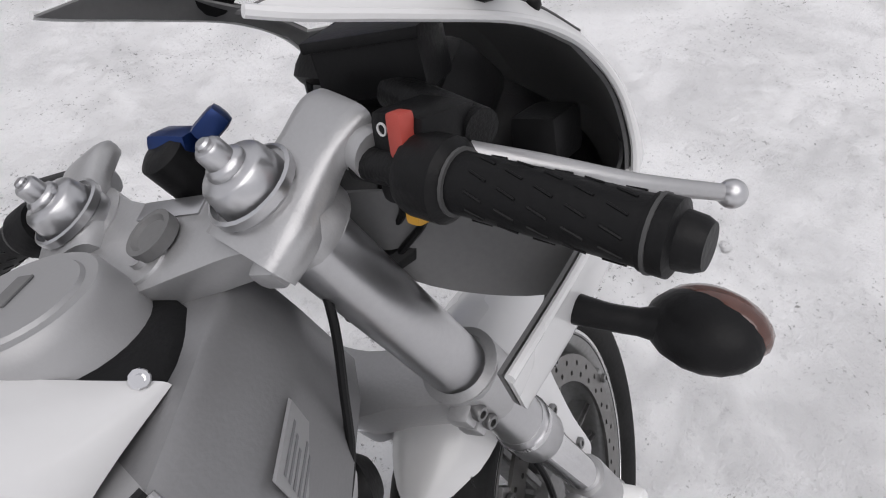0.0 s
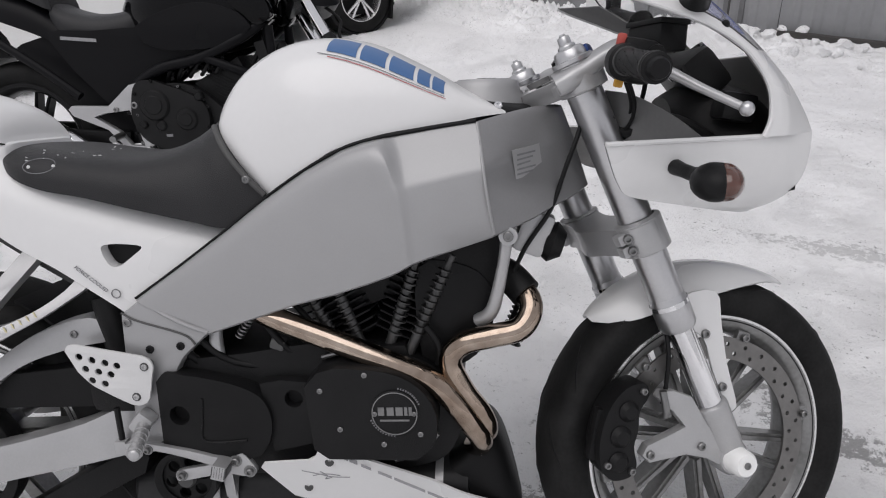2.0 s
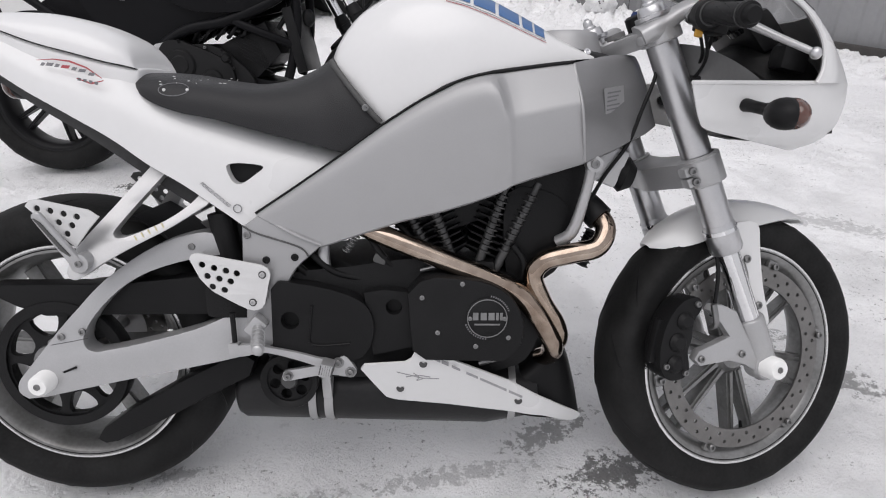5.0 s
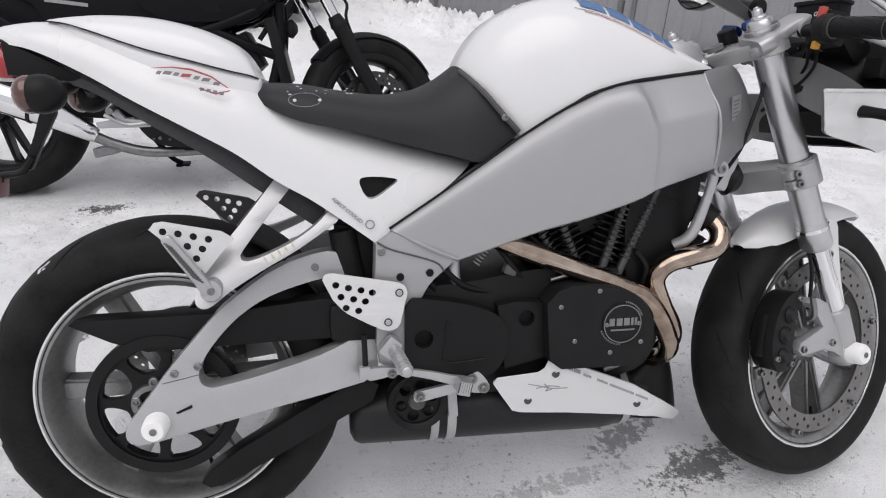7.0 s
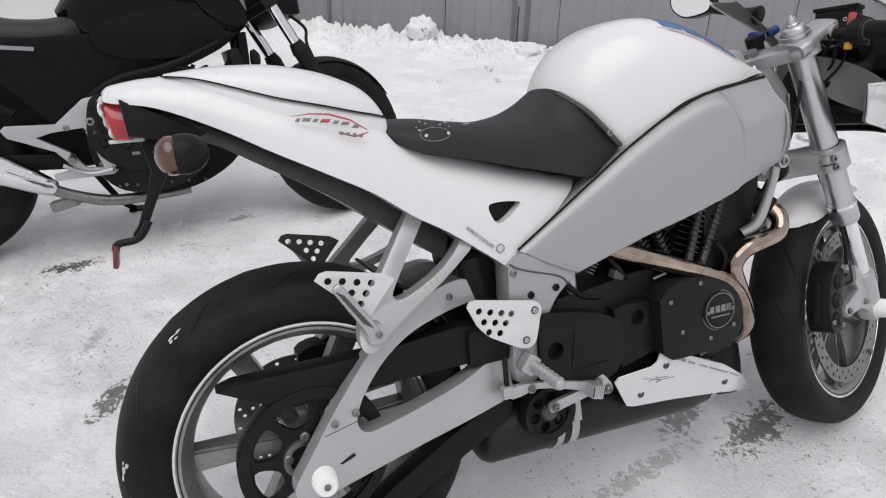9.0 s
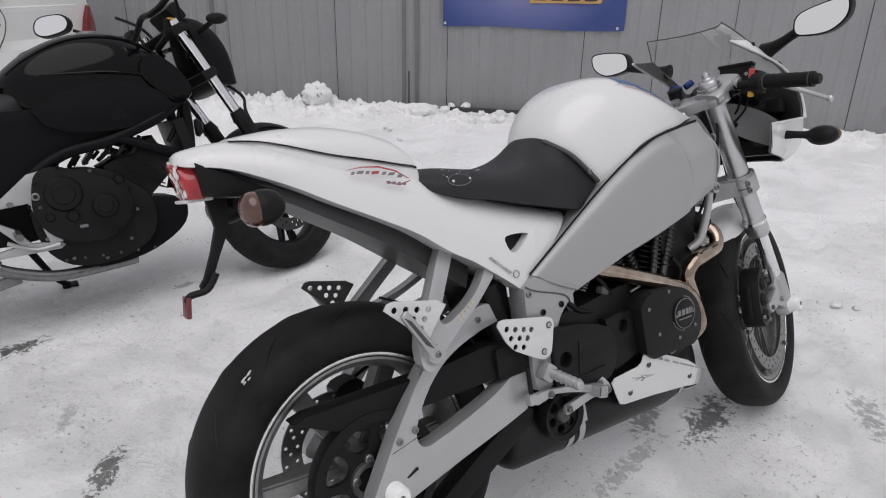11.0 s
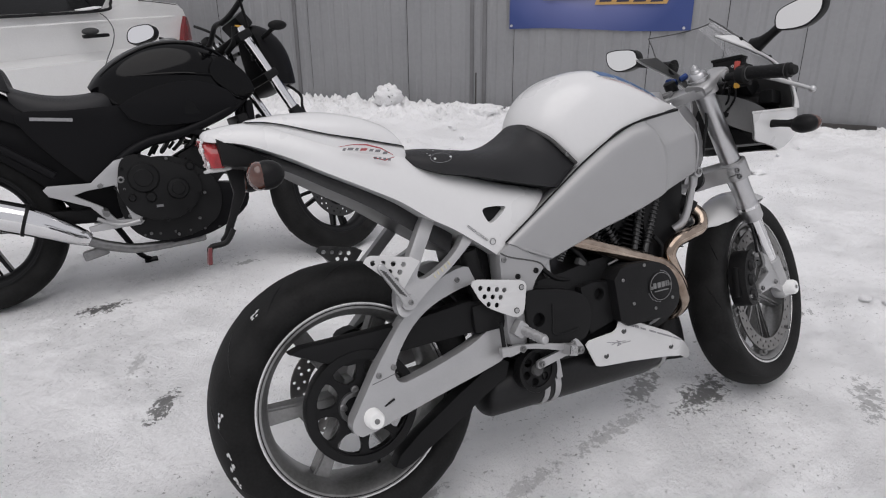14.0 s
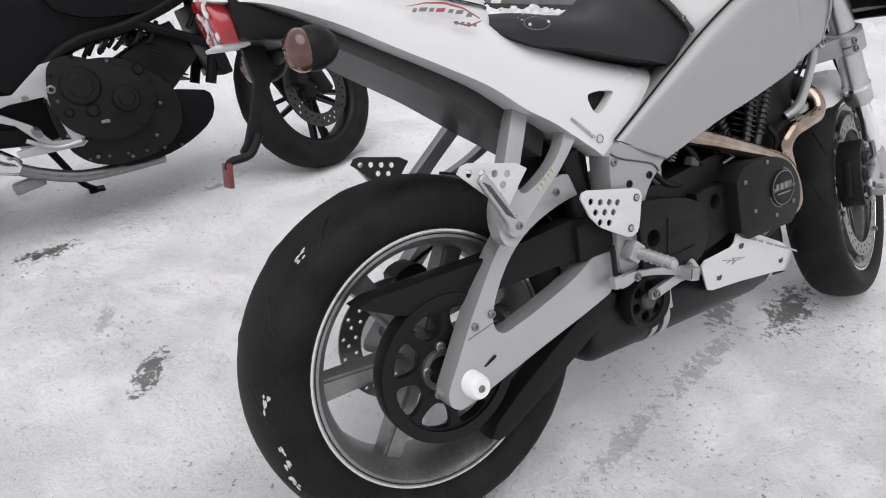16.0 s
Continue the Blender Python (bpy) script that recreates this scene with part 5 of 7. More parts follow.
part("tie_eye", lathe([(0, -0.012), (0.014, -0.012), (0.015, 0.012), (0, 0.012)], (0.993, -0.146, 0.700), (0, 1, 0), 18), CAST, bike)
part("bolt", bolt((0.993, -0.158, 0.700), 0.008, 0.005), STEEL, bike)
part("steering_lock", box((0.050, 0.045, 0.070), (1.035, -0.075, 0.690), (0, 22, 0), 0.008), CAST, bike)
part("horn", lathe([(0, 0), (0.028, 0), (0.034, 0.012), (0.020, 0.03), (0, 0.03)], (1.055, -0.07, 0.675), (0.9, -0.1, -0.3), 20), BLACKPL, bike)
part("control_cable", tube([(1.125, -0.060, 0.915), (1.105, -0.095, 0.85), (1.082, -0.106, 0.79), (1.060, -0.108, 0.73), (1.022, -0.105, 0.672), (1.00, -0.09, 0.62)], 0.0036, 8), BLACKPL, bike)
part("breather_hose", tube([(0.515, -0.110, 0.555), (0.510, -0.112, 0.525), (0.516, -0.112, 0.50)], [0.008, 0.012, 0.008], 12), CAST, bike)
part("cable_spring", join(*[lathe([(0.004, -0.0012), (0.008, -0.001), (0.008, 0.001), (0.004, 0.0012)], (0.552 + 0.004 * k, -0.115, 0.535 + 0.0055 * k), (0.55, 0, 0.83), 10, True) for k in range(7)]), STEEL, bike)

# hoses, wiring and small fittings round the engine
bel = part("intake_bellows", tube([(1.022, -0.05, 0.556), (0.996, -0.05, 0.496)], 0.016, 14), BLACKPL, bike, "black corrugated hose")
for k in range(8):
    f = k / 7
    part("bellows_ring", lathe([(0.013, -0.0026), (0.0210, 0), (0.013, 0.0026)], (1.022 - 0.026 * f, -0.05, 0.556 - 0.060 * f), (0.46, 0, 0.89), 14, True), BLACKPL, bel)
for pts, r in (([(0.430, -0.100, 0.560), (0.450, -0.118, 0.520), (0.475, -0.112, 0.490), (0.470, -0.10, 0.460)], 0.007), ([(0.455, -0.095, 0.575), (0.490, -0.120, 0.530), (0.530, -0.118, 0.495), (0.580, -0.112, 0.480)], 0.006),
               ([(0.580, -0.100, 0.580), (0.610, -0.118, 0.540), (0.640, -0.112, 0.505), (0.690, -0.105, 0.500)], 0.006), ([(0.640, -0.105, 0.590), (0.672, -0.118, 0.560), (0.690, -0.112, 0.515)], 0.005), ([(0.860, -0.112, 0.545), (0.880, -0.118, 0.515), (0.878, -0.112, 0.480)], 0.006)):
    part("rubber_hose", tube(pts, r, 10), BLACKPL, bike, "black rubber hose")
for u, w in ((0.708, 0.528), (0.726, 0.514)):
    part("case_bolt", bolt((u, -0.128, w), 0.005, 0.004), STEEL, bike)
part("oil_line", tube([(0.690, -0.125, 0.500), (0.730, -0.132, 0.512), (0.775, -0.128, 0.520)], 0.004, 8), STEEL, bike)
part("sensor_plug", box((0.024, 0.020, 0.018), (0.615, -0.112, 0.520), (0, 20, 0), 0.004), GREYPL, bike)
part("rear_caliper", plate(crv([(0.015, 0.425), (0.060, 0.440), (0.085, 0.415), (0.070, 0.375), (0.030, 0.370)], 3, True), 0.070, 0.125, 0.008), BLACKMETAL, bike, "black rear brake caliper")
part("rear_hose", tube([(0.070, 0.105, 0.430), (0.130, 0.10, 0.455), (0.22, 0.10, 0.47), (0.33, 0.10, 0.45)], 0.004, 8), BLACKPL, bike)
part("shock_body", tube([(0.350, 0.0, 0.60), (0.400, 0.0, 0.36)], 0.030, 16), BLACKMETAL, bike)
part("inner_fender", plate([(0.300, 0.610), (0.372, 0.600), (0.380, 0.440), (0.345, 0.455), (0.310, 0.540)], -0.080, 0.080, 0.01), BLACKPL, bike, "black fill plate inside the rear")

# ---- exhaust ----
part("rear_header", tube([(0.560, -0.090, 0.590), (0.606, -0.124, 0.573), (0.722, -0.133, 0.527), (0.811, -0.137, 0.490), (0.866, -0.137, 0.463), (0.899, -0.134, 0.428), (0.925, -0.126, 0.386), (0.942, -0.112, 0.350), (0.944, -0.085, 0.322), (0.930, -0.050, 0.300)], 0.0190, 20, 8), COPPER, bike, "heat-tinted exhaust header")
part("front_header", tube([(0.985, -0.060, 0.612), (1.020, -0.095, 0.595), (1.028, -0.116, 0.572), (1.010, -0.128, 0.545), (0.965, -0.130, 0.534), (0.918, -0.126, 0.520), (0.898, -0.122, 0.488), (0.917, -0.119, 0.438), (0.944, -0.110, 0.393), (0.954, -0.095, 0.357), (0.946, -0.060, 0.320)], 0.0190, 20, 8), COPPER, bike, "heat-tinted exhaust header")
part("header_elbow", tube([(0.945, -0.045, 0.625), (0.990, -0.07, 0.620), (1.022, -0.095, 0.592)], 0.026, 16), BLACKMETAL, bike)
part("exhaust_stay", tube([(0.80, -0.128, 0.318), (0.845, -0.128, 0.335), (0.872, -0.125, 0.365)], 0.006, 8), STEEL, bike)
mf = lathe([(0, 0), (0.050, 0), (0.066, 0.008), (0.073, 0.02), (0.074, 0.50), (0.055, 0.60), (0, 0.62)], (0, 0, 0), (1, 0, 0), 40)
part("muffler", moved(mf, pose(0.318, -0.035, 0.236, 0, 1.2, 0) @ Matrix.Diagonal((1, 1.04, 0.92, 1))), MUFFLER, bike, "black under-engine muffler")
for u, wd in ((0.476, 0.015), (0.508, 0.017), (0.868, 0.014)):
    st = lathe([(0.0745, -wd / 2), (0.0765, -wd / 2), (0.0765, wd / 2), (0.0745, wd / 2)], (0, 0, 0), (1, 0, 0), 40, True)
    part("muffler_strap", moved(st, pose(u, -0.035, 0.236 - (u - 0.318) * 0.021, 0, 1.2, 0) @ Matrix.Diagonal((1, 1.04, 0.92, 1) if u < 0.8 else (1, 0.93, 0.82, 1))), CAST, bike)
part("chin_scoop", arch([(0.870, 0.272, 0.86, 0.195, 0.086, 4), (0.910, 0.300, 0.91, 0.185, 0.084, 4), (0.950, 0.340, 0.955, 0.176, 0.074, 4), (0.980, 0.312, 0.985, 0.168, 0.060, 4), (1.002, 0.240, 1.005, 0.164, 0.042, 3.5), (1.014, 0.180, 1.016, 0.163, 0.028, 3)], 4, 8), BLACKPL, bike, "black chin spoiler")


def belly(u, w):
    return 0.38 * max(0, 0.335 - w) + 0.05 * max(0, (u - 0.9) / 0.115) ** 1.5


BTOP = [(0.578, 0.316), (0.585, 0.325), (0.660, 0.331), (0.673, 0.340), (0.682, 0.358), (0.692, 0.362), (0.760, 0.332), (0.862, 0.284), (0.940, 0.232), (1.000, 0.186), (1.018, 0.170)]
BLOW = [(0.578, 0.314), (0.600, 0.279), (0.622, 0.246), (0.640, 0.239), (0.740, 0.228), (0.870, 0.208), (0.930, 0.194), (0.990, 0.162), (1.012, 0.158), (1.018, 0.168)]
brow = []
for u in sorted(set(list(np.linspace(0.578, 1.018, 45)) + [0.585, 0.660, 0.673, 0.682, 0.692, 0.622])):
    hi, lo = np.interp(u, *zip(*BTOP)), np.interp(u, *zip(*BLOW))
    brow.append([(u, -0.157 + belly(u, lo + (hi - lo) * f), lo + (hi - lo) * f) for f in (0, 0.03, 0.2, 0.4, 0.6, 0.8, 0.97, 1)])
bpb = skin(brow, 0.004)
part("belly_panel", bpb, WHITE, bike, "glossy white belly panel with printed line")
for u, w in ((0.695, 0.328), (0.650, 0.268), (0.878, 0.237)):
    part("bolt", bolt((u, -0.157 + belly(u, w), w), 0.0078, 0.0015), GREYPL, bike)
PALEGREY = mat("pale_grey_ink", (0.27, 0.27, 0.28), 0.45, vary=0.2, scale=200)
for u, l in ((0.704, 0.011), (0.717, 0.010), (0.729, 0.013), (0.748, 0.016), (0.775, 0.022), (0.801, 0.050), (0.855, 0.026)):
    part("printed_line", skin([[(u + l * i / 4, -0.1576 + belly(u + l * i / 4, 0.335), 0.340 - (u + l * i / 4 - 0.708) * 0.46 + h) for i in range(5)] for h in (0, 0.0075 if u < 0.74 else 0.005)], 0.0005), PALEGREY, bike, "grey printed bar")
for pts in (((0.645, 0.308), (0.672, 0.300), (0.695, 0.293), (0.724, 0.292)), ((0.662, 0.296), (0.684, 0.300), (0.708, 0.296)), ((0.676, 0.306), (0.686, 0.296), (0.682, 0.288), (0.694, 0.292))):
    part("printed_squiggle", tube([(u, -0.1572 + belly(u, w), w) for u, w in pts], 0.0010, 5), PALEGREY, bike, "thin printed stroke")
# decals on the tail: a red swoosh with grey slanted marks
def on_tail(u, w):
    """Sideways place of the tail's flank."""
    t = np.interp(u, [0.0, 0.03, 0.09, 0.15, 0.2], [-0.1165, -0.1195, -0.1255, -0.1300, -0.1305])
    return float(t) + 0.10 * max(0, w - 0.855)


def tail_bar(pts, material, name, label=""):
    n = len(pts) // 2
    part(name, skin([[(u, on_tail(u, w) - 0.0008, w) for u, w in pts[:n]], [(u, on_tail(u, w) - 0.0008, w) for u, w in reversed(pts[n:])]], 0.0006), material, bike, label)


tail_bar([(0.030, 0.872), (0.060, 0.874), (0.090, 0.871), (0.120, 0.860), (0.145, 0.842), (0.1445, 0.8405), (0.119, 0.8575), (0.089, 0.868), (0.060, 0.8722), (0.030, 0.8713)], REDINK, "tail_swoosh", "red printed swoosh")
tail_bar([(0.100, 0.842), (0.125, 0.834), (0.148, 0.838), (0.146, 0.836), (0.125, 0.831), (0.100, 0.840)], REDINK, "tail_swoosh", "red printed swoosh")
for u, w, l in ((0.036, 0.868, 0.006), (0.046, 0.8675, 0.012), (0.062, 0.8655, 0.007), (0.073, 0.8635, 0.014), (0.092, 0.860, 0.008), (0.104, 0.857, 0.012), (0.121, 0.851, 0.010)):
    tail_bar([(u + 0.004, w), (u + 0.004 + l, w - 0.0012), (u + l, w - 0.0062), (u, w - 0.005)], REDINK if l > 0.013 else GREYINK, "tail_mark", "small slanted mark")
for k in range(4):
    u, w = 0.102 + k * 0.010, 0.8425 - 0.0022 * k
    tail_bar([(u, w), (u + 0.006, w - 0.001), (u + 0.005, w - 0.006), (u - 0.001, w - 0.005)], GREYINK, "tail_mark", "small grey mark")
lettering("FORCE COOLED", 0.0086, Matrix.Translation((0.298, -0.1308, 0.660)) @ pose(0, 0, 0, 90, 0, 0) @ Matrix.Rotation(radians(-41), 4, "Z"), GREYINK, "side_print", bike, "small grey printed words", 0.3)
part("side_roundel", lathe([(0.0065, -0.0006), (0.008, -0.0006), (0.008, 0.0006), (0.0065, 0.0006)], (0.362, -0.1300, 0.615), (0, 1, 0), 18, True), GREYINK, bike)

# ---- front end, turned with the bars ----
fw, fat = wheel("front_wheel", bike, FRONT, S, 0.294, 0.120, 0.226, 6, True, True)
part("front_rotor", drilled(0.152, 0.190, -0.052, 0.005, ((0.163, 30, 0), (0.178, 30, 0.1)), 0.004), ROTOR, fw, "perimeter brake ring", m=fat)
for k in range(6):
    a = 2 * math.pi * k / 6 + 0.15
    part("rotor_bolt", bolt((0.194 * math.cos(a), -0.053, 0.194 * math.sin(a)), 0.0072, 0.006), STEEL, fw, m=fat)
    part("rotor_lug", box((0.024, 0.012, 0.026), (0.193 * math.cos(a), -0.044, 0.193 * math.sin(a)), (0, -math.degrees(a), 0), 0.004), RIMS, fw, m=fat)
FU, FW = 1.1015, 0.847  # fork line at the head's height


def fork(w, side, off=0.0):
    """A place on a fork leg by its height."""
    return (FU + (FW - w) * math.tan(RAKE) + off, side * 0.102, w)


for side in (-1, 1):
    leg = part("fork_leg", tube([fork(0.932, side), fork(0.555, side)], 0.0275, 28), POLISHED, bike, "brushed aluminium fork tube", m=S)
    part("fork_collar", tube([fork(0.572, side), fork(0.560, side), fork(0.556, side), fork(0.524, side), fork(0.518, side)], [0.0280, 0.0305, 0.0305, 0.0305, 0.027], 28, smooth=False), POLISHED, leg, m=S)
    part("collar_band", tube([fork(0.563, side), fork(0.556, side)], 0.0312, 28), CHROME, leg, m=S)
    part("fork_slider", tube([fork(0.530, side), fork(0.345, side)], 0.0215, 24), CHROME, leg, "chrome slider tube", m=S)
    foot = join(tube([fork(0.386, side), fork(0.378, side), fork(0.320, side), fork(0.268, side)], [0.0255, 0.0285, 0.0275, 0.022], 20),
                moved(lathe([(0, -0.018), (0.026, -0.018), (0.030, -0.010), (0.030, 0.014), (0, 0.014)], (0, 0, 0), (0, 1, 0), 24), pose(FRONT[0], side * 0.102, FRONT[2])))
    part("fork_foot", foot, CAST, leg, "cast fork foot", m=S)
    cap = lathe([(0, 0.036), (0.0035, 0.036), (0.005, 0.0345), (0.005, 0.0325), (0.0078, 0.032), (0.0092, 0.030), (0.0095, 0.0205), (0.0125, 0.019), (0.0135, 0.017), (0.0135, 0.0145), (0.0205, 0.013), (0.0225, 0.011), (0.0245, 0.0), (0.0255, -0.012), (0, -0.012)], fork(0.942, side), tuple(AXIS), 24)
    part("fork_cap", cap, POLISHED, leg, "machined fork cap with adjuster", m=S)
    part("cap_ring", lathe([(0.0285, -0.004), (0.031, -0.003), (0.031, 0.003), (0.0285, 0.004)], fork(0.937, side), tuple(AXIS), 24, True), POLISHED, leg, m=S)
part("axle_slider", moved(lathe([(0, -0.024), (0.018, -0.024), (0.022, -0.018), (0.023, 0.014), (0, 0.018)], (0, 0, 0), (0, 1, 0), 24), S @ pose(FRONT[0], -0.126, FRONT[2])), NYLON, bike, "white nylon crash bobbin")
part("slider_bolt", moved(bolt((0, 0, 0), 0.006, 0.002), S @ pose(FRONT[0], -0.1505, FRONT[2])), STEEL, bike)


def yoke(w, thick, wide, back, name, ear):
    """A fork clamp: a bar round both legs and the head."""
    tilt = Matrix.Translation((FU + (FW - w) * math.tan(RAKE), 0, w)) @ Matrix.Rotation(-RAKE, 4, "Y")
    body = crv([(0.034, 0.105), (0.010, 0.140), (-0.028, 0.134), (-0.038, 0.085), (back, 0.045), (back - 0.012, 0.0), (back, -0.045), (-0.038, -0.085), (-0.028, -0.134), (0.010, -0.140), (0.034, -0.105), (0.020, -0.060), (0.010, 0.0), (0.020, 0.060)], 4, True)
    b = plate(body, -thick / 2, thick / 2, 0.005)
    b.transform(Matrix(((1, 0, 0, 0), (0, 0, 1, 0), (0, -1, 0, 0), (0, 0, 0, 1))))
    y = part(name, b, CAST, bike, "satin cast fork clamp", m=S @ tilt)
    for s in (-1, 1):
        part("clamp_collar", moved(lathe([(0.0285, -thick * 0.62), (0.0365, -thick * 0.55), (0.0365, thick * 0.55), (0.0285, thick * 0.62)], (0, s * 0.105, 0), (0, 0, 1), 28, True), S @ tilt), CAST, y)
        for z in ((-0.010, 0.010) if thick > 0.04 else (0,)):
            part("clamp_bolt", moved(bolt((-0.034, s * 0.122, z), 0.0075, 0.010, (-0.35, s * 0.94, 0)), S @ tilt), STEEL, y)
            part("clamp_lug", moved(box((0.026, 0.022, 0.018), (-0.036, s * 0.112, z), (0, 0, 0), 0.005), S @ tilt), CAST, y)
    return y


low = yoke(0.672, 0.046, 0.1, -0.045, "lower_clamp", 1)
top = yoke(0.908, 0.028, 0.1, -0.050, "upper_clamp", 1)
tt = S @ Matrix.Translation((FU + (FW - 0.908) * math.tan(RAKE), 0, 0.908)) @ Matrix.Rotation(-RAKE, 4, "Y")
part("stem_nut", moved(lathe([(0, 0.020), (0.008, 0.020), (0.009, 0.016), (0.020, 0.016), (0.022, 0.012), (0.022, 0.0), (0, 0)], (-0.036, 0, 0.0), (0, 0, 1), 24), tt), CAST, top)
part("clamp_badge", moved(box((0.016, 0.070, 0.002), (0.006, 0.0, 0.0145), (0, 0, 0), 0.001), tt), POLISHED, top)
part("ignition_key", join(moved(box((0.030, 0.034, 0.020), (0.050, 0.000, 0.034), (20, 30, 15), 0.008), tt), moved(box((0.020, 0.026, 0.018), (0.058, -0.034, 0.036), (-10, 20, 40), 0.006), tt)), BLUEANO, top, "dark blue key fob")
part("ignition_barrel", moved(lathe([(0, -0.02), (0.018, -0.02), (0.018, 0.028), (0.012, 0.032), (0, 0.032)], (0.034, 0.0, 0.012), (0, 0, 1), 20), tt), BLACKPL, top)

part("clamp_plug", lathe([(0, 0.0), (0.012, 0.0), (0.015, 0.003), (0.019, 0.003), (0.019, -0.006), (0, -0.006)], (1.050, -0.006, 0.9215), tuple(AXIS), 24), LINER, top)


# bars: places on the turned right bar, answered on the left
BAR0, BAR1, BAR2 = (1.148, -0.128, 0.942), (1.150, -0.205, 0.941), (1.160, -0.318, 0.928)


def bars(side):
    P = (lambda p: p) if side < 0 else other
    v = lambda p: Vector(P(p))
    line = [v(BAR0), v(BAR1), v(BAR2)]
    ax = (line[2] - line[1]).normalized()
    arm = part("bar_riser", loft([(P((1.070, -0.096, 0.914)), 0.036, 0.016), (P((1.092, -0.098, 0.926)), 0.036, 0.017), (P((1.112, -0.100, 0.938)), 0.029, 0.014), (P((1.134, -0.102, 0.953)), 0.026, 0.012), (P((1.156, -0.103, 0.964)), 0.029, 0.012), (P((1.166, -0.104, 0.966)), 0.028, 0.010)], v(BAR2) - v(BAR1)), CAST, bike, "satin cast handlebar riser")
    part("bar_socket", tube([v((1.158, -0.098, 0.952)), v((1.152, -0.140, 0.945))], 0.0165, 18), CAST, arm)
    g = part("grip", tube([v(BAR1), v(BAR2)], 0.0172, 22), BLACKPL, bike, "black rubber grip")
    part("bar_tube", tube([v(BAR0), v(BAR1)], 0.0112, 14), BLACKMETAL, g)
    for f in (0.02, 0.96):
        c = line[1].lerp(line[2], f)
        part("grip_ring", lathe([(0.0165, -0.0012), (0.0192, -0.001), (0.0192, 0.001), (0.0165, 0.0012)], tuple(c), tuple(ax), 22, True), GREYPL, g)
    for k in range(5):
        c = line[1].lerp(line[2], 0.14 + 0.16 * k)
        rb = []
        for q in range(10):
            a = 2 * math.pi * q / 10 + k * 0.3
            o = ax.orthogonal().normalized()
            d = o * math.cos(a) + ax.cross(o) * math.sin(a)
            rb.append(tube([c + d * 0.0172, c + ax * 0.011 + (d + ax.cross(d) * 0.2) * 0.0170], 0.0008, 5, smooth=False))
        part("grip_rib", join(*rb), BLACKPL, g)
    part("grip_end", lathe([(0, 0.014), (0.011, 0.014), (0.013, 0.010), (0.014, 0.002), (0.0185, 0.0), (0.0185, -0.012), (0, -0.012)], tuple(line[2] + ax * 0.004), tuple(ax), 22), BLACKPL, g)
    sw = part("switch_housing", join(moved(box((0.046, 0.046, 0.058), (0, 0, 0), (0, 12, 0), 0.008), Matrix.Translation(P((1.170, -0.164, 0.942)))),
                                     lathe([(0.0, -0.012), (0.022, -0.012), (0.0245, -0.006), (0.0245, 0.014), (0.019, 0.020), (0, 0.020)], tuple(v((1.150, -0.186, 0.941))), tuple(ax), 22)), BLACKPL, bike, "black plastic switch housing")
    res = P((1.216, -0.090, 0.976))
    if side < 0:
        mc = part("fluid_reservoir", join(moved(box((0.046, 0.080, 0.040), (0, 0, 0), (0, 4, 22), 0.005), Matrix.Translation(res)), moved(box((0.050, 0.086, 0.008), (0, 0, 0.020), (0, 4, 22), 0.002), Matrix.Translation(res))), BLACKPL, bike, "black brake fluid reservoir")
        part("master_cylinder", tube([P((1.205, -0.105, 0.960)), P((1.192, -0.190, 0.948))], 0.013, 14), BLACKMETAL, mc)
    lv = part("lever", tube([P((1.178, -0.190, 0.940)), P((1.200, -0.225, 0.925)), P((1.232, -0.262, 0.902)), P((1.270, -0.294, 0.879))], [0.008, 0.0072, 0.0058, 0.0052], 12), CAST, bike, "polished alloy hand lever")
    part("lever_ball", egg(P((1.273, -0.297, 0.877)), (0.009, 0.009, 0.009)), POLISHED, lv)
    return sw


sr = bars(-1)
bars(1)
part("kill_switch", box((0.012, 0.012, 0.026), (1.148, -0.174, 0.966), (0, 12, 0), 0.003), RED, sr, "red rocker switch")
part("starter_button", box((0.012, 0.012, 0.014), (1.147, -0.168, 0.915), (0, 12, 0), 0.003), YELLOW, sr, "yellow button")
for w in (0.968, 0.948):
    part("switch_symbol", lathe([(0.003, -0.0005), (0.004, -0.0005), (0.004, 0.0005), (0.003, 0.0005)], (1.1465, -0.160, w), (-1, 0, 0.2), 12, True), LIGHTINK, sr)
part("brake_hose", tube([(1.205, -0.100, 0.955), (1.205, -0.065, 0.90), (1.190, -0.045, 0.80), (1.205, -0.050, 0.68), (1.235, -0.070, 0.58), (1.248, -0.098, 0.50), (1.243, -0.112, 0.44), (1.236, -0.118, 0.41)], 0.0038, 8), BLACKPL, bike)
for dv in (0.0, 0.022):
    part("throttle_cable", tube([(1.165, -0.150 + dv, 0.915), (1.178, -0.130 + dv, 0.88), (1.172, -0.095 + dv, 0.845), (1.130, -0.060, 0.80)], 0.003, 8), BLACKPL, bike)

# front fender, turned with the wheel
FR = FRONT


def fender():
    rows = []
    for a in np.linspace(radians(56), radians(131), 26):
        e = min(1, (a - radians(56)) / radians(26)), min(1, (radians(131) - a) / radians(22))
        hw = 0.070 * math.sqrt(max(0.05, min(e[0] * (2 - e[0]), e[1] * (2 - e[1]))))
        ahead = max(0.0, min(1.0, (radians(88) - a) / radians(37)))
        r = 0.314 + 0.004 * math.sin((a - radians(56)) / radians(75) * math.pi) + 0.008 * ahead ** 2
        row = []
        for k in range(-6, 7):
            t = k / 6
            rr = r - (0.050 - 0.034 * min(1.0, ahead * 1.6)) * abs(t) ** 2.6 * (hw / 0.07)
            row.append((FR[0] + rr * math.cos(a), hw * math.copysign(abs(t) ** 0.85, t), FR[2] + rr * math.sin(a)))
        rows.append(row)
    return skin(rows, 0.004)


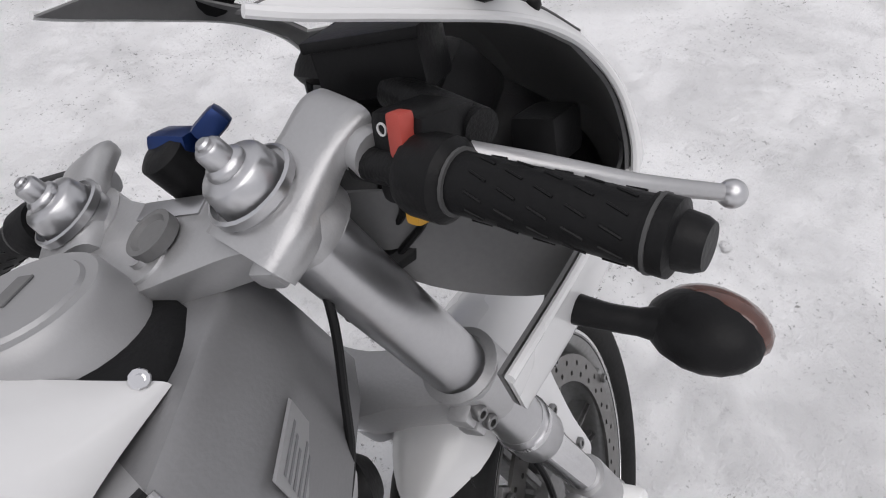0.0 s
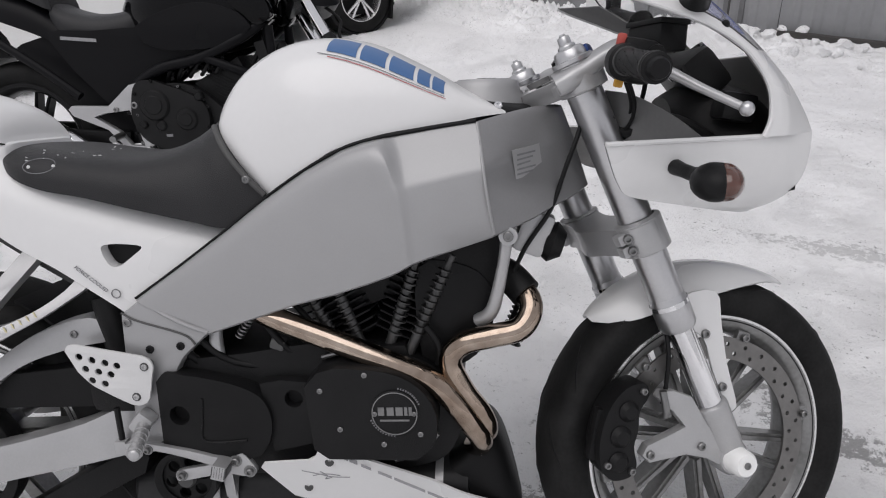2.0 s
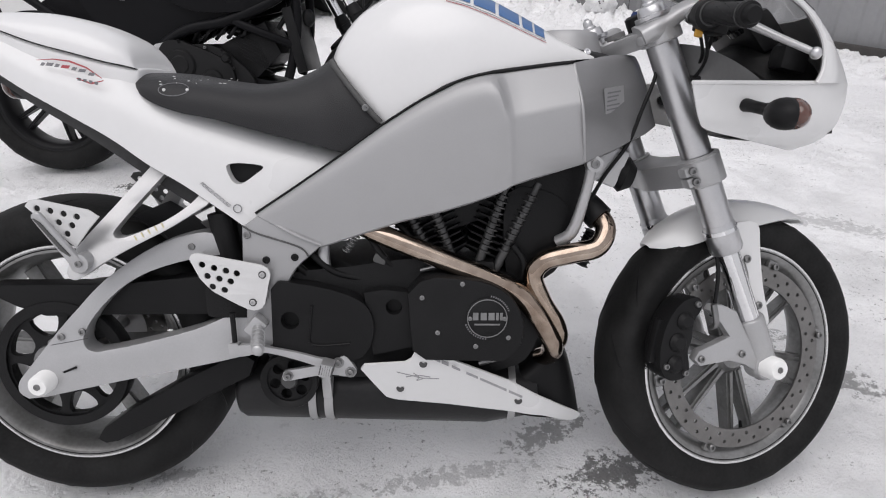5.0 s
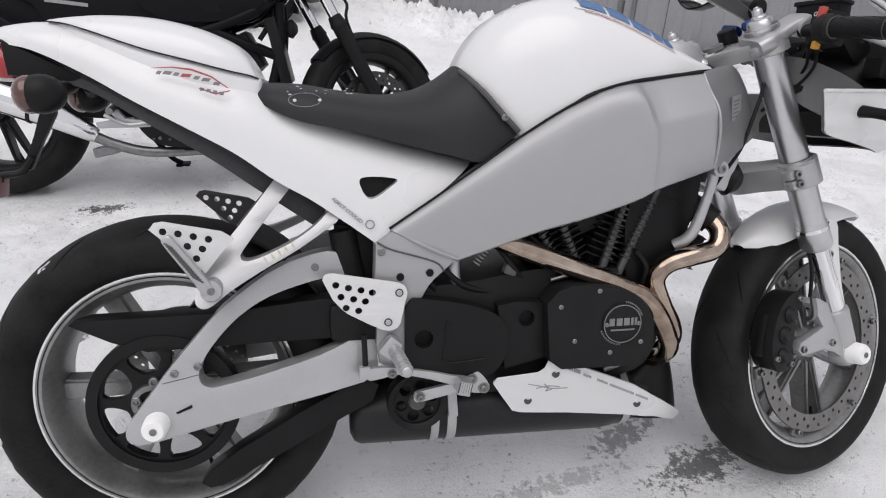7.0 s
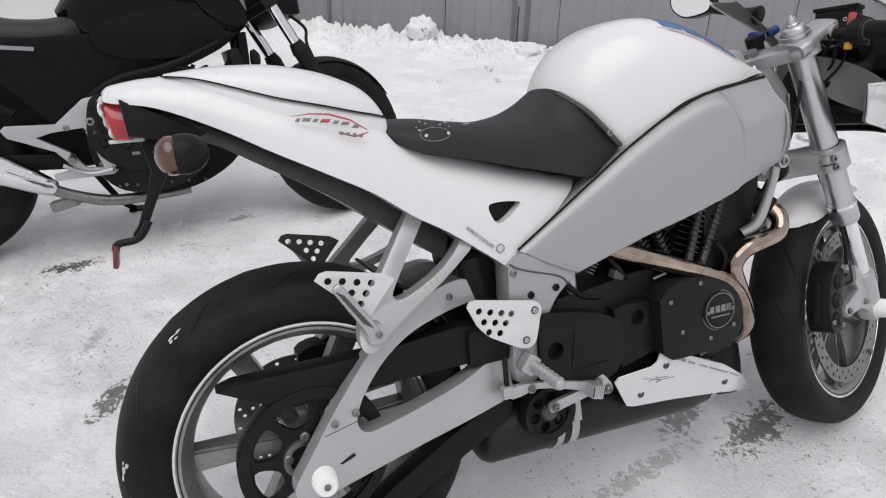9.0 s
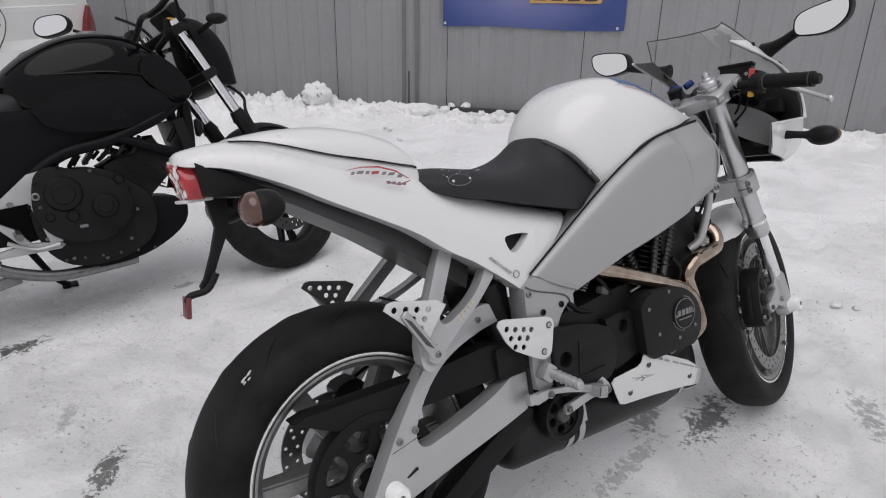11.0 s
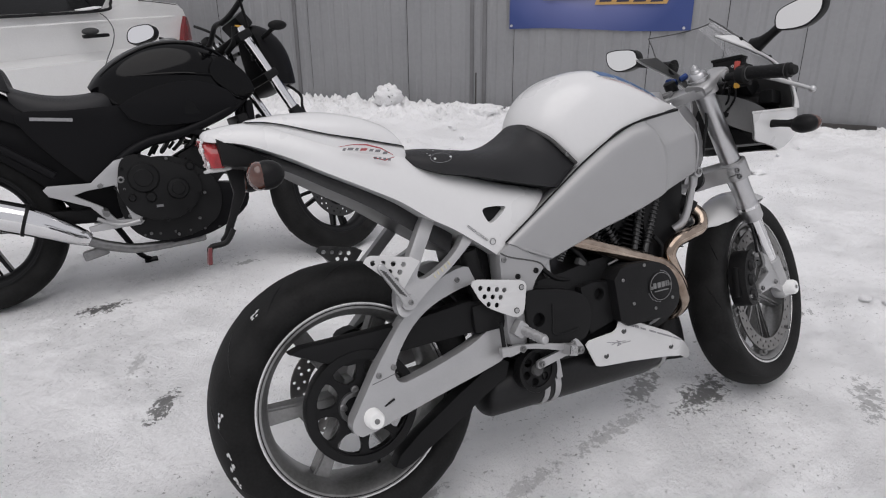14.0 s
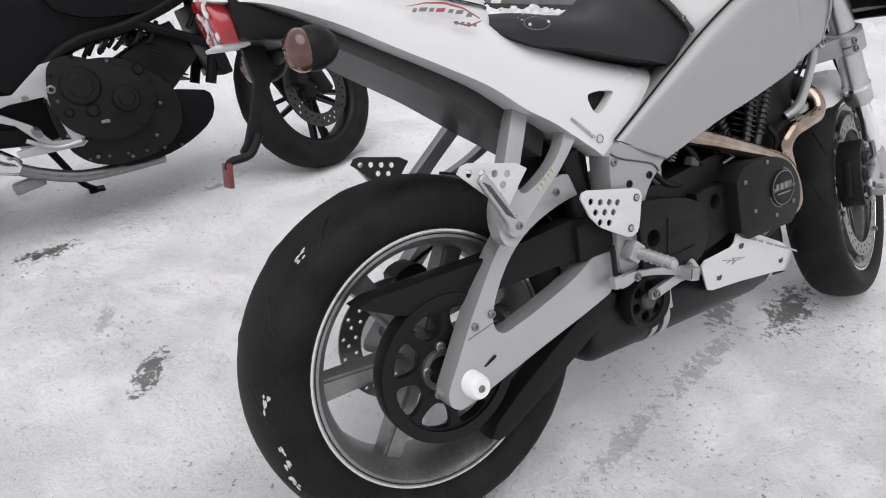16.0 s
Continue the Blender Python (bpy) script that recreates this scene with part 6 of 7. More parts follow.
SF = S @ Matrix.Translation((-0.012, 0, 0.003))
fd = part("front_fender", fender(), WHITE, bike, "white front mudguard", m=S)
for side in (-1, 1):
    stay = plate(crv([(1.262, 0.560), (1.325, 0.565), (1.335, 0.510), (1.345, 0.44), (1.362, 0.375), (1.358, 0.360), (1.345, 0.365), (1.318, 0.43), (1.300, 0.49), (1.262, 0.515)], 3, True), -0.092, -0.086, 0.0015)
    part("fender_stay", stay if side < 0 else flipped(stay), WHITE, fd, m=SF)
    for u, w in ((1.303, 0.496), (1.334, 0.403)):
        part("stay_bolt", bolt((u, side * 0.092, w), 0.0075, 0.006, (0, side, 0)), STEEL, fd, m=SF)
# brake caliper and its cast bracket on the right leg
CAL = crv([(1.100, 0.335), (1.108, 0.372), (1.124, 0.404), (1.150, 0.428), (1.182, 0.432), (1.188, 0.410), (1.172, 0.388), (1.168, 0.356), (1.160, 0.330), (1.164, 0.300), (1.152, 0.282), (1.122, 0.280), (1.104, 0.300)], 3, True)
cal = part("caliper", plate(CAL, -0.112, -0.062, 0.010), BLACKMETAL, bike, "black six-piston brake caliper", m=SF)
for u, w, r in ((1.132, 0.310, 0.017), (1.137, 0.351, 0.018), (1.152, 0.390, 0.017)):
    part("piston_boss", lathe([(0, -0.012), (r * 0.6, -0.012), (r, -0.004), (r, 0.006), (0, 0.006)], (u, -0.110, w), (0, 1, 0), 20), BLACKMETAL, cal, m=SF)
part("caliper_bridge", box((0.030, 0.020, 0.085), (1.112, -0.085, 0.350), (0, 14, 0), 0.006), BLACKPL, cal, m=SF)
for u, w in ((1.112, 0.308), (1.154, 0.292), (1.178, 0.420)):
    part("bolt", bolt((u, -0.112, w), 0.0060, 0.006), STEEL, cal, m=SF)
part("banjo", tube([(1.214, -0.106, 0.372), (1.212, -0.122, 0.384), (1.206, -0.122, 0.420)], 0.006, 10), STEEL, cal, m=SF)
part("caliper_bracket", plate([(1.170, 0.316), (1.180, 0.332), (1.222, 0.345), (1.248, 0.354), (1.228, 0.380), (1.200, 0.408), (1.208, 0.418), (1.230, 0.416), (1.262, 0.402), (1.290, 0.352), (1.330, 0.318), (1.345, 0.285), (1.325, 0.272), (1.285, 0.295), (1.250, 0.306), (1.184, 0.302)], -0.118, -0.098, 0.005), CAST, bike, "cast caliper bracket", m=SF)
for u, w in ((1.184, 0.317), (1.276, 0.318)):
    part("bolt", bolt((u, -0.118, w), 0.0070, 0.006), STEEL, bike, m=SF)

# ---- half fairing on the frame ----
LV = [  # height, nose u, flank u, flank half width, rear end u, rear half width
    (0.722, 1.405, 1.36, 0.105, 1.335, 0.130), (0.732, 1.430, 1.37, 0.128, 1.290, 0.162), (0.747, 1.446, 1.374, 0.146, 1.222, 0.190), (0.762, 1.455, 1.377, 0.156, 1.158, 0.208), (0.780, 1.460, 1.378, 0.163, 1.140, 0.222), (0.808, 1.463, 1.376, 0.170, 1.128, 0.232), (0.836, 1.462, 1.372, 0.174, 1.119, 0.238)]

UP = [(0.836, 1.462, 1.385, 0.170, 1.335, 0.196), (0.862, 1.452, 1.385, 0.165, 1.345, 0.192), (0.905, 1.428, 1.372, 0.158, 1.341, 0.186), (0.950, 1.392, 1.340, 0.152, 1.312, 0.180), (0.985, 1.358, 1.300, 0.150, 1.262, 0.176),
      (1.015, 1.325, 1.255, 0.147, 1.190, 0.170), (1.040, 1.296, 1.220, 0.143, 1.125, 0.162), (1.052, 1.280, 1.200, 0.140, 1.098, 0.156)]
GLASS = UP[3:] + [(1.080, 1.240, 1.165, 0.128, 1.105, 0.130), (1.105, 1.200, 1.130, 0.112, 1.100, 0.112)]


def slice_at(w, nu, fu, fv, ru, rv, s, k=8, shrink=0.0):
    pts = crv([(nu - shrink, 0.0), (nu - 0.018 - shrink, fv * 0.55), (fu - shrink, fv - shrink), ((fu + ru) / 2, (fv + rv) / 2 + 0.006 - shrink), (ru, rv - shrink)], k)
    return [(u, s * v, w) for u, v in pts]


def shell(levels, s, shrink=0.0, lo=0.0, hi=1.0, thick=0.003):
    rows = []
    for lv in crv(levels, 4):
        p = slice_at(*lv, s, shrink=shrink)
        n = len(p) - 1
        rows.append(p[int(round(lo * n)):int(round(hi * n)) + 1])
    return skin(rows, thick)


fairing = part("fairing", join(shell(LV, -1), shell(LV, 1), shell(UP[:4], -1), shell(UP[:4], 1), shell(UP[3:], -1, lo=0.62), shell(UP[3:], 1, lo=0.62)), WHITE, bike, "glossy white half fairing")
part("fairing_liner", join(shell(LV, -1, 0.006), shell(LV, 1, 0.006), shell(UP[:4], -1, 0.006), shell(UP[:4], 1, 0.006), shell(UP[3:], -1, 0.006, lo=0.62), shell(UP[3:], 1, 0.006, lo=0.62)), LINER, fairing, "grey inner liner")
ws = part("windscreen", join(shell(GLASS, -1, lo=0.0, hi=0.64, thick=0.002), shell(GLASS, 1, lo=0.0, hi=0.64, thick=0.002)), CLEAR, fairing, "clear acrylic windscreen")
ws.visible_shadow = False
for s in (-1, 1):
    top_edge = slice_at(*GLASS[-1], s)
    part("screen_edge", tube(top_edge[:int(round(0.64 * (len(top_edge) - 1))) + 1], 0.0014, 6), GREYPL, fairing, "dark edge of the windscreen")
    part("screen_edge", tube([slice_at(*lv, s)[20] for lv in GLASS], 0.0014, 6), GREYPL, fairing, "dark edge of the windscreen")
    for q in (1, 3):
        part("screen_bolt", egg(slice_at(*GLASS[q], s)[21], (0.006, 0.006, 0.006), n=10), BLACKPL, fairing)
rim_edge = []
for s in (-1, 1):
    e = [slice_at(*lv, s)[-1] for lv in UP]
    rim_edge.append(tube(e, 0.0035, 8))
    rim_edge.append(tube([slice_at(*LV[-1], s, k=8)[i] for i in range(18, 33, 2)], 0.0035, 8))
for e in rim_edge:
    part("fairing_edge", e, WHITE, fairing)
part("headlamp_lens", egg((1.425, 0, 0.778), (0.03, 0.085, 0.045)), DARKGLASS, fairing)
part("nose_skirt", arch([(1.24, 0.800, 1.25, 0.752, 0.110, 3), (1.28, 0.800, 1.29, 0.748, 0.13, 3), (1.34, 0.790, 1.35, 0.742, 0.105, 3), (1.40, 0.775, 1.40, 0.745, 0.07, 3)], 3, 8), BLACKPL, fairing, "black lower fairing tray")
part("lamp_body", arch([(1.245, 0.89, 1.25, 0.77, 0.09, 3), (1.29, 0.91, 1.29, 0.76, 0.12, 3), (1.36, 0.90, 1.36, 0.75, 0.14, 3), (1.42, 0.84, 1.42, 0.75, 0.11, 3)], 3, 8), BLACKPL, fairing, "black headlamp housing")
part("inner_panel", skin([crv([(1.150, -0.060, 0.905 - 0.05 * g), (1.185, -0.105, 0.895 - 0.085 * g), (1.235, -0.150, 0.862 - 0.085 * g), (1.285, -0.180, 0.815 - 0.055 * g)], 5) for g in (0, 0.25, 0.5, 0.75, 1.0)], 0.003), LINER, fairing, "grey inner band")
gauge = part("instrument_panel", join(moved(box((0.05, 0.20, 0.070), (0, 0, 0), (0, -38, 0), 0.015), Matrix.Translation((1.290, 0, 0.925)))), BLACKPL, fairing, "black instrument cluster")
for v, r in ((-0.050, 0.030), (0.045, 0.034)):
    part("dial", moved(lathe([(0, 0), (r, 0), (r + 0.003, 0.004), (r + 0.005, 0.004), (r + 0.005, -0.006)], (0, 0, 0), (-0.72, 0, 0.70), 28), Matrix.Translation((1.2705, v, 0.9425))), DARKGLASS, gauge)
part("wiring_loom", tube([(1.13, -0.06, 0.86), (1.17, -0.09, 0.84), (1.23, -0.11, 0.86), (1.29, -0.12, 0.83)], 0.010, 8), BLACKPL, fairing)
part("relay_box", box((0.05, 0.04, 0.04), (1.315, -0.135, 0.875), (0, 10, 10), 0.008), BLACKPL, fairing)
for s in (-1, 1):
    y = s * 0.290
    ind = part("front_indicator", join(egg((1.243, y, 0.790), (0.030, 0.040, 0.0245), (0, 0, s * 8)), tube([(1.214, s * 0.196, 0.802), (1.216, s * 0.216, 0.801), (1.220, s * 0.236, 0.799), (1.227, s * 0.254, 0.796), (1.234, s * 0.268, 0.794)], [0.011, 0.011, 0.0095, 0.0095, 0.014], 12)), BLACKPL, fairing, "black turn signal with smoked lens")
    part("indicator_lens", egg((1.2535, y + s * 0.003, 0.790), (0.022, 0.0385, 0.0238), (0, 0, s * 8)), SMOKE, ind)
    # mirrors
    base, elbow, head = (1.247, s * 0.153, 1.019), (1.236, s * 0.215, 1.037), (1.214, s * 0.275, 1.055)
    mi = part("mirror_stalk", tube([base, (1.244, s * 0.180, 1.026), elbow, head], [0.024, 0.016, 0.012, 0.012], 14), BLACKPL, fairing, "black mirror stalk")
    face = crv([(-0.060, -0.024), (-0.030, -0.036), (0.020, -0.036), (0.058, -0.012), (0.068, 0.020), (0.056, 0.036), (0.0, 0.032), (-0.052, 0.016)], 4, True)
    mm = Matrix.Translation((1.206, -0.320, 1.067) if s < 0 else (1.200, 0.330, 1.080)) @ Matrix.Scale(1.0 if s < 0 else 1.05, 4) @ pose(0, 0, 0, 0, 4 if s > 0 else 0, s * -8 if s < 0 else 10) @ Matrix(((0, 1, 0, 0), (s * 1, 0, 0, 0), (0, 0, 1, 0), (0, 0, 0, 1)))
    part("mirror_head", moved(plate([(x, z) for x, z in face], -0.004, 0.022, 0.008), mm), BLACKPL, mi)
    part("mirror_glass", moved(plate([(x * 0.92, z * 0.90) for x, z in face], -0.0062, -0.0045, 0), mm), MIRROR, mi, "mirror glass")


# ---- black naked motorcycle parked alongside ----
BLK = Matrix.Translation((-1.01, 1.72, 0.0)) @ pose(0, 0, 0, -12, 0, 0) @ Matrix.Scale(1.06, 4)
black = thing("black_motorcycle", "black naked motorcycle with silver peg brackets on its side stand", "motorcycle", BLK)
bS = Matrix.Translation((1.06, 0, 0.88)) @ Matrix.Rotation(radians(24), 4, Vector((-math.sin(radians(27)), 0, math.cos(radians(27))))) @ Matrix.Translation((-1.06, 0, -0.88))
bSI = bS.inverted()
MATTBLACK = mat("matt_black_plastic", (0.006, 0.006, 0.007), 0.45, vary=0.2, scale=6, fine=300, bump=0.06, spec=0.11)
BRIM = mat("black_wheel_paint", (0.010, 0.010, 0.011), 0.4, vary=0.2, scale=10, spec=0.2)


def bp(name, bm, material, label="", m=None, parent=None):
    return part(name, bm, material, parent or black, label, m=m)


wheel("rear_wheel", black, (0.06, 0, 0.302), I4, 0.306, 0.160, 0.222, 5, True, False, (BRIM, BRIM, RUBBER))
bw, bat = wheel("front_wheel", black, (1.425, 0, 0.294), bS, 0.298, 0.120, 0.222, 5, True, True, (BRIM, BRIM, RUBBER))
part("front_rotor", drilled(0.100, 0.150, -0.060, 0.004, ((0.118, 24, 0), (0.134, 24, 0.13)), 0.005), DARKROTOR, bw, "drilled brake disc", m=bat)
BT = [(0.515, 0.790, 0.560, 0.690, 0.085, 2.8), (0.560, 0.842, 0.610, 0.680, 0.128, 3.0), (0.640, 0.898, 0.680, 0.660, 0.160, 3.2), (0.735, 0.936, 0.770, 0.650, 0.176, 3.3), (0.830, 0.948, 0.860, 0.650, 0.182, 3.3), (0.925, 0.936, 0.945, 0.655, 0.176, 3.2), (1.010, 0.895, 1.015, 0.680, 0.150, 3.0), (1.065, 0.842, 1.060, 0.710, 0.105, 2.6), (1.088, 0.800, 1.080, 0.730, 0.075, 2.4)]
bp("tank", arch(BT, 5, 14), GLOSSBLACK, "gloss black fuel tank")
for side in (-1, 1):
    rim = [(bu + (tu - bu) * h, side * (b * (1 - h ** n) ** (1 / n) + 0.001), foot + h * (top - foot)) for (tu, top, bu, foot, b, n), h in zip(BT[1:], (0.86, 0.90, 0.925, 0.93, 0.925, 0.90, 0.80, 0.6))]
    bp("tank_crease", tube(rim, [0.004, 0.007, 0.008, 0.007, 0.003], 8), GLOSSBLACK, "raised crease along the tank")
    low = [(bu + (tu - bu) * h, side * (b * (1 - h ** n) ** (1 / n) + 0.001), foot + h * (top - foot)) for (tu, top, bu, foot, b, n), h in zip(BT[2:], (0.62, 0.55, 0.52, 0.50, 0.48, 0.42))]
    bp("tank_crease", tube(low, [0.002, 0.006, 0.006, 0.002], 8), GLOSSBLACK, "soft crease on the flank")
    scoop = plate(crv([(0.985, 0.860), (1.040, 0.840), (1.095, 0.780), (1.110, 0.720), (1.060, 0.690), (1.000, 0.735), (0.950, 0.800)], 3, True), -0.172, -0.120, 0.010)
    bp("tank_shroud", scoop if side < 0 else flipped(scoop), GLOSSBLACK, "gloss black shroud beside the radiator")
bp("fuel_cap", lathe([(0, 0.010), (0.028, 0.010), (0.034, 0.006), (0.036, -0.004), (0, -0.004)], (0.835, 0, 0.948), (0, 0, 1), 24), STEEL, "steel fuel cap")
bp("cable_loom", tube([(1.050, -0.030, 0.890), (1.080, -0.070, 0.930), (1.085, -0.085, 0.985)], 0.012, 10), BLACKPL)
bp("cable_loom", tube([(1.060, -0.075, 0.800), (1.080, -0.110, 0.740), (1.060, -0.120, 0.640), (1.010, -0.125, 0.560)], 0.009, 10), BLACKPL)
bp("front_caliper", box((0.055, 0.045, 0.085), (1.345, -0.082, 0.345), (0, 20, 0), 0.010), BLACKMETAL, "black front brake caliper", m=bS)
bp("horn", lathe([(0, 0), (0.030, 0), (0.034, 0.012), (0.018, 0.028), (0, 0.028)], (1.115, -0.10, 0.600), (0.9, -0.3, 0), 18), BLACKPL)
for k in range(7):
    bp("cooling_fin", box((0.13, 0.27, 0.003), (0.925 - 0.008 * k, 0, 0.43 + 0.017 * k), (0, 28, 0), 0), BLACKMETAL)
bp("seat", arch([(0.255, 0.812, 0.262, 0.742, 0.100, 3), (0.300, 0.790, 0.310, 0.702, 0.125, 3), (0.380, 0.768, 0.390, 0.680, 0.140, 3), (0.470, 0.762, 0.480, 0.676, 0.145, 3), (0.550, 0.772, 0.560, 0.688, 0.135, 3), (0.605, 0.790, 0.610, 0.715, 0.105, 2.8), (0.630, 0.800, 0.632, 0.740, 0.075, 2.6)], 4, 10), SEATV, "black rider seat")
bp("passenger_seat", arch([(-0.10, 0.925, -0.09, 0.890, 0.070, 3), (0.02, 0.930, 0.02, 0.868, 0.100, 3), (0.13, 0.915, 0.15, 0.835, 0.112, 3), (0.215, 0.895, 0.245, 0.790, 0.110, 3), (0.250, 0.870, 0.270, 0.780, 0.095, 3)], 4, 10), SEATV, "black passenger seat")
bp("tail", arch([(-0.20, 0.905, -0.20, 0.870, 0.050, 3), (-0.10, 0.895, -0.10, 0.815, 0.085, 3), (0.03, 0.870, 0.05, 0.755, 0.110, 3), (0.18, 0.820, 0.22, 0.690, 0.122, 3), (0.30, 0.740, 0.36, 0.620, 0.128, 3), (0.42, 0.700, 0.46, 0.590, 0.130, 3)], 4, 10), MATTBLACK, "matt black tail panels")
for s in (-1, 1):
    side = plate(crv([(0.275, 0.700), (0.320, 0.600), (0.400, 0.500), (0.475, 0.425), (0.545, 0.440), (0.600, 0.500), (0.680, 0.560), (0.870, 0.610), (0.985, 0.640), (0.960, 0.690), (0.760, 0.700), (0.600, 0.705), (0.440, 0.700)], 3, True), -0.152, -0.110, 0.012)
    bp("side_cover", side if s < 0 else flipped(side), MATTBLACK, "matt black side cover")
    lower = plate(crv([(0.610, 0.700), (0.690, 0.742), (0.800, 0.772), (0.900, 0.772), (1.000, 0.735), (1.040, 0.685)], 3) + crv([(0.990, 0.640), (0.860, 0.618), (0.720, 0.620), (0.640, 0.650)], 3), -0.1815, -0.13, 0.005)
    bp("knee_panel", lower if s < 0 else flipped(lower), MATTBLACK, "matt black knee panel")
    for name, pts, r in (("frame_tube", [(0.540, 0.455), (0.600, 0.515), (0.690, 0.560), (0.800, 0.580), (0.880, 0.605), (1.000, 0.655), (1.090, 0.720)], 0.019), ("frame_tube", [(0.850, 0.590), (0.960, 0.545), (1.075, 0.500)], 0.016), ("frame_tube", [(1.085, 0.690), (1.085, 0.58), (1.070, 0.48), (1.04, 0.38)], 0.018), ("frame_tube", [(0.05, 0.70), (0.22, 0.58), (0.36, 0.47)], 0.016)):
        bp(name, tube([(u, s * (0.165 if u < 1.02 else 0.13), w) for u, w in pts], r, 12), MATTBLACK)
    YS = [(0.315, 0.425), (0.330, 0.438), (0.470, 0.432), (0.560, 0.505), (0.598, 0.512), (0.604, 0.480), (0.592, 0.420), (0.622, 0.292), (0.628, 0.268), (0.612, 0.256), (0.440, 0.252), (0.436, 0.272), (0.505, 0.285), (0.455, 0.345), (0.330, 0.400)]
    pk = plate(YS, -0.188, -0.160, 0.006, [[(0.455, 0.406), (0.548, 0.414), (0.572, 0.335), (0.585, 0.282), (0.535, 0.286), (0.495, 0.340), (0.410, 0.394)]])
    br = bp("peg_bracket", pk if s < 0 else flipped(pk), CAST, "pale silver cast peg bracket")
    for u, w, r in ((0.500, 0.418, 0.010), (0.572, 0.432, 0.013), (0.612, 0.274, 0.010)):
        bp("bracket_bolt", bolt((u, s * 0.188, w), r, 0.006, (0, s, 0)), STEEL, parent=br)
    bp("foot_peg", tube([(0.500, s * 0.175, 0.325), (0.506, s * 0.260, 0.318)], 0.012, 12), STEEL, "ribbed steel footpeg")
    bp("foot_lever", tube([(0.470, s * 0.195, 0.300), (0.540, s * 0.198, 0.268), (0.612, s * 0.200, 0.274)], 0.007, 8), CAST)
bp("side_stripe", box((0.135, 0.0015, 0.012), (0.385, -0.1535, 0.672), (0, 6, 0), 0), PALEGREY, "pale grey printed bar")
# engine
eng = bp("engine", plate(crv([(0.560, 0.450), (0.620, 0.495), (0.760, 0.500), (0.860, 0.440), (0.920, 0.360), (0.900, 0.250), (0.800, 0.190), (0.660, 0.185), (0.580, 0.240), (0.550, 0.340)], 4, True), -0.165, 0.165, 0.02), BLACKMETAL, "black engine cases")
bp("clutch_cover", plate(crv([(0.562, 0.440), (0.585, 0.505), (0.640, 0.520), (0.700, 0.500), (0.775, 0.470), (0.838, 0.425), (0.845, 0.345), (0.780, 0.275), (0.690, 0.262), (0.600, 0.300), (0.560, 0.370)], 4, True), -0.192, -0.15, 0.014), BLACKMETAL, "black clutch cover", parent=eng)
for u, w, r in ((0.650, 0.430, 0.056), (0.765, 0.375, 0.040)):
    bp("cover_dome", lathe([(0, -0.016), (r * 0.55, -0.0155), (r * 0.62, -0.011), (r * 0.9, -0.010), (r, -0.004), (r + 0.004, 0.006), (0, 0.006)], (u, -0.192, w), (0, 1, 0), 28), BLACKMETAL, parent=eng)
for k in range(11):
    a = 2 * math.pi * k / 11 + 0.2
    bp("cover_bolt", bolt((0.700 + 0.152 * math.cos(a), -0.190, 0.392 + 0.132 * math.sin(a)), 0.006, 0.008), BLACKMETAL, parent=eng)
bp("oil_port", lathe([(0, 0), (0.008, 0), (0.010, -0.006), (0.016, -0.006), (0.017, 0.006), (0, 0.006)], (0.895, -0.150, 0.385), (0, 1, 0), 18), BLACKPL, parent=eng)
for k in range(9):
    a = 2 * math.pi * k / 9
    bp("engine_bolt", bolt((0.715 + 0.145 * math.cos(a), -0.166 if k not in (3, 4, 5) else -0.18, 0.345 + 0.150 * math.sin(a)), 0.006, 0.012), STEEL, parent=eng)
for k in range(6):
    bp("engine_bolt", bolt((0.62 + 0.055 * k, -0.168, 0.212 - 0.002 * k), 0.005, 0.004), GREYPL, parent=eng)
bp("maker_bar", box((0.024, 0.002, 0.010), (0.690, -0.1935, 0.318), (0, 0, 0), 0), GREYINK, parent=eng)
bp("cylinder_block", plate([(0.780, 0.500), (0.960, 0.590), (1.020, 0.470), (0.900, 0.360)], -0.13, 0.13, 0.015), BLACKMETAL, parent=eng)
for k in range(8):
    bp("fuel_rail", tube([(0.700 + 0.03 * k, -0.13, 0.515 + 0.008 * k), (0.720 + 0.03 * k, -0.145, 0.545 + 0.004 * (k % 3))], 0.006, 8), STEEL if k % 2 else BLACKPL, parent=eng)
bp("radiator", box((0.040, 0.30, 0.24), (1.075, 0, 0.52), (0, -12, 0), 0.006), BLACKPL, "black radiator")
bp("belly_cowl", plate(crv([(0.870, 0.370), (0.960, 0.370), (1.030, 0.350), (1.020, 0.270), (0.930, 0.205), (0.820, 0.170), (0.680, 0.165), (0.700, 0.195), (0.860, 0.230)], 3, True), -0.135, 0.135, 0.012), MATTBLACK, "matt black belly cowl")
# plain black plate added to darken the gap behind side cover and bracket
bp("rear_fill", plate(crv([(0.080, 0.640), (0.300, 0.690), (0.560, 0.560), (0.600, 0.420), (0.590, 0.300), (0.440, 0.290), (0.330, 0.420), (0.200, 0.540)], 3, True), -0.100, 0.100, 0.01), MATTBLACK, "black fill plate inside the rear")
for k in range(6):
    bp("engine_hose", tube([(0.640 + 0.045 * k, -0.135, 0.505 + 0.006 * k), (0.660 + 0.045 * k, -0.160 + 0.01 * (k % 2), 0.540), (0.690 + 0.045 * k, -0.150, 0.575 + 0.008 * (k % 3))], 0.007, 8), BLACKPL, parent=eng)
for u, w, r in ((0.665, 0.355, 0.020), (0.820, 0.455, 0.016), (0.600, 0.360, 0.014)):
    bp("cover_boss", lathe([(0, -0.012), (r * 0.7, -0.012), (r, -0.006), (r * 1.15, 0.006), (0, 0.006)], (u, -0.190, w), (0, 1, 0), 20), BLACKMETAL, parent=eng)
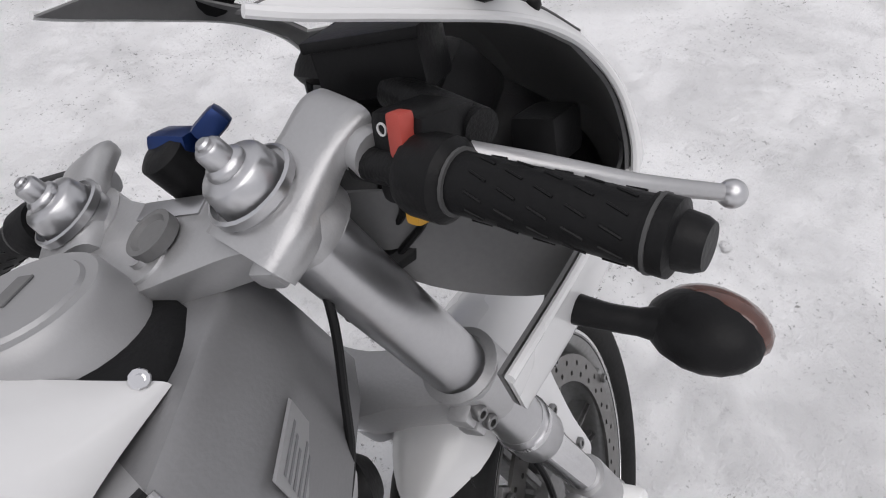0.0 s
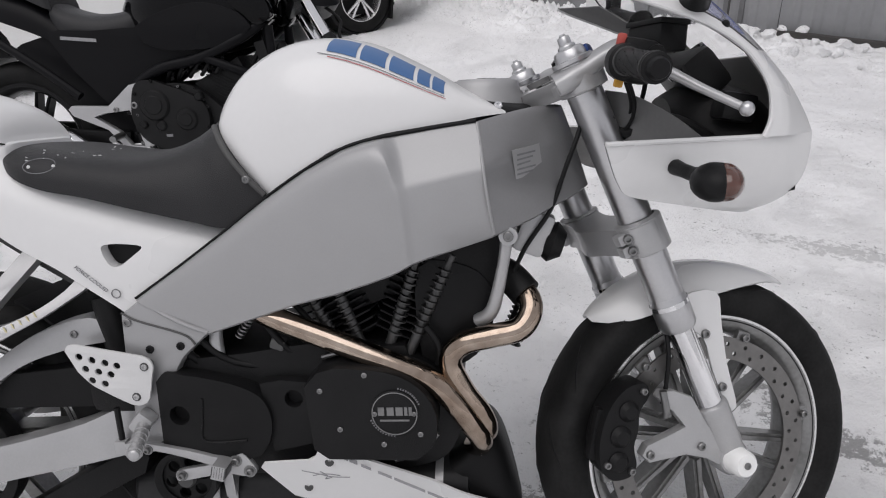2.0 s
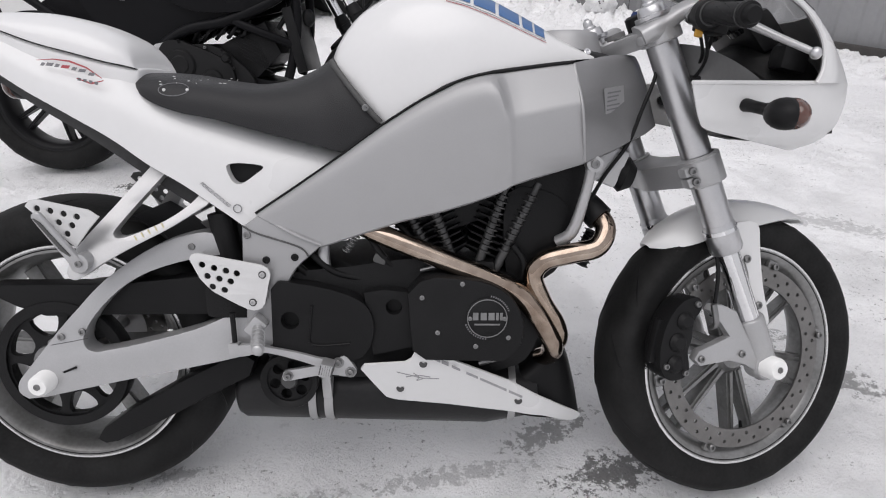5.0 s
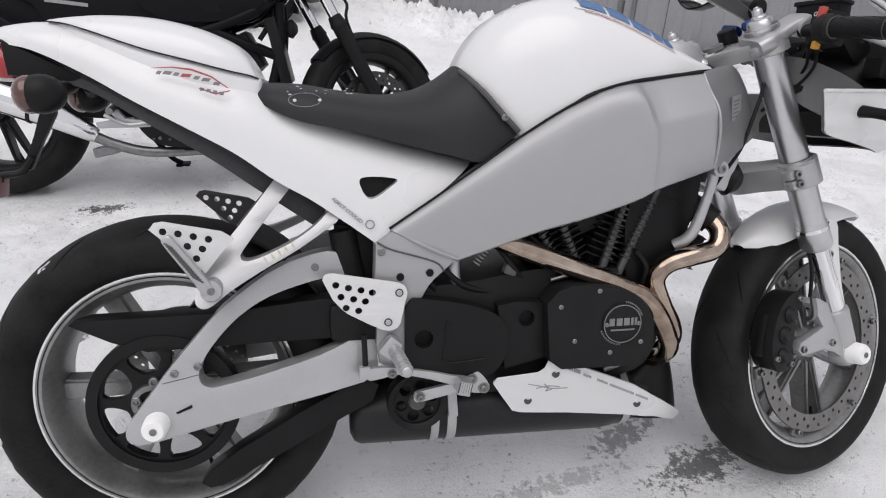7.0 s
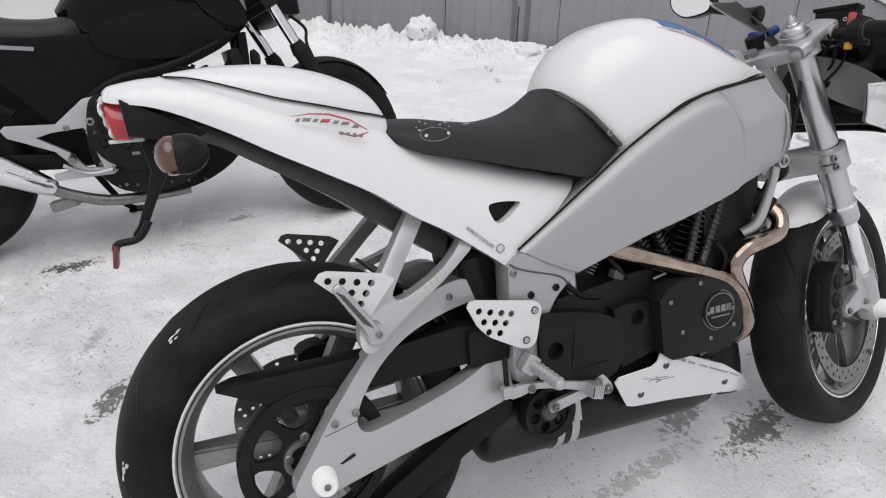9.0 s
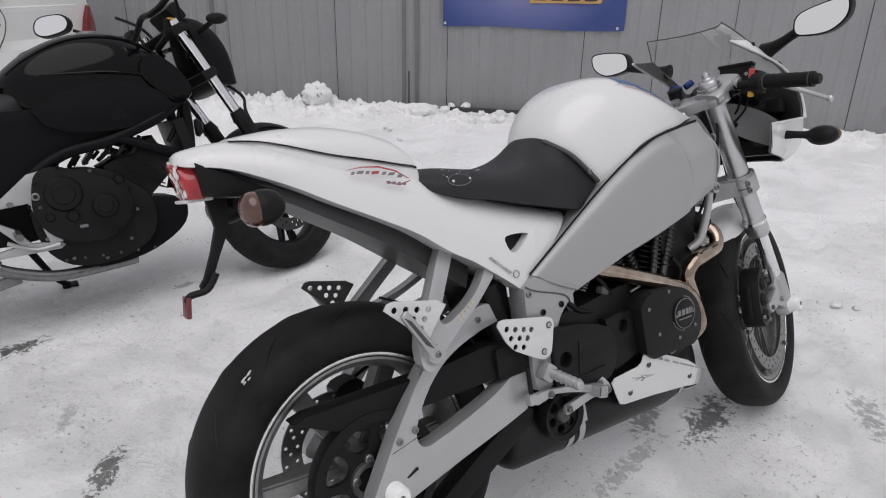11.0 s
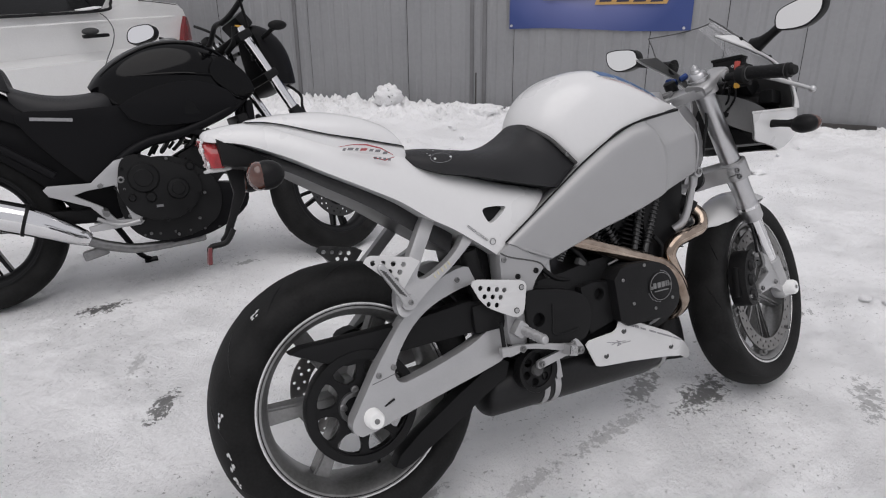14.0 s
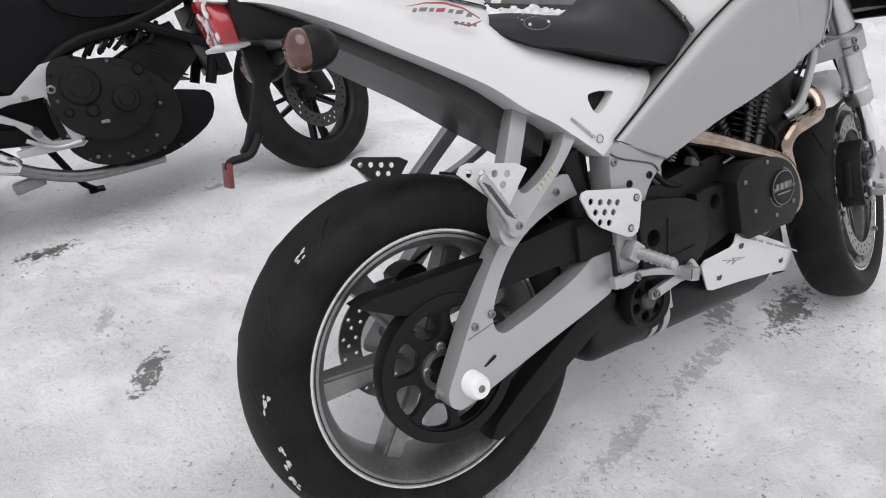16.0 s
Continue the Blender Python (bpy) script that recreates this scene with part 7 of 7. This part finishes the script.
# exhaust and stand
bp("exhaust_pipe", tube([(0.84, -0.09, 0.165), (0.70, -0.12, 0.160), (0.58, -0.150, 0.165), (0.470, -0.165, 0.200), (0.400, -0.175, 0.240)], 0.019, 14), STEEL, "stained exhaust pipe")
bp("muffler", join(tube([(0.430, -0.172, 0.225), (0.395, -0.178, 0.247), (0.300, -0.184, 0.300), (0.240, -0.186, 0.330)], [0.024, 0.034, 0.050, 0.055], 24), tube([(0.240, -0.186, 0.330), (-0.09, -0.195, 0.455)], 0.056, 28), tube([(-0.09, -0.195, 0.455), (-0.115, -0.196, 0.465)], [0.050, 0.036], 24)), CHROME, "polished steel muffler")
bp("muffler_band", lathe([(0.0565, -0.006), (0.0585, -0.005), (0.0585, 0.005), (0.0565, 0.006)], (0.245, -0.186, 0.328), (-0.935, -0.03, 0.354), 28, True), BLACKPL)
bp("side_stand", tube([(0.520, 0.120, 0.235), (0.585, 0.205, 0.10), (0.625, 0.240, 0.062)], [0.013, 0.011, 0.010], 10), MATTBLACK, "black side stand")
bp("stand_foot", box((0.055, 0.045, 0.012), (0.630, 0.245, 0.056), (12, 0, 0), 0.004), MATTBLACK)
bp("centre_pipe_box", box((0.09, 0.06, 0.035), (0.44, -0.10, 0.165), (0, -12, 0), 0.008), STEEL)
bp("rear_swing_arm", box((0.46, 0.028, 0.055), (0.27, -0.105, 0.32), (0, 4, 0), 0.012), BLACKMETAL)
bp("rear_swing_arm", box((0.46, 0.028, 0.055), (0.27, 0.105, 0.32), (0, 4, 0), 0.012), BLACKMETAL)
bp("rear_fender", skin([[(0.06 + 0.325 * math.cos(a), v, 0.302 + 0.325 * math.sin(a)) for v in (-0.085, -0.05, 0, 0.05, 0.085)] for a in np.linspace(radians(15), radians(120), 14)], 0.005), MATTBLACK)
# front end
def bf(w, s):
    return (1.118 + (0.88 - w) * math.tan(radians(28)), s * 0.1, w)


for s in (-1, 1):
    lg = bp("fork_leg", tube([bf(0.965, s), bf(0.60, s)], 0.0205, 20), CHROME, "chrome fork tube", m=bS)
    bp("fork_slider", tube([bf(0.615, s), bf(0.600, s), bf(0.40, s), bf(0.27, s)], [0.026, 0.029, 0.028, 0.026], 18), BLACKMETAL, m=bS, parent=lg)
    bp("fork_boot", tube([bf(0.635, s), bf(0.600, s)], [0.024, 0.033], 18), BLACKPL, m=bS, parent=lg)
for w in (0.93, 0.77):
    bp("fork_clamp", box((0.07, 0.25, 0.035), (bf(w, 0)[0] - 0.012, 0, w), (0, -27, 0), 0.008), BLACKMETAL, m=bS)
bp("headlamp_cowl", arch([(1.150, 1.000, 1.185, 0.760, 0.085, 3), (1.190, 1.010, 1.220, 0.735, 0.110, 3), (1.250, 0.985, 1.262, 0.735, 0.108, 3), (1.300, 0.930, 1.300, 0.745, 0.085, 3), (1.322, 0.860, 1.318, 0.765, 0.055, 2.6)], 4, 8), MATTBLACK, "matt black headlamp cowl", m=bS)
bp("meter", box((0.060, 0.130, 0.070), (1.130, 0, 1.015), (0, -40, 0), 0.015), BLACKPL, m=bS)
bp("front_fender", skin([[(1.425 + (0.312 - 0.03 * abs(t) ** 2) * math.cos(a), 0.062 * t, 0.294 + (0.312 - 0.03 * abs(t) ** 2) * math.sin(a)) for t in (-1, -0.6, -0.2, 0.2, 0.6, 1)] for a in np.linspace(radians(30), radians(140), 16)], 0.004), MATTBLACK, "matt black front mudguard", m=bS)
for s in (-1, 1):
    dz = 0.085 if s > 0 else 0.0
    lamp = bp("front_indicator", join(egg((1.185, s * 0.205, 0.945), (0.040, 0.020, 0.020), (0, 0, s * 15)), tube([(1.175, s * 0.10, 0.930), (1.180, s * 0.19, 0.942)], 0.009, 10)), BLACKPL, "black turn signal", m=bS)
    bar = bp("handlebar", tube([(1.060, 0, 1.020), (1.065, s * 0.07, 1.028), (1.070, s * 0.17, 1.060 - dz), (1.035, s * 0.27, 1.072 - dz), (1.000, s * 0.345, 1.066 - dz)], 0.0115, 12), BLACKMETAL, m=bS)
    bp("grip", tube([(1.040, s * 0.265, 1.072 - dz), (0.990, s * 0.375, 1.060 - dz)], 0.0175, 16), BLACKPL, "black rubber grip", m=bS, parent=bar)
    bp("switch_housing", box((0.045, 0.055, 0.050), (1.050, s * 0.225, 1.068 - dz), (0, 0, s * -25), 0.010), BLACKPL, m=bS, parent=bar)
    bp("reservoir", box((0.040, 0.055, 0.045), (1.085, s * 0.185, 1.085 - dz), (0, 0, 0), 0.008), BLACKPL, m=bS, parent=bar)
    bp("lever", tube([(1.085, s * 0.225, 1.065 - dz), (1.110, s * 0.29, 1.050 - dz), (1.085, s * 0.385, 1.022 - dz)], [0.008, 0.007, 0.006], 10), POLISHED, "silver hand lever", m=bS, parent=bar)
    stalk = [(1.060, -0.195, 1.085), (1.062, -0.215, 1.145), (1.050, -0.265, 1.180)] if s < 0 else [(1.050, 0.190, 1.000), (1.000, 0.250, 1.020), (0.932, 0.310, 1.060)]
    mr = bp("mirror_stalk", tube(stalk, 0.006, 10), BLACKPL, "black mirror stalk", m=bS)
    fm = Matrix.Translation((1.040, -0.310, 1.192) if s < 0 else (0.880, 0.362, 1.092)) @ Matrix.Rotation(radians(0 if s < 0 else 35), 4, "Z") @ Matrix(((0, 1, 0, 0), (s, 0, 0, 0), (0, 0, 1, 0), (0, 0, 0, 1)))
    oval = crv([(-0.070, -0.014), (-0.045, -0.034), (0.030, -0.038), (0.066, -0.016), (0.060, 0.022), (0.028, 0.040), (-0.040, 0.034), (-0.068, 0.014)], 4, True)
    bp("mirror_head", moved(plate(oval, -0.004, 0.022, 0.008), fm), BLACKPL, m=bS, parent=mr)
    bp("mirror_glass", moved(plate([(x * 0.9, z * 0.88) for x, z in oval], -0.0062, -0.0045, 0), fm), MIRROR, "mirror glass", m=bS, parent=mr)
    bp("cable", tube([(1.040, s * 0.19, 1.075), (1.090, s * 0.13, 1.02), (1.120, s * 0.09, 0.94), (1.120, s * 0.07, 0.84)], 0.006, 8), BLACKPL, m=bS)
bp("yellow_tag", box((0.026, 0.010, 0.008), (1.062, -0.112, 0.965), (0, 0, 0), 0.002), YELLOW, "yellow tag", m=bS)
bp("brake_hose", tube([(1.16, -0.06, 0.80), (1.30, -0.09, 0.70), (1.30, -0.10, 0.62), (1.36, -0.11, 0.45)], 0.006, 8), BLACKPL, m=bS)

# ---- white saloon car behind ----
CAR = Matrix.Translation((-0.134, 5.469, 0.0)) @ pose(0, 0, 0, 0, 0, 39.1) @ Matrix.Scale(1.20, 4)
car = thing("white_car", "dusty white saloon car parked by the fence", "car", CAR)
CARLENS = mat("dark_red_lens", (0.17, 0.012, 0.015), 0.15, vary=0.3, scale=20, coat=0.4)
WH = 0.258  # wheel centre height
BASE = -2.62


def taper(bm):
    """Leans the cabin inwards above the waist and rounds the tail; local y 0 is the near flank, 1.5 the far one."""
    for v in bm.verts:
        f = max(0, v.co.z - 0.83)
        mid = 0.75
        k = 1 - 0.62 * f
        end = 1 - 0.12 * max(0, (v.co.x - 0.25) / 0.42) ** 2 - 0.14 * max(0, (-2.75 - v.co.x) / 0.55) ** 2
        bulge = 1 + 0.03 * math.sin(max(0, min(1, (v.co.z - 0.15) / 0.75)) * math.pi)
        v.co.y = mid + (v.co.y - mid) * k * end * bulge
    return bm


def arc(c, r, a0, a1, n=14):
    return [(c[0] + r * math.cos(radians(a)), c[1] + r * math.sin(radians(a))) for a in np.linspace(a0, a1, n)]


OUT = ([(0.30, 0.20), (0.58, 0.20), (0.64, 0.25), (0.665, 0.38), (0.655, 0.50), (0.625, 0.60), (0.625, 0.76), (0.60, 0.85), (0.54, 0.892)]
       + crv([(0.16, 0.935), (0.02, 1.01), (-0.20, 1.125), (-0.48, 1.235), (-0.80, 1.285), (-1.15, 1.295), (-1.55, 1.235), (-2.05, 0.985)], 5)
       + crv([(-2.35, 0.90), (-2.90, 0.82), (-3.15, 0.68), (-3.24, 0.45), (-3.18, 0.22)], 4) + [(-2.93, 0.19)] + arc((BASE, WH), 0.285, 194, -14) + [(BASE + 0.31, 0.16), (-0.31, 0.16)] + arc((0, WH), 0.285, 194, -14))


part("body", taper(plate(OUT, 0.0, 1.5, 0.03)), CARWHITE, car, "dusty white paint")
WIN = crv([(-0.112, 0.945), (-0.20, 1.020), (-0.36, 1.095), (-0.60, 1.165), (-0.90, 1.205)], 3) + [(-1.25, 1.205), (-1.65, 1.10), (-1.95, 0.90), (-1.25, 0.862), (-0.66, 0.862), (-0.20, 0.876)]
part("side_window", taper(plate(WIN, -0.003, 0.05, 0.003)), DARKGLASS, car, "dark tinted side glass")
part("window_trim", taper(tube([(x, -0.006, z) for x, z in [(-1.95, 0.893), (-1.25, 0.853), (-0.66, 0.853), (-0.19, 0.866), (-0.112, 0.905), (-0.098, 0.945), (-0.19, 1.030), (-0.36, 1.106), (-0.60, 1.176), (-0.90, 1.217)]], 0.009, 8)), BLACKPL, car, "black window trim")
part("pillar", taper(plate([(-0.345, 1.098), (-0.375, 1.09), (-0.255, 0.87), (-0.225, 0.87)], -0.008, 0.02, 0)), BLACKPL, car)
part("snow_crust", taper(tube([(-0.20, -0.012, 0.888), (-0.26, -0.014, 0.884), (-0.36, -0.014, 0.876), (-0.42, -0.012, 0.874)], [0.003, 0.010, 0.008, 0.003], 8)), DRIFT, car, "snow along the window seal")
for pts in ([(-0.233, 0.850), (-0.185, 0.80), (-0.160, 0.729), (-0.190, 0.640), (-0.261, 0.545), (-0.310, 0.45), (-0.335, 0.30), (-0.340, 0.18)], [(-1.22, 0.85), (-1.235, 0.60), (-1.215, 0.18)]):
    part("door_seam", taper(tube([(x, -0.0005, z) for x, z in pts], 0.0035, 6)), GREYPL, car)
part("crease", taper(tube([(x, 0.003, z) for x, z in [(-1.9, 0.775), (-1.2, 0.785), (-0.67, 0.793), (0.0, 0.802), (0.45, 0.806)]], 0.006, 8)), CARWHITE, car)
part("door_handle", taper(box((0.20, 0.034, 0.024), (-0.335, -0.028, 0.705), (0, 0, 0), 0.010)), BLACKPL, car, "black door handle")
part("handle_cup", taper(egg((-0.355, -0.008, 0.735), (0.07, 0.012, 0.024))), GREYPL, car)
part("rear_lamp", taper(plate([(0.500, 0.610), (0.540, 0.715), (0.585, 0.800), (0.622, 0.790), (0.640, 0.700), (0.640, 0.612)], -0.012, 0.16, 0.010)), CARLENS, car, "red rear lamp")
part("boot_seam", taper(tube([(0.15, -0.002, 0.925), (0.35, -0.004, 0.905), (0.53, -0.004, 0.885)], 0.004, 6)), GREYPL, car)
part("bumper_seam", taper(tube([(0.26, -0.004, 0.49), (0.40, -0.006, 0.555), (0.50, -0.006, 0.600), (0.64, -0.004, 0.606)], 0.0035, 6)), GREYPL, car)
part("sill", taper(box((1.95, 0.03, 0.05), (-1.30, 0.0, 0.185), (0, 0, 0), 0.012)), BLACKPL, car)
part("underbody", box((3.3, 1.3, 0.10), (-1.3, 0.75, 0.20), (0, 0, 0), 0.02), BLACKPL, car)
for x in (0.0, BASE):
    part("arch_liner", lathe([(0.262, 0.03), (0.284, 0.03), (0.284, 0.30), (0.262, 0.30)], (x, 0, WH), (0, 1, 0), 36, True), BLACKPL, car)
    part("mud_flap", box((0.02, 0.17, 0.26), (x + 0.265, 0.085, 0.20), (0, 10, 0), 0.005), BLACKPL, car, "black mud flap")
    cw = part("wheel", lathe([(0.250, 0.02), (0.258, 0.04), (0.258, 0.17), (0.250, 0.19), (0.175, 0.19), (0.170, 0.015), (0.215, 0.008)], (x, 0, WH), (0, 1, 0), 48, True), RUBBER, car, "winter tyre on an alloy wheel")
    part("rim", lathe([(0.174, 0.015), (0.168, 0.012), (0.157, 0.03), (0.157, 0.17), (0.172, 0.17)], (x, 0, WH), (0, 1, 0), 48, True), RIMLIP, cw)
    part("brake_drum", lathe([(0, 0.085), (0.13, 0.085), (0.13, 0.15), (0, 0.15)], (x, 0, WH), (0, 1, 0), 32), BLACKMETAL, cw)
    part("hub_cap", lathe([(0, 0.022), (0.028, 0.022), (0.034, 0.03), (0.034, 0.06), (0, 0.06)], (x, 0, WH), (0, 1, 0), 24), RIMLIP, cw)
    for k in range(5):
        for o in (-9, 9):
            a = 72 * k + o + 12
            part("wheel_spoke", box((0.145, 0.022, 0.020), (x + 0.094 * math.cos(radians(a)), 0.035, WH + 0.094 * math.sin(radians(a))), (0, -a, 0), 0.006), RIMLIP, cw)
